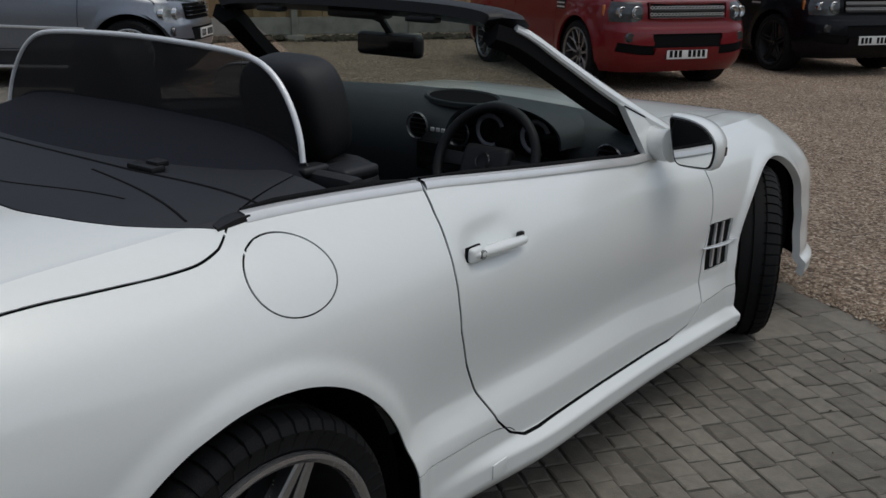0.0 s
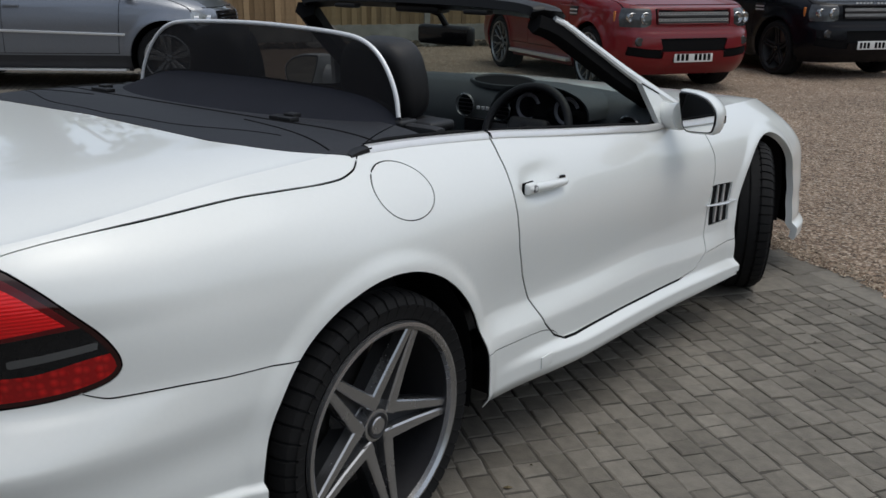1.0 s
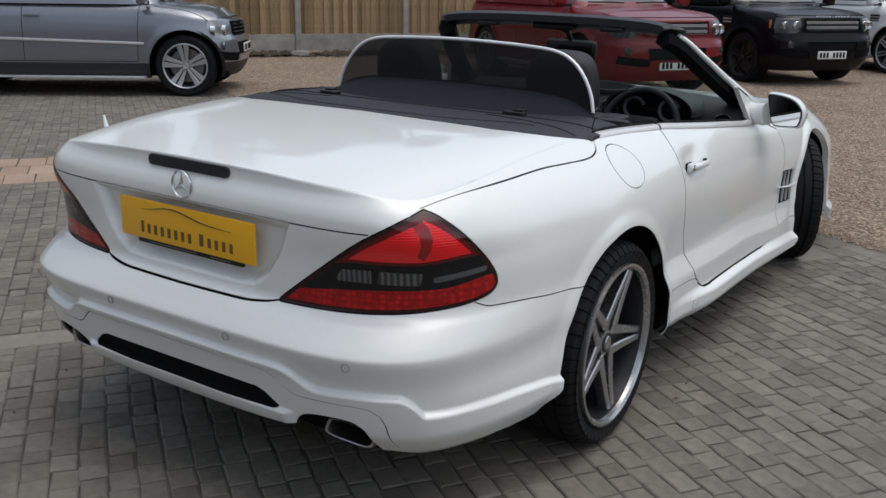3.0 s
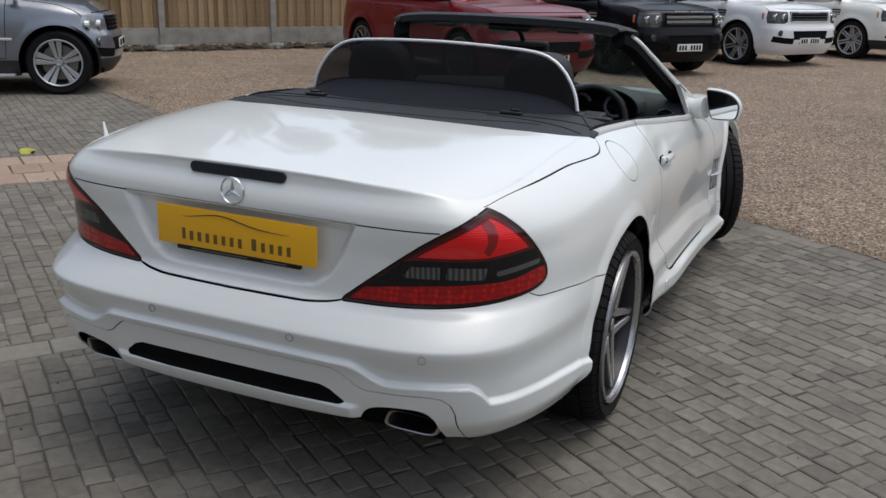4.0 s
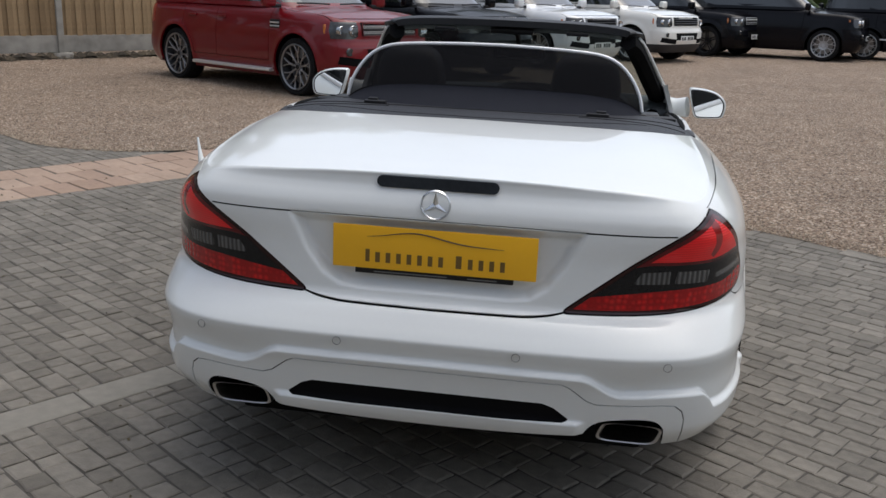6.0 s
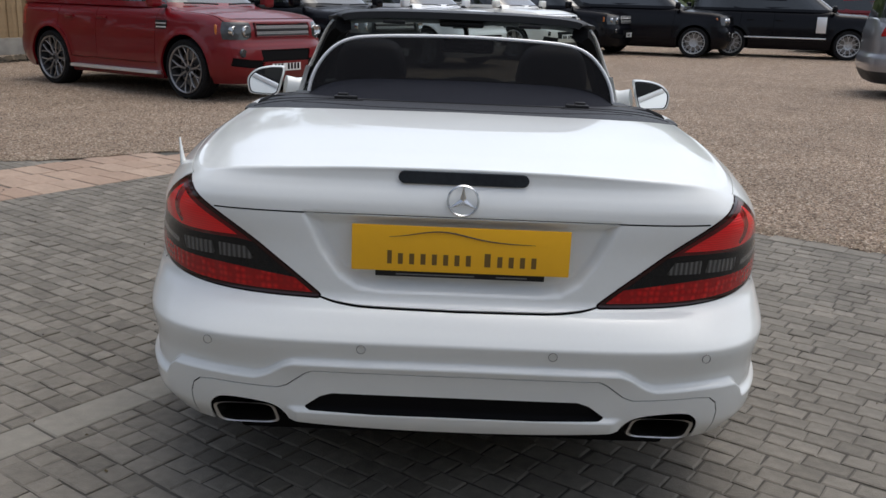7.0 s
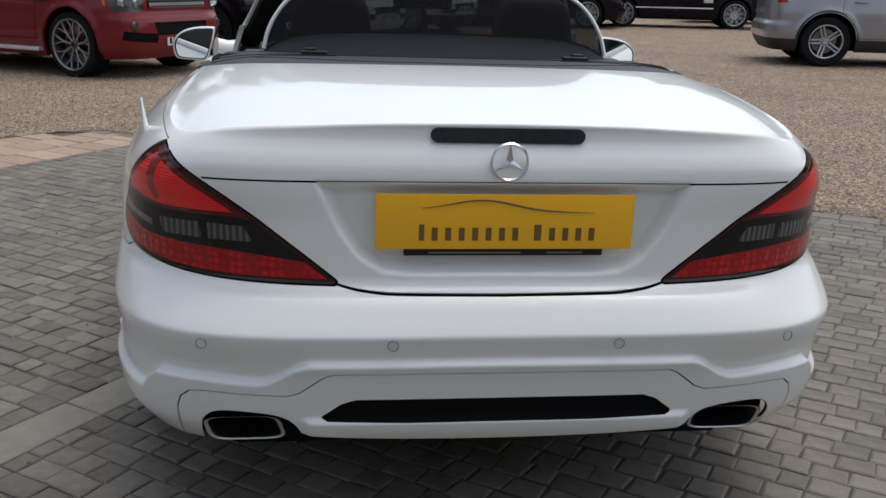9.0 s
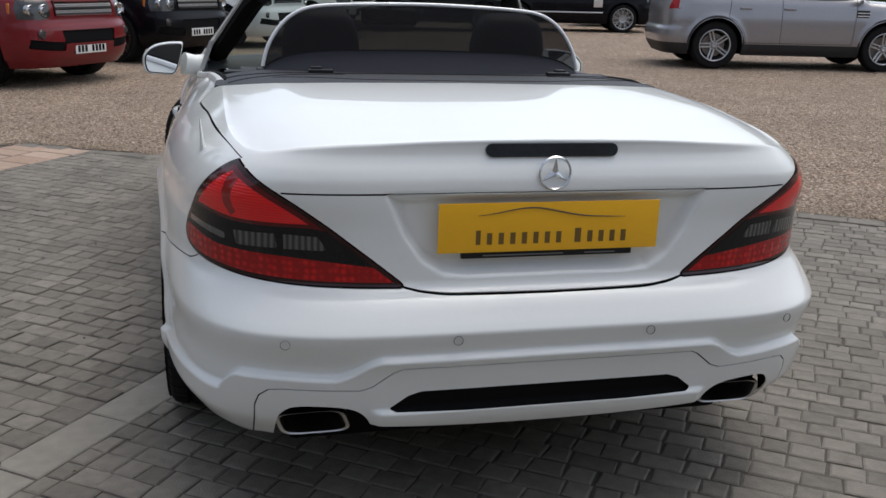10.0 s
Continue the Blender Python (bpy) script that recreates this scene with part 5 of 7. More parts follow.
# dealer's yellow plate on a black holder; its lettering as plain bars
PY = -0.921
plate = part("number_plate", box(0.524, 0.006, 0.113, (0, PY, 0.760), 0.0025), PLATE_Y, roadster, "yellow plate with dark printed bars")
holder = part("plate_holder", box(0.41, 0.012, 0.05, (0, PY + 0.012, 0.712), 0.003), BLACK, roadster, "black plate holder strip")
part("print_bar", box(0.19, 0.001, 0.003, (-0.06, PY + 0.0055, 0.694), 0.0), SENSOR, holder)
part("print_bar", box(0.075, 0.001, 0.003, (0.125, PY + 0.0055, 0.694), 0.0), SENSOR, holder)


def bars(owner, x0, sizes, gap, y, z0, mat):
    """A word as plain upright bars of its letters' sizes, on a plate facing -y."""
    x = x0
    for w_, h_ in sizes:
        if w_ > 0:
            part("print_bar", box(w_ * 0.56, 0.001, h_, (x + w_ / 2, y, z0 + h_ / 2), 0.0), mat, owner, smooth=False)
        x += abs(w_) + gap
    return x


tall, low = 0.033, 0.0265
bars(plate, -0.180, [(0.019, tall)] + [(0.021, low)] * 7 + [(-0.010, 0), (0.026, tall)] + [(0.021, low)] * 4, 0.0062, PY - 0.0035, 0.722, PRINT)
sweep = [(-0.172 + 0.35 * t, PY - 0.004, 0.786 + 0.021 * math.exp(-((t - 0.36) / 0.25) ** 2) - 0.006 * t) for t in [k / 30 for k in range(31)]]
part("printed_sweep", tube(sweep, [0.0006 + 0.0022 * math.sin(math.pi * k / 30) for k in range(31)], 6, flat=0.6), INK, plate, "thin dark printed line")

# parking sensors
def bumper_point(x, z):
    n = float(SQUARE(z))
    w = 0.895
    t = max(1 - (abs(x) / w) ** n, 0) ** (1 / n)
    return Y0 - (Y0 - float(REAR(z))) * t


for x in (-0.600, -0.228, 0.228, 0.600):
    y = bumper_point(x, 0.530) - (0.004 if abs(x) < 0.4 else 0.001)
    turn = math.atan2(bumper_point(x + 0.01, 0.53) - bumper_point(x - 0.01, 0.53), 0.02)
    bm = bmesh.new()
    loops = []
    for k in range(28):
        a = 2 * math.pi * k / 28
        loops.append([bm.verts.new((r * math.cos(a), d, r * math.sin(a))) for r, d in ((0.0096, 0.001), (0.0100, -0.0010), (0.0108, -0.0010), (0.0112, 0.001))])
    for k in range(28):
        a, b = loops[k], loops[(k + 1) % 28]
        for j in range(3):
            bm.faces.new((a[j], a[j + 1], b[j + 1], b[j]))
    part("parking_sensor", bm, SENSOR, rear_bump, "small round parking sensor", at=Matrix.Translation((x, y - 0.001, 0.530)) @ Matrix.Rotation(turn, 4, "Z"))

# bright strip along the waist
def waist(y):
    """The body's upper edge at a place along the car."""
    edge = half[rear_count:rear_count + len(side_y), -1]
    return [float(np.interp(y, edge[:, 1], edge[:, i])) for i in range(3)]


for s in (1, -1):
    for y0, y1 in ((0.125, 0.578), (0.592, 1.60)):
        bm = bmesh.new()
        rows = []
        for k in range(31):
            y = y0 + (y1 - y0) * k / 30
            e = waist(y)
            x0, z0 = e[0], e[2]
            wide = 0.017 if y0 < 0.3 else 0.014
            rows.append([bm.verts.new((s * (x0 + a), y, z0 + d)) for a, d in ((0.016, -0.014), (0.0185, -0.011), (0.017, -0.005), (0.011, 0.004), (0.014 - wide, 0.007), (0.007 - wide, 0.004), (0.007 - wide, -0.01))])
        for a, b in zip(rows, rows[1:]):
            for j in range(6):
                bm.faces.new((a[j], a[j + 1], b[j + 1], b[j]))
        part("waist_trim", bm, TRIM, roadster, "satin silver waist trim")
        # rubber seal of the window slot, along the inner edge of the trim
        seal = []
        for k in range(25):
            y = y0 + 0.012 + (y1 - y0 - 0.024) * k / 24
            e = waist(y)
            seal.append((s * (e[0] - 0.014), y, e[2] + 0.004))
        part("window_seal", tube(seal, [0.004 + 0.006 * min(1, 6 * k / 24, 6 * (24 - k) / 24) for k in range(25)], 8), GAP, roadster, "black rubber window seal")
        # inner ledge and door card
        bm = bmesh.new()
        rows = []
        for k in range(16):
            y = y0 + (y1 + 0.25 - y0) * k / 15 if y0 > 0.3 else y0 + (y1 - y0) * k / 15
            e = waist(min(y, 1.62))
            rows.append([bm.verts.new((s * (e[0] + a), y, e[2] + d)) for a, d in ((0.012, 0.002), (-0.035, 0.004), (-0.06, -0.02), (-0.065, -0.40))])
        for a, b in zip(rows, rows[1:]):
            for j in range(3):
                bm.faces.new((a[j], a[j + 1], b[j + 1], b[j]))
        part("door_card", bm, LEATHER, roadster, "black inner door lining")

# door handles in shallow dishes
def side_x(y, z):
    """The body's half width at a place on its side."""
    k = int(np.argmin(np.abs(half[rear_count:, 30, 1] - y))) + rear_count
    return float(np.interp(z, half[k, :, 2], half[k, :, 0]))


for s, owner in ((1, doors[0]), (-1, doors[1])):
    yc, zc = 0.711, 0.795
    grip = []
    for k in range(25):
        t = k / 24
        y = yc - 0.100 + 0.200 * t
        z = zc + 0.005 - 0.012 * t
        grip.append((s * (side_x(y, z) + 0.010 + 0.016 * math.sin(math.pi * t) ** 0.5), y, z))
    handle = part("handle", tube(grip, [0.0125 + 0.004 * math.sin(math.pi * k / 24) for k in range(25)], 14, flat=0.8), PEARL, owner, "white door handle with a round key lock")
    part("lock_cap", box(0.022, 0.046, 0.032, (s * (side_x(yc - 0.09, zc) + 0.012), yc - 0.088, zc + 0.004), 0.010, segments=3), PEARL, handle, "white lock cap")
    part("cap_seam", box(0.006, 0.049, 0.034, (s * (side_x(yc - 0.09, zc) + 0.006), yc - 0.091, zc + 0.005), 0.002), GAP, handle)
    part("handle_end", box(0.012, 0.022, 0.020, (s * (side_x(yc + 0.10, zc) + 0.006), yc + 0.100, zc + 0.000), 0.005), GLOSS, handle, "dark handle pivot")
    lock = lathe([(0.0, 0.003), (0.0075, 0.003), (0.0085, 0.005), (0.0100, 0.004), (0.0105, -0.004), (0.0, -0.004)], 20)
    part("lock", lock, SENSOR, handle, "grey key lock", at=Matrix.Translation((s * (side_x(yc - 0.085, zc) + 0.0235), yc - 0.078, zc + 0.003)) @ (Matrix.Identity(4) if s > 0 else Matrix.Rotation(math.pi, 4, "Z")))

# fins of the wing vents
for s in (1, -1):
    for k in range(4):
        t0, t1 = k / 3 - 0.035, k / 3 + 0.035
        pts = [(1.903 + 0.147 * q, 0.430 - 0.002 * q) for q in (t0, t1)] + [(1.905 + 0.175 * q, 0.580 - 0.014 * q) for q in (t1, t0)]
        bm = bmesh.new()
        lo = [bm.verts.new((s * (side_x(a, b) - 0.05), a, b)) for a, b in pts]
        hi = [bm.verts.new((s * (side_x(a, b) - (0.004 if k in (1, 2) else 0.012)), a, b)) for a, b in pts]
        bm.faces.new(lo[::-1])
        bm.faces.new(hi)
        for j in range(4):
            bm.faces.new((lo[j], lo[(j + 1) % 4], hi[(j + 1) % 4], hi[j]))
        part("vent_fin", bm, SATIN if k in (1, 2) else BLACK, roadster, "slanting vent fin", smooth=False)
    blade = [(s * (side_x(1.86 + 0.25 * t, 0.512 - 0.018 * t) + 0.004 + 0.010 * math.sin(math.pi * t)), 1.86 + 0.25 * t, 0.512 - 0.018 * t) for t in [k / 12 for k in range(13)]]
    part("vent_blade", tube(blade, [0.004 + 0.006 * math.sin(math.pi * k / 12) for k in range(13)], 8, flat=0.6), SATIN, roadster, "silver vent blade")

# jacking cover on the skirt
for s in (1, -1):
    part("jack_cover", box(0.004, 0.055, 0.034, (s * (side_x(0.655, 0.300) + 0.0005), 0.655, 0.296), 0.0015), PEARL, roadster, "small jacking point cover")

# aerial fin on the near-side rear wing
fin = bmesh.new()
rows = []
for k in range(9):
    t = k / 8
    c = Vector((-0.757 - 0.007 * t, -0.570 - 0.014 * t, 0.846 + 0.106 * t))
    wide, thick = 0.017 * (1 - t) ** 1.3 + 0.0045, 0.0085 * (1 - t) ** 1.4 + 0.0022
    rows.append([fin.verts.new(c + Vector((thick * math.cos(a), wide * math.sin(a), 0))) for a in [2 * math.pi * j / 12 for j in range(12)]])
for a, b in zip(rows, rows[1:]):
    for j in range(12):
        fin.faces.new((a[j], a[(j + 1) % 12], b[(j + 1) % 12], b[j]))
fin.faces.new(rows[-1])
part("aerial_fin", fin, PEARL, roadster, "slim white aerial fin")

# ---- windscreen and its frame ----
PILLAR = [(0.550, 1.165, 1.229), (0.574, 1.21, 1.212), (0.628, 1.335, 1.133), (0.677, 1.47, 1.049), (0.727, 1.62, 0.965), (0.762, 1.78, 0.888), (0.772, 1.90, 0.836)]
PILLAR_X, PILLAR_Z = curve_of(*[(p[1], p[0]) for p in PILLAR]), curve_of(*[(p[1], p[2]) for p in PILLAR])
PILLAR = [(float(PILLAR_X(y)), y, float(PILLAR_Z(y))) for y in np.linspace(1.165, 1.90, 24)]
HEADER = [(0.550 * math.sin(math.pi / 2 * t), 1.165 + 0.03 * (1 - t * t), 1.230 + 0.034 * (1 - t ** 2.5)) for t in [abs(k / 12) for k in range(13)]]
head_line = [(-x, y, z) for x, y, z in HEADER[::-1]] + HEADER[1:]


def sweep_section(path, section, s=1, start=1.0):
    """A bar of an outline (across, up) along a path; across is sideways of it; it may start slimmer."""
    bm = bmesh.new()
    rows = []
    pts = [Vector((p[0] * s, p[1], p[2])) for p in path]
    for k, p in enumerate(pts):
        d = (pts[min(k + 1, len(pts) - 1)] - pts[max(k - 1, 0)]).normalized()
        side = d.cross(Vector((0, 0, 1))).normalized()
        up = side.cross(d).normalized()
        size = start + (1 - start) * min(k / (0.7 * len(pts)), 1.0)
        rows.append([bm.verts.new(p + side * (a * s * size) + up * (b * size)) for a, b in section])
    n = len(section)
    for a, b in zip(rows, rows[1:]):
        for j in range(n):
            bm.faces.new((a[j], a[(j + 1) % n], b[(j + 1) % n], b[j]))
    bm.faces.new(rows[0][::-1])
    bm.faces.new(rows[-1])
    return bm


for s in (1, -1):
    part("windscreen_pillar", sweep_section(PILLAR[1:], [(-0.002, 0.020), (0.014, 0.019), (0.030, 0.011), (0.040, -0.004), (0.038, -0.016), (0.026, -0.022), (0.004, -0.008)], s, 0.54), PEARL, roadster, "white windscreen pillar")
    part("pillar_lining", sweep_section([(p[0] - 0.018, p[1] - 0.014, p[2] - 0.013) for p in PILLAR], [(-0.042, 0.014), (0.026, 0.013), (0.035, -0.026), (0.004, -0.050), (-0.042, -0.032)], s), GAP, roadster, "black inner pillar lining and seal")
    # white sail between pillar, door and mirror
    sail = bmesh.new()
    pts = [(0.748, 1.512, 0.994), (0.800, 1.575, 0.852), (0.798, 1.75, 0.852), (0.776, 1.72, 0.912)]
    lo = [sail.verts.new((s * (x - 0.022), y, z)) for x, y, z in pts]
    hi = [sail.verts.new((s * x, y, z)) for x, y, z in pts]
    sail.faces.new(lo[::-1])
    sail.faces.new(hi)
    for j in range(4):
        sail.faces.new((lo[j], lo[(j + 1) % 4], hi[(j + 1) % 4], hi[j]))
    panel_ob = part("mirror_sail", sail, PEARL, roadster, "white mirror mounting panel")
    part("sail_seam", tube([(s * (x + 0.001), y, z + 0.001) for x, y, z in (pts[0], pts[3])], 0.0022, 6), GAP, panel_ob)

part("windscreen_header", sweep_section(head_line, [(-0.075, -0.008), (-0.06, 0.012), (0.0, 0.020), (0.040, 0.010), (0.045, -0.018), (-0.02, -0.040), (-0.07, -0.035)]), BLACK, roadster, "black windscreen header rail")
for x in (-0.30, 0.30):
    part("header_latch", box(0.10, 0.04, 0.016, (x, 1.150, 1.226), 0.006), BLACK, roadster, "black roof latch")
# the pane
bm = bmesh.new()
rows = []
for k in range(17):
    t = k / 16
    top, base = head_line[round(k * (len(head_line) - 1) / 16)], (-0.772 + 1.544 * t, 1.90 + 0.20 * (1 - (2 * t - 1) ** 2), 0.825 + 0.04 * (1 - (2 * t - 1) ** 2))
    rows.append([bm.verts.new(tuple(a + (b - a) * u + (0.03 * math.sin(math.pi * u) if i == 2 else 0) for i, (a, b) in enumerate(zip(top, base)))) for u in (0, 0.25, 0.5, 0.75, 1)])
for a, b in zip(rows, rows[1:]):
    for j in range(4):
        bm.faces.new((a[j], a[j + 1], b[j + 1], b[j]))
pane = part("windscreen", bm, SCREEN, roadster, "clear windscreen glass")
pane.visible_shadow = False
part("scuttle", tube([(-0.772 + 1.544 * k / 16, 1.89 + 0.20 * (1 - (2 * k / 16 - 1) ** 2), 0.822 + 0.04 * (1 - (2 * k / 16 - 1) ** 2)) for k in range(17)], 0.018, 8), BLACK, roadster, "black scuttle seal")

# rear view mirror inside
rvm = part("rear_view_mirror", box(0.25, 0.045, 0.072, (0.03, 1.33, 1.128), 0.022, segments=3), BLACK, roadster, "black rear view mirror")
part("mirror_face", box(0.225, 0.003, 0.052, (0.03, 1.3065, 1.128), 0.001), GLOSS, rvm, "dark mirror glass")
part("mirror_stem", tube([(0.03, 1.34, 1.15), (0.02, 1.30, 1.205), (0.0, 1.25, 1.225)], 0.012, 8), BLACK, rvm)
part("roof_console", box(0.20, 0.08, 0.026, (0.0, 1.225, 1.224), 0.012), BLACK, roadster, "black overhead console")

# door mirrors
FACE = rounded([(-0.071, 0.060), (-0.069, 0.073), (-0.056, 0.075), (0.0, 0.074), (0.055, 0.060), (0.090, 0.026), (0.094, -0.006), (0.088, -0.040), (0.080, -0.052), (0.066, -0.056), (-0.020, -0.064), (-0.036, -0.058), (-0.045, -0.042)], (), 2)
for s in (1, -1):
    bm = bmesh.new()
    rows = []
    for y, k in ((1.452, 1.0), (1.466, 1.06), (1.50, 1.06), (1.54, 0.96), (1.575, 0.78), (1.60, 0.50), (1.61, 0.2)):
        rows.append([bm.verts.new((s * (0.939 + a * k), y + 0.085 - 0.032 * a / 0.094, 0.903 + b * k + 0.003 * (1 - k))) for a, b in FACE])
    count = len(FACE)
    for a, b in zip(rows, rows[1:]):
        for j in range(count):
            bm.faces.new((a[j], a[(j + 1) % count], b[(j + 1) % count], b[j]))
    bm.faces.new(rows[-1])
    bm.faces.new(rows[0][::-1])
    shell = part("door_mirror", bm, PEARL, roadster, "white door mirror")
    gl = bmesh.new()
    ring = [(s * (0.937 + a * 0.91), 1.5355 - 0.032 * a * 0.91 / 0.094, 0.903 + b * 0.89) for a, b in FACE]
    outer = [gl.verts.new(v) for v in ring]
    gl.faces.new(outer)
    glass_face = part("mirror_glass", gl, MIRROR, shell, "mirror glass", at=Matrix.Translation((0, -0.0022, 0)))
    rimb = bmesh.new()
    loops = []
    for x, y, z in ring:
        dx, dz = (x - s * 0.937), z - 0.903
        loops.append([rimb.verts.new((x + dx * k, y - d, z + dz * k)) for k, d in ((0.0, 0.0012), (0.035, 0.003), (0.075, 0.0005))])
    for k in range(count):
        a, b = loops[k], loops[(k + 1) % count]
        for j in range(2):
            rimb.faces.new((a[j], a[j + 1], b[j + 1], b[j]))
    part("mirror_rim", rimb, BLACK, shell)
    part("mirror_arm", tube([(s * 0.77, 1.655, 0.872), (s * 0.815, 1.625, 0.876), (s * 0.865, 1.605, 0.884)], [0.046, 0.040, 0.044], 14, flat=1.15), PEARL, shell)
    part("indicator", box(0.016, 0.042, 0.026, (s * 1.028, 1.560, 0.894), 0.005), SMOKE, shell, "dark indicator lens")

# ---- wind deflector behind the seats ----
ARC = [(0.568, 0.985), (0.556, 1.035), (0.535, 1.080), (0.505, 1.122), (0.468, 1.155), (0.420, 1.178), (0.35, 1.190), (0.2, 1.198), (0.0, 1.202)]
arc = [Vector((-x, 0.418 + 0.10 * (z - 0.99), z)) for x, z in ARC] + [Vector((x, 0.418 + 0.10 * (z - 0.99), z)) for x, z in ARC[::-1][1:]]
smooth_arc = []
for k in range(len(arc) - 1):
    p0, p1, p2, p3 = arc[max(k - 1, 0)], arc[k], arc[k + 1], arc[min(k + 2, len(arc) - 1)]
    for j in range(6):
        u = j / 6
        smooth_arc.append(tuple(0.5 * (2 * p1 + (p2 - p0) * u + (2 * p0 - 5 * p1 + 4 * p2 - p3) * u * u + (3 * p1 - p0 - 3 * p2 + p3) * u ** 3)))
smooth_arc.append(tuple(arc[-1]))
deflector = part("wind_deflector", tube(smooth_arc, 0.0066, 10), FRAME_SILVER, roadster, "silver framed wind deflector with dark mesh")
bm = bmesh.new()
bm.faces.new([bm.verts.new(p) for p in smooth_arc])
part("wind_mesh", bm, MESH, deflector, "dark see-through mesh", smooth=False)
# fabric apron below it, sloping back onto the cover and rounded off at its ends
APRON_TOP = curve_of((0, 1.044), (0.30, 1.040), (0.42, 1.032), (0.50, 1.015), (0.55, 0.990), (0.585, 0.958))
bm = bmesh.new()
rows = []
for k in range(41):
    x = 0.585 * math.sin(math.pi / 2 * (k / 20 - 1))
    zt = float(APRON_TOP(abs(x)))
    foot = 0.992 - 0.036 * (abs(x) / 0.585) ** 2.5
    line = []
    for j in range(9):
        u = j / 8
        y = 0.428 - (0.288 - 0.06 * (abs(x) / 0.585) ** 4) * u
        line.append(bm.verts.new((x, y, foot - 0.006 * u + max(zt - foot, 0) * (1 - u) ** 1.25 + 0.004 * math.sin(9 * x + 5 * u) * u * (1 - u))))
    line.insert(0, bm.verts.new((x, 0.434, zt - 0.03)))
    rows.append(line)
for a, b in zip(rows, rows[1:]):
    for j in range(len(a) - 1):
        bm.faces.new((a[j], a[j + 1], b[j + 1], b[j]))
part("fabric_apron", bm, FABRIC, roadster, "dark fabric apron of the wind deflector")
part("apron_piping", tube([(x, 0.429, float(APRON_TOP(abs(x))) + 0.001) for x in [0.58 * math.sin(math.pi / 2 * (k / 20 - 1)) for k in range(41)]], 0.0035, 6), BLACK, roadster, "black piping along the apron")


def lid_z(x, y):
    """The height of the deck and the cover at a place."""
    return float(boot_z(np.array([x]), np.array([y]))[0])


def laid(points, radius, name, mat, owner, text=""):
    """A thin welt lying on the cover."""
    return part(name, tube([(x, y, lid_z(x, y) + radius * 0.2) for x, y in points], radius, 6, flat=0.5), mat, owner, text)


laid([(-0.70 + 1.40 * k / 40, 0.136 + 0.14 * max(abs(-1 + k / 20) - 0.55, 0) ** 1.3) for k in range(41)], 0.0035, "cover_seam", GAP, cover_ob)
laid([(-0.56 + 1.12 * k / 36, -0.098 + 0.095 * abs(-1 + k / 18) ** 2 + 0.008 * math.sin(9 * abs(-1 + k / 18))) for k in range(37)], 0.0022, "cover_seam", GAP, cover_ob)
for s in (1, -1):
    laid([(s * (0.335 + 0.355 * k / 12), 0.086 - 0.060 * k / 12) for k in range(13)], 0.003, "cover_seam", GAP, cover_ob)
    part("cover_clip", join(box(0.080, 0.034, 0.014, (s * 0.400, 0.160, 0.994), 0.005), box(0.036, 0.030, 0.012, (s * 0.412, 0.178, 1.002), 0.004)), BLACK, roadster, "black cover clip")
    # rubber blade along the body's edge, raised at its forward end
    blade = bmesh.new()
    rows = []
    for k in range(13):
        t = k / 12
        y = 0.060 + 0.075 * t
        x0, z0 = 0.729 - 0.004 * t, 0.956 + 0.008 * math.sin(math.pi * t * 0.6)
        wide = 0.030 + 0.012 * math.sin(math.pi * t) ** 0.7
        rows.append([blade.verts.new((s * xx, y, zz)) for xx, zz in ((x0, z0 - 0.02), (x0, z0), (x0 - wide * 0.5, z0 + 0.004), (x0 - wide, z0), (x0 - wide, z0 - 0.02))])
    for a, b in zip(rows, rows[1:]):
        for j in range(4):
            blade.faces.new((a[j], a[j + 1], b[j + 1], b[j]))
    blade.faces.new(rows[0][::-1])
    blade.faces.new(rows[-1])
    part("cover_blade", blade, BLACK, roadster, "black rubber edge blade")
    part("deflector_foot", box(0.045, 0.075, 0.022, (s * 0.566, 0.44, 0.966), 0.010, turn=None, segments=3), BLACK, roadster, "black deflector foot")
    part("belt_guide", box(0.085, 0.11, 0.030, (s * 0.60, 0.52, 0.955), 0.013, segments=3), BLACK, roadster, "black belt guide behind the seat")

# ---- cabin ----
part("cabin_floor", box(1.4, 1.5, 0.04, (0, 1.15, 0.33), 0.01), LEATHER, roadster, "black carpeted floor")
part("rear_bulkhead", box(1.40, 0.05, 0.62, (0, 0.44, 0.66), 0.02), LEATHER, roadster, "black rear bulkhead")
for s in (1, -1):
    seat = part("seat", box(0.50, 0.52, 0.16, (s * 0.37, 0.98, 0.48), 0.06, segments=3), LEATHER, roadster, "black leather seat")
    back = box(0.46, 0.14, 0.52, (0, 0, 0.26), 0.06, segments=3)
    for v in back.verts:
        v.co.x *= 1 - 0.22 * max(v.co.z - 0.3, 0) / 0.3
    part("backrest", back, LEATHER, seat, at=Matrix.Translation((s * 0.36, 0.72, 0.44)) @ Matrix.Rotation(radians(12), 4, "X"))
    head = bmesh.new()
    bmesh.ops.create_uvsphere(head, u_segments=40, v_segments=24, radius=1.0)
    for v in head.verts:
        q = [math.copysign(abs(c) ** 0.52, c) for c in v.co]
        v.co = Vector((0.138 * q[0] * (1 - 0.14 * max(q[2], 0)), 0.072 * q[1], 0.122 * q[2]))
    part("headrest", head, LEATHER, seat, "black leather headrest", at=Matrix.Translation((s * 0.352, 0.605, 1.052)) @ Matrix.Rotation(radians(10), 4, "X"))
part("centre_console", box(0.22, 1.1, 0.20, (0, 0.95, 0.55), 0.04, segments=3), BLACK, roadster, "black centre console")
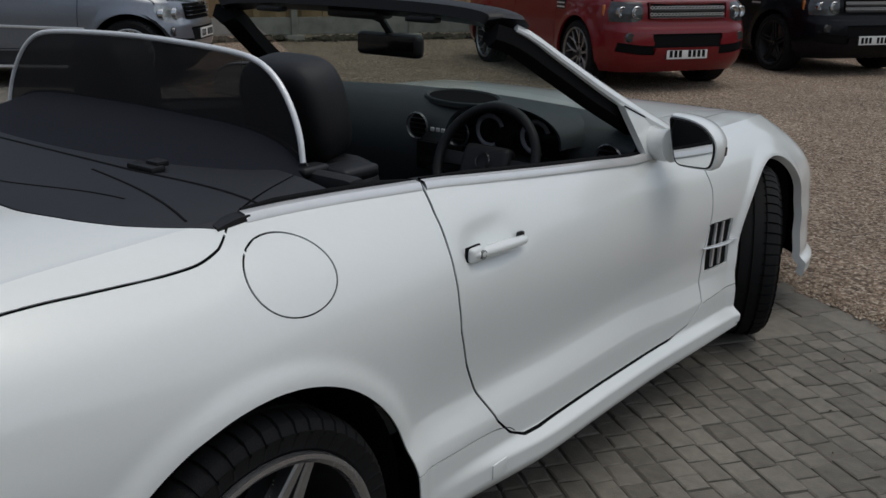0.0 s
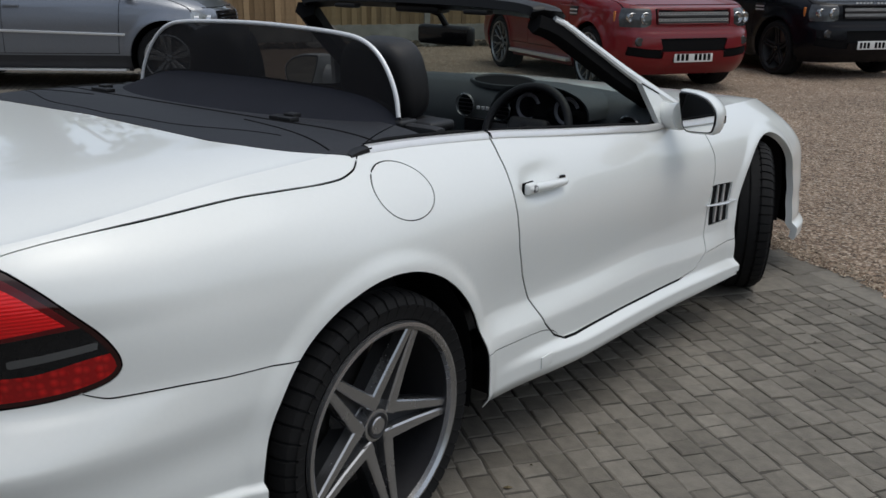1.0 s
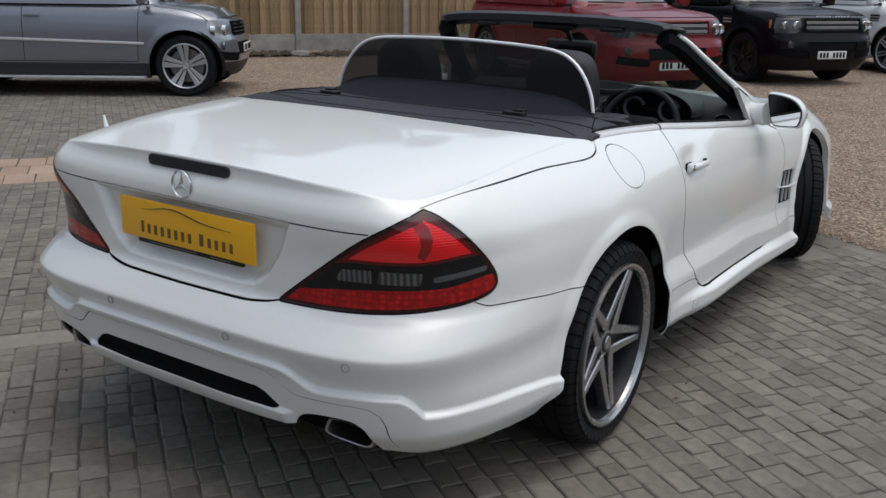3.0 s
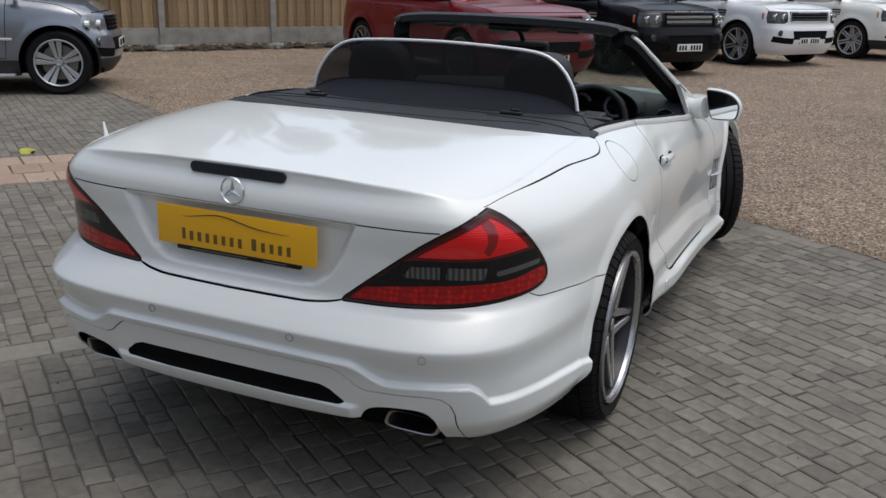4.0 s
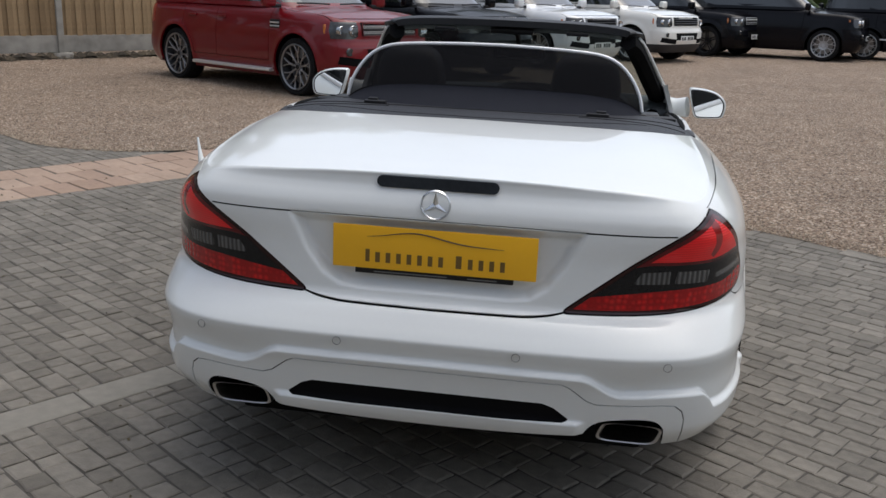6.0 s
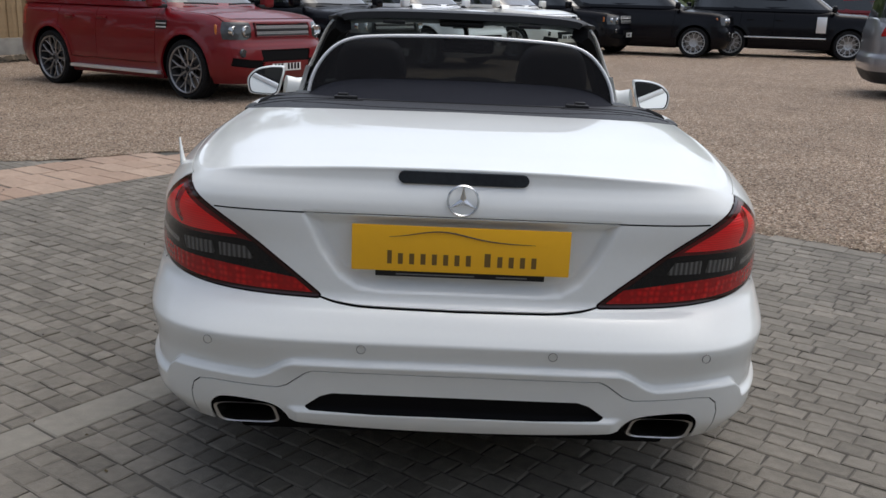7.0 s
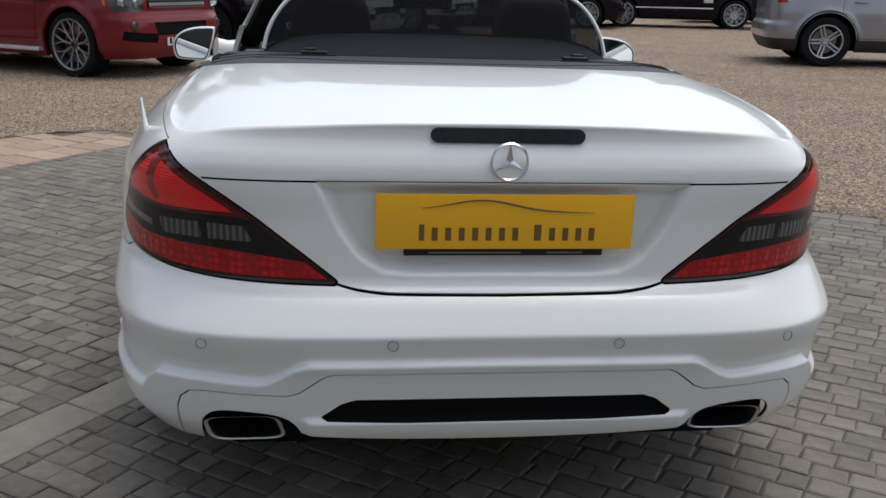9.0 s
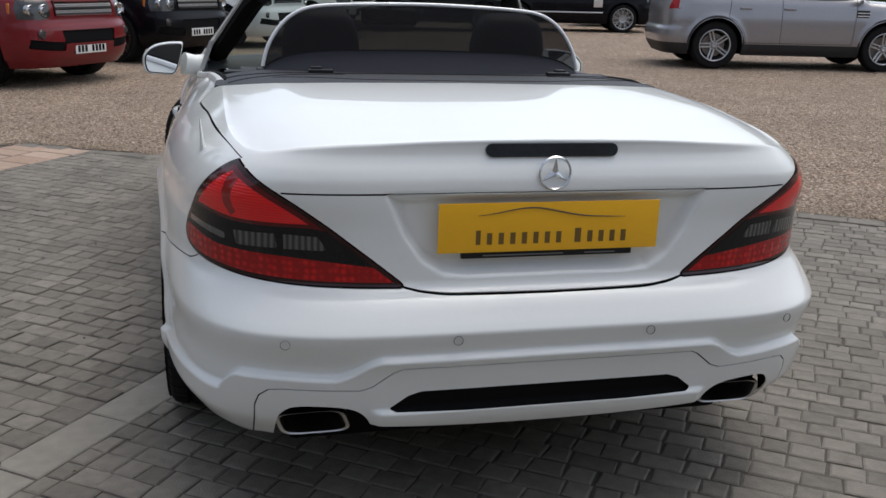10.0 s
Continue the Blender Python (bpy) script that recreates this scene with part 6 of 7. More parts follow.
# dashboard: a curved shelf with a hood over the dials
bm = bmesh.new()
rows = []
for k in range(41):
    x = -0.76 + 1.52 * k / 40
    bow = 1 - (x / 0.78) ** 2
    up = 0.025 * bow
    prof = ((1.86 + 0.17 * bow, 0.862 + up), (1.76 + 0.08 * bow, 0.902 + up), (1.66 + 0.03 * bow, 0.908 + up), (1.60 + 0.03 * bow, 0.890 + up), (1.57 + 0.02 * bow, 0.850 + 0.5 * up), (1.57, 0.76), (1.60, 0.68), (1.66, 0.58))
    rows.append([bm.verts.new((x, y, z)) for y, z in prof])
for a, b in zip(rows, rows[1:]):
    for j in range(7):
        bm.faces.new((a[j], a[j + 1], b[j + 1], b[j]))
dash = part("dashboard", bm, DASH, roadster, "dark grey soft dashboard")
hood = bmesh.new()
rows = []
for k in range(25):
    a = math.pi * k / 24
    x, z = 0.36 + 0.205 * math.cos(a), 0.842 + 0.112 * math.sin(a) ** 0.8
    rows.append([hood.verts.new((x, 1.48, z)), hood.verts.new((0.36 + (x - 0.36) * 1.04, 1.475, z + 0.006)), hood.verts.new((0.36 + (x - 0.36) * 1.12, 1.60, z + 0.005)), hood.verts.new((0.36 + (x - 0.36) * 1.2, 1.74, z - 0.02))])
for a, b in zip(rows, rows[1:]):
    for j in range(3):
        hood.faces.new((a[j], a[j + 1], b[j + 1], b[j]))
part("dial_hood", hood, DASH, dash, "curved hood over the dials")
part("dial_panel", prism([(0.36 + 0.20 * math.cos(math.pi * k / 20), 0.80 + 0.13 * math.sin(math.pi * k / 20)) for k in range(21)], 0.01, "xz", (0, 1.545, 0)), GLOSS, dash, "dark dial panel")
def flat_ring(x, y, z, r0, r1, mat, name, owner, text="", a0=0.0, a1=2 * math.pi):
    bm = bmesh.new()
    loops = []
    n = 36
    for k in range(n + 1):
        a = a0 + (a1 - a0) * k / n
        loops.append([bm.verts.new((x + r * math.cos(a), y + d, z + r * math.sin(a))) for r, d in ((r0, 0.0), ((r0 + r1) / 2, -0.006), (r1, 0.0))])
    for a, b in zip(loops, loops[1:]):
        for j in range(2):
            bm.faces.new((a[j], a[j + 1], b[j + 1], b[j]))
    return part(name, bm, mat, owner, text)


DIAL = material("grey_dial_scale", (0.20, 0.20, 0.22), 0.5)
for x in (0.275, 0.445):
    flat_ring(x, 1.535, 0.862, 0.040, 0.056, DIAL, "dial", dash, "round dial with grey scale", radians(20), radians(300))
for x, y, z in ((-0.035, 1.562, 0.838), (0.155, 1.535, 0.842), (0.69, 1.56, 0.825), (-0.69, 1.56, 0.825)):
    v = flat_ring(x, y - 0.012, z, 0.040, 0.048, CELL, "air_outlet", dash, "round air outlet with silver ring")
    disc = lathe([(0.0, 0.0), (0.041, 0.0)], 24)
    part("outlet_back", disc, GAP, v, at=Matrix.Translation((x, y - 0.002, z)) @ Matrix.Rotation(radians(-90), 4, "Z"))
    for k in range(4):
        part("outlet_slat", box(0.072 - 0.012 * abs(k - 1.5), 0.012, 0.003, (x, y - 0.008, z - 0.024 + 0.016 * k), 0.0), BLACK, v, smooth=False)
for k in range(3):
    part("dash_button", box(0.014, 0.008, 0.014, (0.035 + 0.022 * k, 1.545, 0.835), 0.003), SATIN, dash, "small silver button")
# oval loudspeaker recess in the top of the dash
oval = bmesh.new()
loops = []
for k in range(36):
    a = 2 * math.pi * k / 36
    loops.append([oval.verts.new((0.150 * f * math.cos(a), 0.058 * f * math.sin(a), h)) for f, h in ((1.10, -0.012), (1.06, 0.004), (1.0, 0.007), (0.93, 0.002))])
for a, b in zip(loops, loops[1:] + loops[:1]):
    for j in range(3):
        oval.faces.new((a[j], a[j + 1], b[j + 1], b[j]))
speaker = part("speaker_surround", oval, DASH, dash, "oval loudspeaker surround", at=Matrix.Translation((0.07, 1.668, 0.932)) @ Matrix.Rotation(radians(14), 4, "X"))
part("speaker_grille", prism([(0.142 * math.cos(math.pi * k / 18), 0.055 * math.sin(math.pi * k / 18)) for k in range(36)], 0.006, "xy", (0, 0, -0.001)), GAP, speaker, "black loudspeaker grille")
part("radio", box(0.20, 0.02, 0.10, (0.06, 1.562, 0.74), 0.006), GLOSS, dash, "dark radio panel")
# steering wheel
steer = Matrix.Translation((0.362, 1.385, 0.796)) @ Matrix.Rotation(radians(66), 4, "X")
rim_pts = [(0.174 * math.cos(2 * math.pi * k / 48), 0.174 * math.sin(2 * math.pi * k / 48), 0) for k in range(48)]
sw = part("steering_wheel", tube(rim_pts, 0.0155, 10, closed=True), LEATHER, roadster, "black leather steering wheel", at=steer)
part("wheel_hub", box(0.17, 0.12, 0.05, (0, -0.005, -0.012), 0.024, segments=3), LEATHER, sw, "padded hub")
part("wheel_spoke", box(0.34, 0.045, 0.020, (0, 0.0, -0.015), 0.008), LEATHER, sw)
part("wheel_spoke", box(0.05, 0.17, 0.018, (0, -0.09, -0.018), 0.008), SATIN, sw)
em = flat_ring(0, 0, 0, 0.022, 0.026, CHROME, "hub_badge", sw)
em.matrix_basis = Matrix.Translation((0, 0, 0.016)) @ Matrix.Rotation(radians(-90), 4, "X")


# ---- the parked cars in the yard ----
KITS = {
    "dark_ten": wheel_kit("dark_ten", 0.375, 0.285, 0.292, "ten_y", GUNMETAL, BLACK),
    "black_twin": wheel_kit("black_twin", 0.372, 0.28, 0.285, "five_twin", BLACK, GLOSS),
    "silver_twin": wheel_kit("silver_twin", 0.372, 0.28, 0.280, "seven_twin", SILVER, ALLOY_DARK),
    "silver_ten": wheel_kit("silver_ten", 0.372, 0.28, 0.275, "ten_y", SILVER, SILVER),
    "silver_wide": wheel_kit("silver_wide", 0.368, 0.26, 0.268, "five_wide", SILVER, SILVER),
    "silver_five": wheel_kit("silver_five", 0.372, 0.25, 0.248, "five_twin", SILVER, SILVER),
}


class Estate:
    """The shape of one tall car: rear axle at the origin, nose along +y."""

    def __init__(self, base=2.745, front=0.86, rear=1.02, half=0.94, nose=1.0, bonnet=1.10, belt=1.14, roof=1.76, square=5.0, slope=0.05, boxy=0.06, bulge=0.02):
        self.base, self.front, self.rear, self.half, self.nose = base, front, rear, half, nose
        self.bonnet, self.belt, self.roof, self.square, self.slope, self.boxy, self.bulge = bonnet, belt, roof, square, slope, boxy, bulge


def estate_skin(k):
    y_nose, y_tail, cowl = k.base + k.front, -k.rear, k.base - 0.42
    top = curve_of((y_tail, k.belt + 0.01), (0.6, k.belt), (cowl, k.belt - 0.015), (cowl + 0.12, k.bonnet - 0.01), (k.base + 0.45, (k.bonnet + k.nose) / 2), (y_nose - 0.12, k.nose), (y_nose + 0.1, k.nose - 0.06))
    lean = curve_of((0.2, k.half - 0.09), (0.34, k.half - 0.02), (0.5, k.half), (0.72, k.half), (0.95, k.half - 0.03), (1.2, k.half - 0.09))
    tail = curve_of((0.2, 0.14), (0.38, 0.03), (0.5, 0.0), (0.62, 0.015), (0.66, 0.05), (0.9, 0.05), (1.2, 0.09))
    snout = curve_of((0.2, 0.14), (0.34, 0.04), (0.5, 0.0), (0.66, 0.012), (0.74, 0.05), (0.9, 0.06), (1.0, 0.06 + 0.7 * k.slope), (1.2, 0.10 + 2 * k.slope))
    ts = np.concatenate([np.linspace(0, 0.8, 26), 0.8 + 0.2 * np.sin(np.linspace(0.1, math.pi / 2, 12))])
    rows = []
    e = 2 / k.square
    ya, yb = 0.2, k.base - 0.25

    def strip(yref, sx, cy, end):
        zt = float(top(yref))
        z = 0.22 + (zt - 0.22) * ts
        w = lean(z)
        h = np.clip((z - (zt - 0.16)) / 0.16, 0, 1)
        w = w - k.boxy * 1.6 * (1 - np.sqrt(1 - h * h))
        if end == "tail":
            x, y = w * sx ** e, ya - (ya - (y_tail + tail(z))) * cy ** e
        elif end == "nose":
            x, y = w * sx ** e, yb + (y_nose - snout(z) - yb) * cy ** e
        else:
            x, y = w.copy(), np.full_like(z, yref)
        for c in (0.0, k.base):
            d = np.hypot(y - c, z - 0.37) - 0.44
            x = x + k.bulge * np.exp(-(np.clip(d, 0, 1) / 0.05) ** 2) * step(0.55, 0.8, x)
        return np.stack([x, y, z], -1)

    fine = sorted([math.asin((j / 24) ** (1 / e)) for j in range(25)] + [math.acos((j / 24) ** (1 / e)) for j in range(1, 24)])
    for a in fine:
        rows.append(strip(ya - (ya - y_tail) * math.cos(a) ** e, math.sin(a), math.cos(a), "tail"))
    for y in np.linspace(ya, yb, 64)[1:]:
        rows.append(strip(y, 1, 0, ""))
    for a in fine[::-1][1:]:
        rows.append(strip(yb + (y_nose - yb) * math.cos(a) ** e, math.sin(a), max(math.cos(a), 0), "nose"))
    table = np.array(rows)
    right = Skin.grid(table)
    mid = len(ts) * 80 + 15
    if right.n[mid, 0] < 0:
        right = Skin.grid(table, flip=True)
    edge = table[:, -1]
    us = np.linspace(-1, 1, 25)
    crown = 0.035 + 0.0 * edge[:, 1]
    crown = np.where(edge[:, 1] > cowl, 0.045, 0.02)[:, None] * np.minimum(1, (y_nose + 0.02 - edge[:, 1:2]) / 0.5)
    lid = np.stack([edge[:, :1] * us, np.repeat(edge[:, 1:2], 25, 1), edge[:, 2:] + np.maximum(crown, 0) * (1 - np.abs(us) ** 3)], -1)
    lid_s = Skin.grid(lid)
    good = np.linalg.norm(lid_s.n, axis=1) > 0.5
    if lid_s.n[good][:, 2].mean() < 0:
        lid_s = Skin.grid(lid, flip=True)
    lid_s.n = np.where((lid_s.n[:, 2:] > 0.3), lid_s.n, np.array([0, 0, 1.0]))

    def nose_y(x, z):
        r = max(1 - (abs(x) / float(lean(z))) ** k.square, 0) ** (1 / k.square)
        return yb + (y_nose - float(snout(z)) - yb) * r

    return right.add(right.mirrored()).add(lid_s), cowl, y_nose, y_tail, nose_y


def cabin_skin(k, cowl):
    """Glasshouse: a tapering ring from the belt to the roof, and the roof."""
    rows = []
    zs = np.concatenate([np.linspace(0, 0.86, 12), [0.92, 0.96, 0.985, 1.0]])
    for a in np.linspace(0, math.pi, 61):
        sx, cy = math.sin(a), math.cos(a)
        line = []
        for t in zs:
            z = k.belt - 0.03 + (k.roof - k.belt + 0.03) * t
            shrink = 0.06 * max(t - 0.86, 0) / 0.14
            w = k.half - 0.075 - 0.16 * t - shrink
            y0, y1 = -k.rear + 0.10 + 0.12 * t + shrink, cowl + 0.16 - 0.92 * t - shrink
            c, r = (y0 + y1) / 2, (y1 - y0) / 2
            line.append((w * abs(sx) ** 0.3, c - r * math.copysign(abs(cy) ** 0.3, cy), z))
        rows.append(line)
    table = np.array(rows)
    s = Skin.grid(table)
    if s.n[30 * len(zs) + 5, 0] < 0:
        s = Skin.grid(table, flip=True)
    edge = table[:, -1]
    us = np.linspace(-1, 1, 13)
    roof = np.stack([edge[:, :1] * us, np.repeat(edge[:, 1:2], 13, 1), edge[:, 2:] + 0.03 * (1 - np.abs(us) ** 3)], -1)
    r = Skin.grid(roof)
    if r.n[:, 2].mean() < 0:
        r = Skin.grid(roof, flip=True)
    r.n = np.where(np.linalg.norm(r.n, axis=1, keepdims=True) > 0.5, r.n, np.array([0, 0, 1.0]))
    return s.add(s.mirrored()).add(r)


def estate(name, label, paint, shape, kit, at, steer=0.0, lower=None, grille="mesh", lamps="square", trim=True, plate_z=0.42, side_bar=None, boards=None, board_z=0.30, board_high=0.045, letters=False, vents=True, lower_grille=True, arch_dark=False, vent_mat=None, group="cars parked in the yard"):
    k = shape
    car = thing(name, label, "car", at, group=group)
    skin, cowl, y_nose, y_tail, nose_y = estate_skin(k)
    front_z, lamp_top = k.nose, k.nose - 0.035
    HEAD = [(0.53, lamp_top - 0.005), (0.86, lamp_top), (0.885, lamp_top - 0.10), (0.86, lamp_top - 0.20), (0.60, lamp_top - 0.20), (0.53, lamp_top - 0.17)]
    if lamps == "slant":
        HEAD = [(0.50, lamp_top - 0.12), (0.70, lamp_top - 0.02), (0.86, lamp_top + 0.04), (0.90, lamp_top - 0.06), (0.80, lamp_top - 0.17), (0.56, lamp_top - 0.22)]
    GRILLE = [(-0.50, lamp_top - 0.005), (0.50, lamp_top - 0.005), (0.49, lamp_top - 0.17), (-0.49, lamp_top - 0.17)]
    MOUTH = [(-0.44, 0.625), (0.44, 0.625), (0.40, 0.50), (-0.40, 0.50)]
    SLITS = [(0.42, 0.500), (0.60, 0.510), (0.80, 0.535), (0.82, 0.455), (0.60, 0.425), (0.42, 0.415)]
    TAIL = [(0.70, 0.80), (1.0, 0.82), (1.0, 1.08), (0.73, 1.06)] if not arch_dark else [(0.74, 0.93), (1.0, 0.95), (1.0, 1.145), (0.76, 1.14)]

    def reach(p):
        """Across the nose and round its corner."""
        return np.abs(p[:, 0]) + np.clip(y_nose - 0.22 - p[:, 1], 0, 1) * 0.9 - 0.03

    def f_head(p):
        return np.where((p[:, 1] > k.base + 0.25) & (p[:, 2] > 0.6), inside(reach(p), p[:, 2], HEAD, 0.006), 1.0)

    def f_grille(p):
        return np.where(p[:, 1] > k.base + 0.3, inside(p[:, 0], p[:, 2], GRILLE, 0.008), 1.0)

    def f_intake(p):
        return np.where(p[:, 1] > k.base + 0.3, np.minimum(inside(p[:, 0], p[:, 2], MOUTH, 0.012), inside(np.abs(p[:, 0]), p[:, 2], SLITS, 0.01)), 1.0)

    def f_tail(p):
        return np.where(p[:, 1] < -0.6, inside(np.abs(p[:, 0]) + np.clip(p[:, 1] - y_tail - 0.2, 0, 1) * 0.5, p[:, 2], TAIL, 0.01), 1.0)

    def f_arch(p):
        d = np.minimum(np.hypot(p[:, 1], p[:, 2] - 0.375), np.hypot(p[:, 1] - k.base, p[:, 2] - 0.375)) - 0.425
        low = np.where(p[:, 2] < 0.375, np.minimum(np.abs(p[:, 1]), np.abs(p[:, 1] - k.base)) - 0.425, 9)
        return np.where(np.abs(p[:, 0]) > 0.45, np.minimum(d, low), 1.0)

    def f_cowl(p):
        return np.where(p[:, 2] > k.belt - 0.20, cowl + 0.10 - p[:, 1], 1.0)

    def f_bonnet(p):
        return np.where((p[:, 1] > cowl + 0.05) & (p[:, 2] > k.nose - 0.16), np.maximum(np.abs(p[:, 0]) - (k.half - 0.13), k.nose + 0.005 - p[:, 2] - 9 * (p[:, 1] < y_nose - 0.25)), 1.0)

    d_split = 1.02

    f_split = lambda p: p[:, 1] - d_split
    f_front = lambda p: p[:, 1] - (cowl - 0.12 + 0.06 * (p[:, 2] - 0.7))
    f_back = lambda p: p[:, 1] - 0.18 - 0.1 * (p[:, 2] - 0.8)
    f_sill = lambda p: p[:, 2] - 0.42
    f_round = lambda p: np.hypot(p[:, 1], p[:, 2] - 0.375) - 0.475

    skin.cut(f_arch)
    skin = skin.take(f_arch(skin.centres()) > 0)
    # inset skin, placed in black below as the shade in the door gaps
    back = Skin(skin.p - skin.n * 0.015, skin.n.copy(), skin.f.copy())
    skin.groove(f_bonnet, 0.010)
    for g in (f_head, f_grille, f_intake, f_tail):
        skin.cut(g)
    for g in (f_split, f_front, f_back, f_sill, f_round):
        skin.groove(g, 0.008)
    if lower is not None:
        skin.cut(lambda p: p[:, 2] - 0.40)
    c = skin.centres()
    kind = np.full(len(c), "body", object)
    kind[f_bonnet(c) < 0] = "bonnet"
    kind[(np.abs(f_bonnet(c)) < 0.0048) & (c[:, 2] > 0.7)] = "gap"
    flank = (np.abs(c[:, 0]) > 0.6) & (c[:, 2] < k.belt)
    above, between = f_sill(c) > -0.0035, (f_front(c) < 0.0035) & (f_back(c) > -0.0035) & (f_round(c) > -0.0035)
    for g in (f_split, f_front, f_back, f_round, f_sill):
        kind[flank & above & between & (np.abs(g(c)) < 0.0038)] = "gap"
    if lower is not None:
        kind[(c[:, 2] < 0.40) & (np.abs(c[:, 0]) > 0.0)] = "cladding"
    door_f = (np.abs(c[:, 0]) > 0.6) & (c[:, 1] > d_split) & (f_front(c) < 0) & (c[:, 2] > 0.42) & (kind == "body")
    door_b = (np.abs(c[:, 0]) > 0.6) & (c[:, 1] < d_split) & (f_back(c) > 0) & (f_round(c) > 0) & (c[:, 2] > 0.42) & (kind == "body")
    kind[door_f], kind[door_b] = "front_door", "rear_door"
    kind[(c[:, 1] > k.base + 0.40) & (c[:, 2] < 0.72) & (kind == "body")] = "front_bumper"
    kind[(c[:, 1] < -0.45) & (c[:, 2] < 0.64) & (kind == "body")] = "rear_bumper"
    kind[f_head(c) < 0] = "headlamp"
    kind[f_grille(c) < 0] = "grille"
    if lower_grille:
        kind[f_intake(c) < 0] = "intake"
    kind[f_tail(c) < 0] = "tail_lamp"
    back.place("inner_shell", GAP, car)

    def piece(key, mat, text="", lip=0.01, side=0, push=0.0):
        mask = (kind == key) & ((c[:, 0] * side > 0) if side else True)
        f = skin.f[mask]
        if not len(f):
            return None
        used, index = np.unique(f, return_inverse=True)
        return Skin(skin.p[used] + skin.n[used] * push, skin.n[used], index.reshape(f.shape)).place(key, mat, car, text, lip)

    piece("body", paint, "painted body shell", 0.03)
    piece("bonnet", paint)
    piece("front_bumper", paint)
    piece("rear_bumper", paint)
    for s in (1, -1):
        for key in ("front_door", "rear_door"):
            d = piece(key, paint, side=s)
            y = (d_split + 0.10) if key == "front_door" else 0.42
            part("handle", box(0.03, 0.19, 0.035, (s * (k.half - 0.022), y + 0.02, 0.955), 0.012), paint, d)
        lamp = piece("headlamp", LAMP_CLEAR if lamps == "slant" else LAMP_DARK, "headlamp with round lenses", side=s)
        piece("tail_lamp", RED_DEEP, "red tail lamp", side=s)
        for dx, r in ((0.62, 0.062), (0.76, 0.055)):
            zc = lamp_top - 0.105
            yy = nose_y(dx, zc) - 0.046
            ring = lathe([(0.0, 0.03), (r * 0.55, 0.045), (r * 0.8, 0.03), (r, 0.055), (r * 1.08, 0.05), (r * 1.08, 0.0)], 20)
            part("lamp_ring", ring, CHROME, lamp, at=Matrix.Translation((s * dx, yy, zc)) @ Matrix.Rotation(radians(90), 4, "Z"))
        if lamps == "square":
            part("side_light", box(0.022, 0.035, 0.12, (s * (k.half - 0.060), y_nose - 0.345, lamp_top - 0.09), 0.008), AMBER, lamp, "amber corner lens")
        fog = lathe([(0.0, 0.02), (0.045, 0.025), (0.055, 0.0)], 18)
        part("fog_lamp", fog, LAMP_DARK, car, "small round fog lamp", at=Matrix.Translation((s * 0.70, nose_y(0.70, 0.60) - 0.012, 0.60)) @ Matrix.Rotation(radians(90), 4, "Z"))
    if lower is not None:
        piece("cladding", lower, "dark lower cladding", 0.02)
    piece("intake", BLACK, "black lower air intake", push=-0.03)
    g = piece("grille", BLACK if grille != "silver" else SATIN, "front grille", push=-0.02)
    across = [-0.475 + 0.95 * j / 24 for j in range(25)]
    if grille in ("mesh", "silver"):
        for z in (lamp_top - 0.055, lamp_top - 0.125):
            for off in (-0.017, 0.017):
                zig = []
                for j in range(45):
                    x = -0.47 + 0.94 * j / 44
                    zz = z + off * (1 if j % 2 else 0.1)
                    zig.append((x, nose_y(x, zz) + 0.002, zz))
                part("grille_mesh", tube(zig, 0.0055, 5), SATIN, g, "silver grille mesh")
            part("grille_bar", tube([(x, nose_y(x, z - 0.034) + 0.002, z - 0.034) for x in across], 0.010, 6), BLACK, g)
    else:
        for z in (lamp_top - 0.04, lamp_top - 0.085, lamp_top - 0.13):
            part("grille_bar", tube([(x, nose_y(x, z) + 0.002, z) for x in across], 0.012, 6, flat=0.6), GLOSS, g)
    if grille in ("frame", "silver", "mesh"):
        edge = [(a, nose_y(a, b) + 0.004, b) for a, b in [(x, lamp_top - 0.008) for x in across] + [(x, lamp_top - 0.168) for x in across[::-1]]]
        part("grille_frame", tube(edge, 0.008, 6, closed=True), SATIN if grille != "mesh" else paint, g, "grille frame")
    if letters:
        for j in range(11):
            if j != 5:
                part("print_bar", box(0.035, 0.004, 0.022, (-0.28 + 0.056 * j, nose_y(-0.28 + 0.056 * j, k.nose - 0.012) + 0.004, k.nose - 0.008), 0.001), SATIN, car, smooth=False, at=Matrix.Translation((0, 0, 0)))
    # number plate with bars for its characters
    yp = nose_y(0, plate_z) + 0.018
    pl = part("number_plate", box(0.52, 0.012, 0.111, (0, yp - 0.015, plate_z), 0.004), PLATE_W, car, "white number plate with dark bars")
    part("plate_mount", box(0.54, 0.09, 0.10, (0, yp - 0.065, plate_z), 0.01), BLACK, car, "black plate mount")
    for j in range(8):
        if j != 4:
            part("print_bar", box(0.038, 0.003, 0.074, (-0.208 + 0.0595 * j, yp - 0.008, plate_z), 0.0), GAP, pl, smooth=False)
    # glasshouse
    cab = cabin_skin(k, cowl)

    def f_glass(p):
        t = (p[:, 2] - k.belt + 0.03) / (k.roof - k.belt + 0.03)
        z_ok = np.maximum(0.10 - t, t - 0.86) * 0.6
        w = k.half - 0.075 - 0.16 * t
        side = np.abs(p[:, 0]) > w - 0.10
        y1 = cowl + 0.16 - 0.92 * t
        pil = np.minimum(np.minimum(np.abs(p[:, 1] - d_split), np.abs(p[:, 1] - 0.10)), np.abs(p[:, 1] - (y1 - 0.10)))
        pil = np.where(side, 0.045 - pil, -1)
        ends = np.where(side, np.maximum(-k.rear + 0.42 - p[:, 1], p[:, 1] - y1 + 0.06), np.abs(p[:, 0]) - w + 0.10)
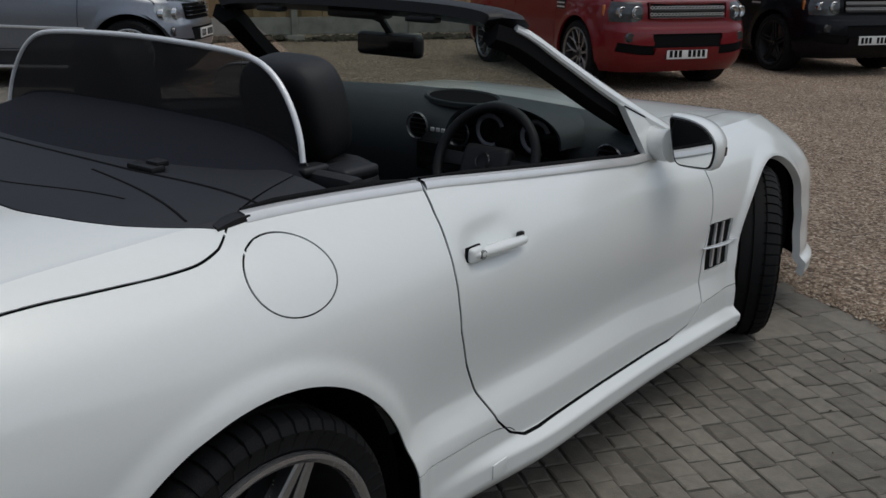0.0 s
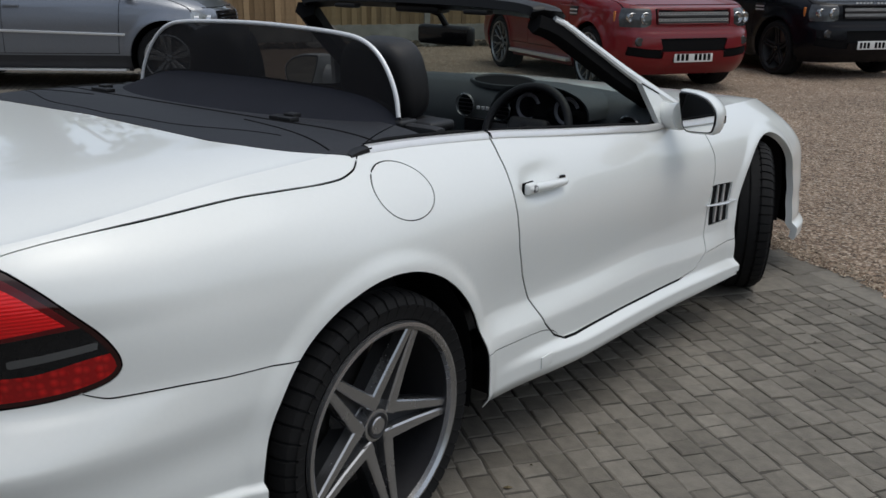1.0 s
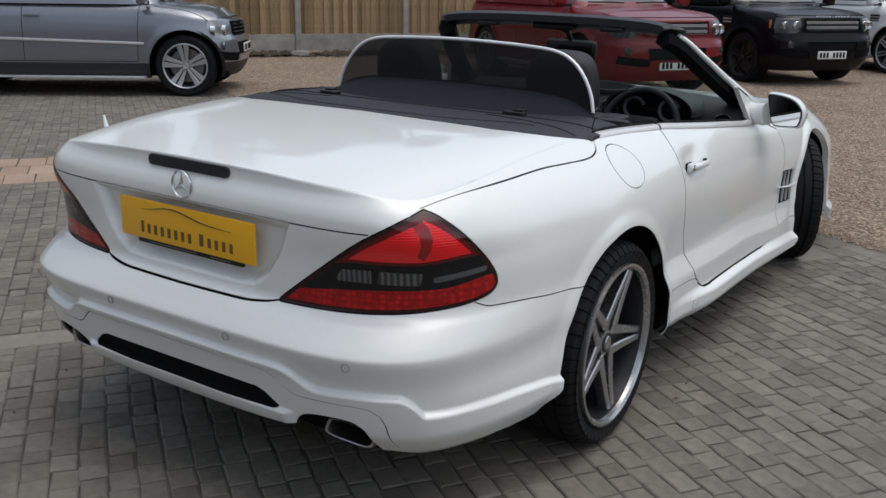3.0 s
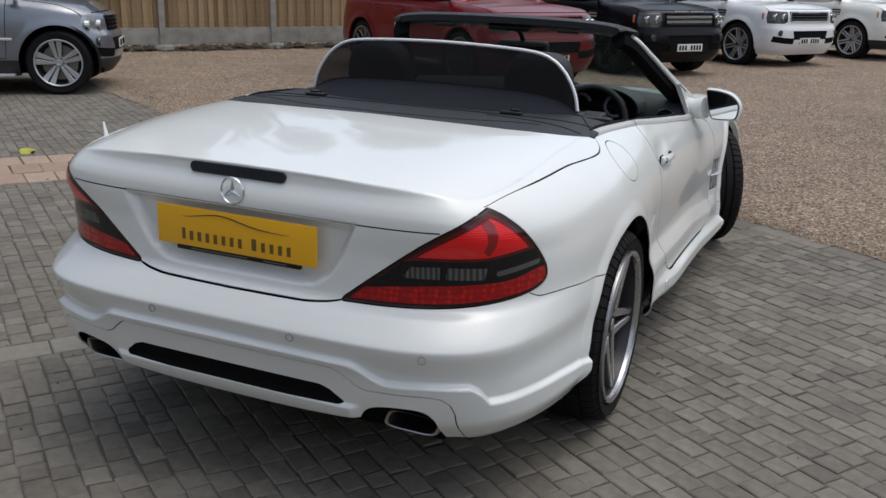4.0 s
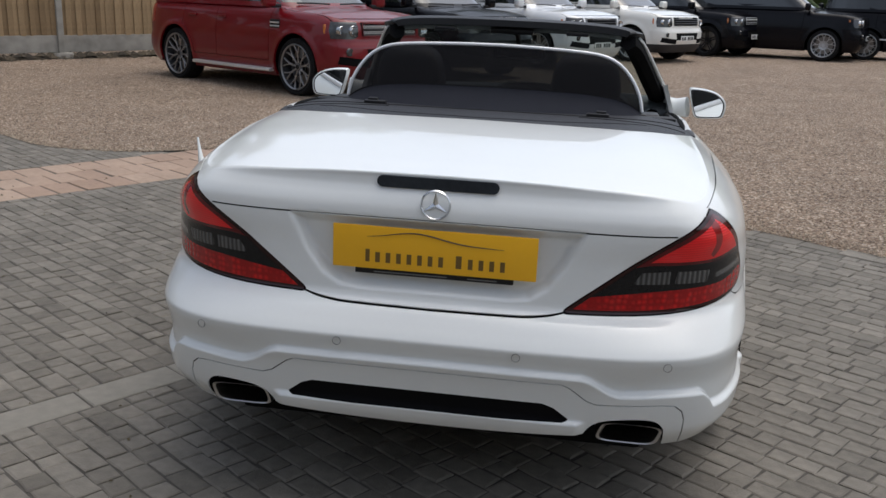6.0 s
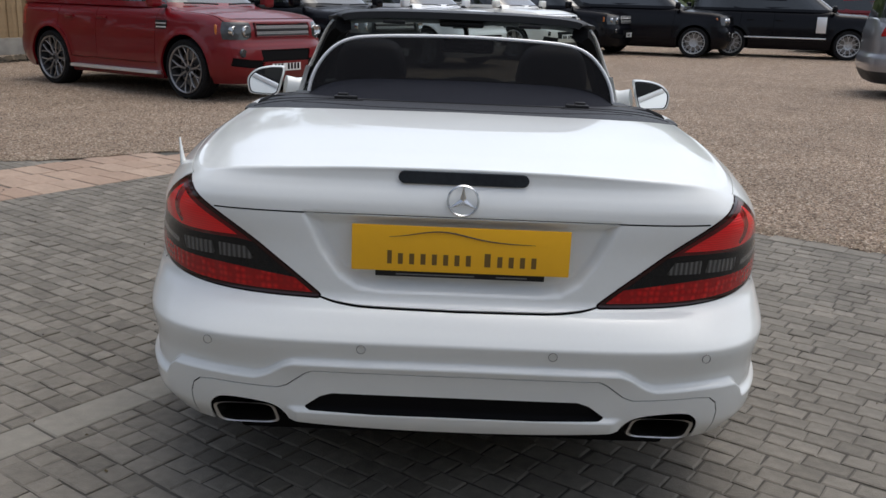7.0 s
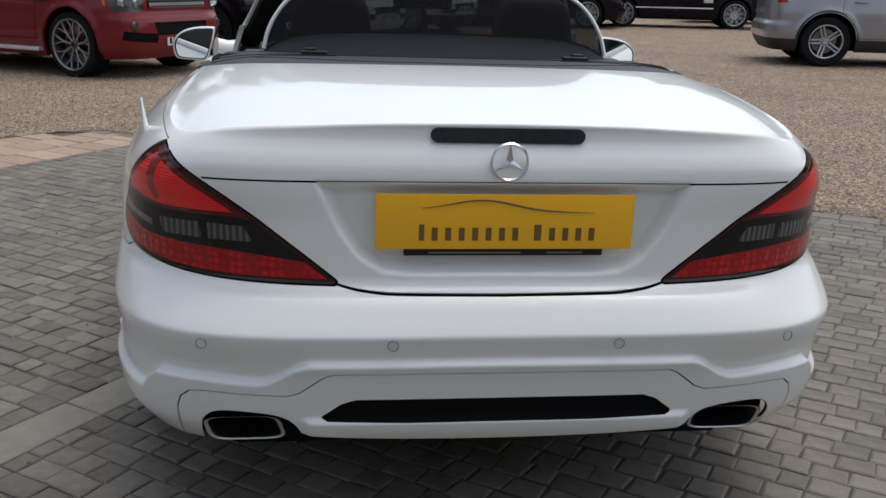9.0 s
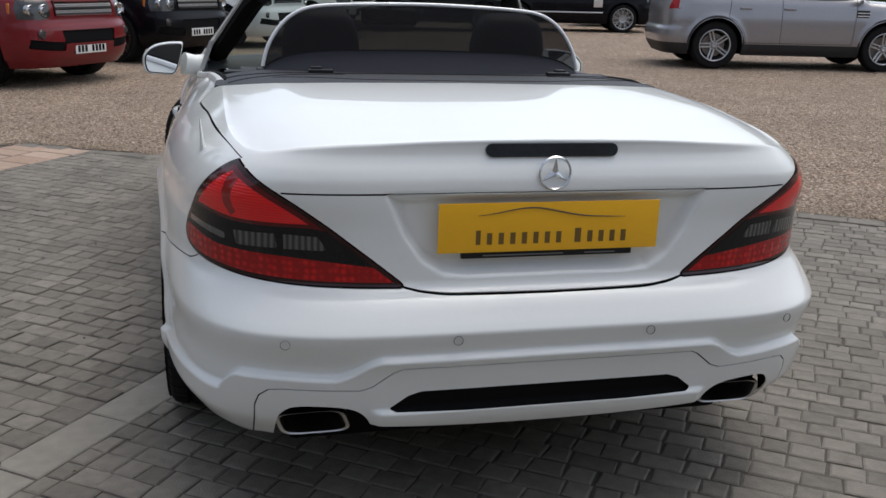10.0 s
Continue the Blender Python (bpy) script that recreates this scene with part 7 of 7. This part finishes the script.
        return np.maximum(np.maximum(z_ok, pil), np.where(side, -1, ends))

    cab.cut(f_glass)
    cc = cab.centres()
    gl = f_glass(cc) < 0
    for nm, mask, mat, text in (("roof", ~gl, paint, "painted roof and pillars"), ("glazing", gl, TINT, "dark car glass")):
        f = cab.f[mask]
        used, index = np.unique(f, return_inverse=True)
        Skin(cab.p[used], cab.n[used], index.reshape(f.shape)).place(nm, mat, car, text, 0.01)
    for s in (1, -1):
        mir = box(0.20, 0.12, 0.17, (s * (k.half + 0.06), cowl - 0.02, k.belt + 0.06), 0.05, segments=3)
        mir = part("door_mirror", mir, paint if not arch_dark else BLACK, car, "door mirror")
        part("mirror_foot", box(0.16, 0.05, 0.05, (s * (k.half - 0.04), cowl, k.belt - 0.01), 0.015), BLACK, mir)
        part("wiper", tube([(s * 0.1, cowl + 0.16, k.belt + 0.02), (s * 0.35, cowl + 0.13, k.belt + 0.03), (s * 0.62, cowl + 0.10, k.belt + 0.03)], 0.012, 6), BLACK, car, "black wiper")
        if vents:
            v = part("wing_vent", box(0.02, 0.20, 0.12, (s * (k.half - 0.022), cowl + 0.0, 0.90), 0.008), BLACK, car, "black wing vent with silver fins")
            for j in range(2):
                part("vent_fin", box(0.026, 0.19, 0.018, (s * (k.half - 0.020), cowl, 0.875 + 0.045 * j), 0.004), vent_mat or SATIN, v)
        if side_bar is not None:
            part("door_strip", box(0.022, cowl - 0.45, 0.030, (s * (k.half + 0.004), (cowl + 0.35) / 2, side_bar), 0.008, turn=Matrix.Rotation(radians(-1.6), 4, "X")), SATIN, car, "bright strip along the doors")
        if boards is not None:
            part("running_board", box(0.12, k.base - 0.95, board_high, (s * (k.half - 0.01), k.base / 2, board_z), board_high * 0.4), boards, car, "bright running board")
        if arch_dark:
            for yc in (0.0, k.base):
                arc = [(s * (k.half + 0.004), yc + 0.445 * math.cos(a), 0.375 + 0.445 * math.sin(a)) for a in [math.pi * j / 24 for j in range(25)]]
                part("arch_trim", tube(arc, 0.022, 6), CLADDING, car, "dark arch trim")
        for yc, st in ((0.0, 0.0), (k.base, steer)):
            wheel_at(car, (s * (k.half - 0.145), yc, 0.372 - (0.375 - 0.372)), KITS[kit], flip=s < 0, steer=st, spin=37 * s + 20 * yc)
            liner = bmesh.new()
            rows = []
            for j in range(17):
                a = math.pi * 1.2 * j / 16 - 0.1 * math.pi
                rows.append([liner.verts.new((s * (k.half - q), yc + 0.45 * math.cos(a), 0.375 + 0.45 * math.sin(a))) for q in (0.50, 0.03)])
            for a, b in zip(rows, rows[1:]):
                liner.faces.new((a[0], a[1], b[1], b[0]))
            liner.faces.new([r[0] for r in rows])
            part("arch_liner", liner, GAP, car)
    part("underbody", box(1.2, k.base + 2 * k.front - 0.32, 0.16, (0, k.base / 2, 0.30), 0.03), GAP, car, "black underbody")
    return car


def park(front_right, way, shape):
    """The pose of a car whose front right tyre stands there, heading that way."""
    h = Vector((*way, 0)).normalized()
    left = Vector((-h.y, h.x, 0))
    axle = Vector((*front_right, 0)) + left * (shape.half - 0.06) - h * shape.base
    return Matrix.Translation(axle) @ Matrix.Rotation(math.atan2(h.y, h.x) - math.pi / 2, 4, "Z")


SPORT = Estate()
LARGE = Estate(base=2.88, front=0.86, rear=1.16, half=0.95, nose=1.05, bonnet=1.14, belt=1.20, roof=1.85, square=6.5, slope=0.03, boxy=0.05, bulge=0.012)
SOFT = Estate(base=2.915, front=0.62, rear=0.95, half=0.93, nose=0.93, bonnet=1.10, belt=1.12, roof=1.75, square=2.8, slope=0.16, boxy=0.10, bulge=0.02)
COMPACT = Estate(base=2.72, front=0.86, rear=0.88, half=0.93, nose=0.98, bonnet=1.10, belt=1.16, roof=1.74, square=5.0, slope=0.06, boxy=0.06, bulge=0.025)
ROW = (0.802, -0.597)

estate("suv_car", "deep red four-wheel-drive car with silver mesh grille, on gravel", RED_PAINT, SPORT, "dark_ten", park((-3.26, 8.72), (0.834, -0.552), SPORT), grille="mesh", boards=SATIN, plate_z=0.42)
estate("suv_car", "black four-wheel-drive car with black wheels and mesh grille", BLACK_PAINT, SPORT, "black_twin", park((-2.0, 11.8), ROW, SPORT), grille="mesh", letters=True, plate_z=0.45)
estate("suv_car", "white four-wheel-drive car with black grille and silver wheels", WHITE_PAINT, SPORT, "silver_twin", park((-0.39, 14.9), ROW, SPORT), grille="frame", plate_z=0.46)
estate("suv_car", "ivory white four-wheel-drive car with black lower bumper", CREAM_PAINT, SPORT, "silver_twin", park((1.5, 17.9), ROW, SPORT), grille="slats", lower=CLADDING, plate_z=0.52)
estate("suv_car", "black four-wheel-drive car with silver grille frame", BLACK_PAINT, SPORT, "black_twin", park((3.5, 20.9), ROW, SPORT), grille="silver", plate_z=0.50)
estate("suv_car", "large black four-wheel-drive car with silver wheels, side on", BLACK_PAINT, LARGE, "silver_ten", park((6.2, 20.6), (0.93, -0.37), LARGE), grille="slats", plate_z=0.55, vents=False)
long_black = estate("suv_car", "large black four-wheel-drive car with broad silver wing vents", BLACK_PAINT, LARGE, "silver_ten", park((10.25, 21.0), (0.97, -0.24), LARGE), grille="slats", plate_z=0.55, vents=False)
for s in (1, -1):
    part("side_vent", box(0.02, 0.24, 0.40, (s * (LARGE.half + 0.002), 2.18, 0.86), 0.01), SATIN, long_black, "broad silver side vent")
    part("sill_strip", box(0.03, 2.0, 0.035, (s * (LARGE.half + 0.0), 1.32, 0.52), 0.01), SATIN, long_black, "silver strip along the door")
estate("suv_car", "dark red four-wheel-drive car at the end of the row", RED_PAINT, LARGE, "silver_ten", park((14.2, 23.5), (0.97, -0.24), LARGE), grille="slats", plate_z=0.55)
estate("suv_car", "blue-grey metallic estate car with bright door strips, on paving", GREY_PAINT, SOFT, "silver_wide", park((-6.97, 5.33), (0.81, 0.585), SOFT), grille="slats", lamps="slant", side_bar=0.665, boards=SATIN, board_z=0.235, board_high=0.022, lower=CLADDING, plate_z=0.56, vents=False)
h = Vector((0.965, -0.26, 0)).normalized()
estate("suv_car", "silver four-wheel-drive car with dark arch trims, seen from behind", SILVER_PAINT, COMPACT, "silver_five", Matrix.Translation(Vector((7.2, 10.85, 0)) + Vector((-h.y, h.x, 0)) * (COMPACT.half - 0.06)) @ Matrix.Rotation(math.atan2(h.y, h.x) - math.pi / 2, 4, "Z"), grille="slats", lower=CLADDING, arch_dark=True, vents=True, side_bar=None)

# ---- trees beyond the fence ----
LEAF = material("green_leaves", (0.05, 0.085, 0.025), 0.6, spread=0.3, scale=3, tone=(0.085, 0.12, 0.04))
BARK = material("brown_bark", (0.10, 0.075, 0.055), 0.9, spread=0.3, scale=12, bump=0.6, bump_scale=40)


def tree(at, height, spread, seed):
    r = random.Random(seed)
    t = thing("tree", "leafy broad tree behind the timber fence", "tree", Matrix.Translation(at), group="trees behind the fence")
    trunk = [tube([(0, 0, -0.05), (0.1, 0, height * 0.3), (0.0, 0.1, height * 0.75)], [0.28, 0.2, 0.06], 9)]
    clumps = []
    for k in range(16):
        a, z = r.uniform(0, 6.28), r.uniform(0.38, 0.95)
        d = spread * (1.05 - abs(z - 0.55)) * r.uniform(0.25, 0.85)
        c = Vector((d * math.cos(a), d * math.sin(a), height * z))
        clumps.append((c, spread * r.uniform(0.22, 0.42)))
        trunk.append(tube([(0.05, 0.03, height * max(z - 0.25, 0.2)), tuple(c * 0.6 + Vector((0, 0, height * (z - 0.1) * 0.4))), tuple(c)], [0.09, 0.05, 0.015], 5))
    part("trunk", join(*trunk), BARK, t)
    verts, faces = [], []
    for c, size in clumps:
        for _ in range(260):
            v = Vector((r.gauss(0, 1), r.gauss(0, 1), r.gauss(0, 0.8)))
            v = c + v.normalized() * size * r.uniform(0.4, 1.1)
            q = Euler((r.uniform(0, 6), r.uniform(0, 6), r.uniform(0, 6))).to_matrix()
            s = r.uniform(0.10, 0.2)
            base = len(verts)
            verts += [tuple(v + q @ Vector(p) * s) for p in ((-0.5, 0, 0), (0, -1, 0.1), (0.5, 0, 0), (0, 1, 0.1))]
            faces.append((base, base + 1, base + 2, base + 3))
    crown = link("crown", mesh_of("crown", verts, faces, LEAF), t)
    return t


rt = random.Random(4)
for k in range(9):
    along, off = -9 + 4.2 * k + rt.uniform(-0.8, 0.8), 3.5 + rt.uniform(0, 2.5)
    p = F0 + FD * along - FN * off
    tree((p[0], p[1], 0), rt.uniform(6.5, 9.5), rt.uniform(2.2, 3.2), 20 + k)

# a far tree belt, added unseen round the yard to darken horizon reflections
belt, faces = [], []
rb = random.Random(8)
count = 260
for k in range(count):
    a = 2 * math.pi * k / count
    high = 5.6 + 2.4 * math.sin(a) + 1.2 * math.sin(5 * a + 1) + 0.8 * math.sin(13 * a) + rb.uniform(-0.9, 0.9)
    for j in range(7):
        r = 48 + rb.uniform(-1.3, 1.3) - 2.0 * math.sin(math.pi * j / 6)
        belt.append((r * math.cos(a), 4 + r * math.sin(a), high * j / 6 - 0.1 + rb.uniform(-0.3, 0.3) * (j > 0)))
for k in range(count):
    for j in range(6):
        p, q = k * 7 + j, ((k + 1) % count) * 7 + j
        faces.append((p, q, q + 1, p + 1))
tagged(link("backdrop", mesh_of("backdrop", belt, faces, LEAF)), "distant dark green tree belt, added unseen to darken horizon reflections", "trees", kind="structure")
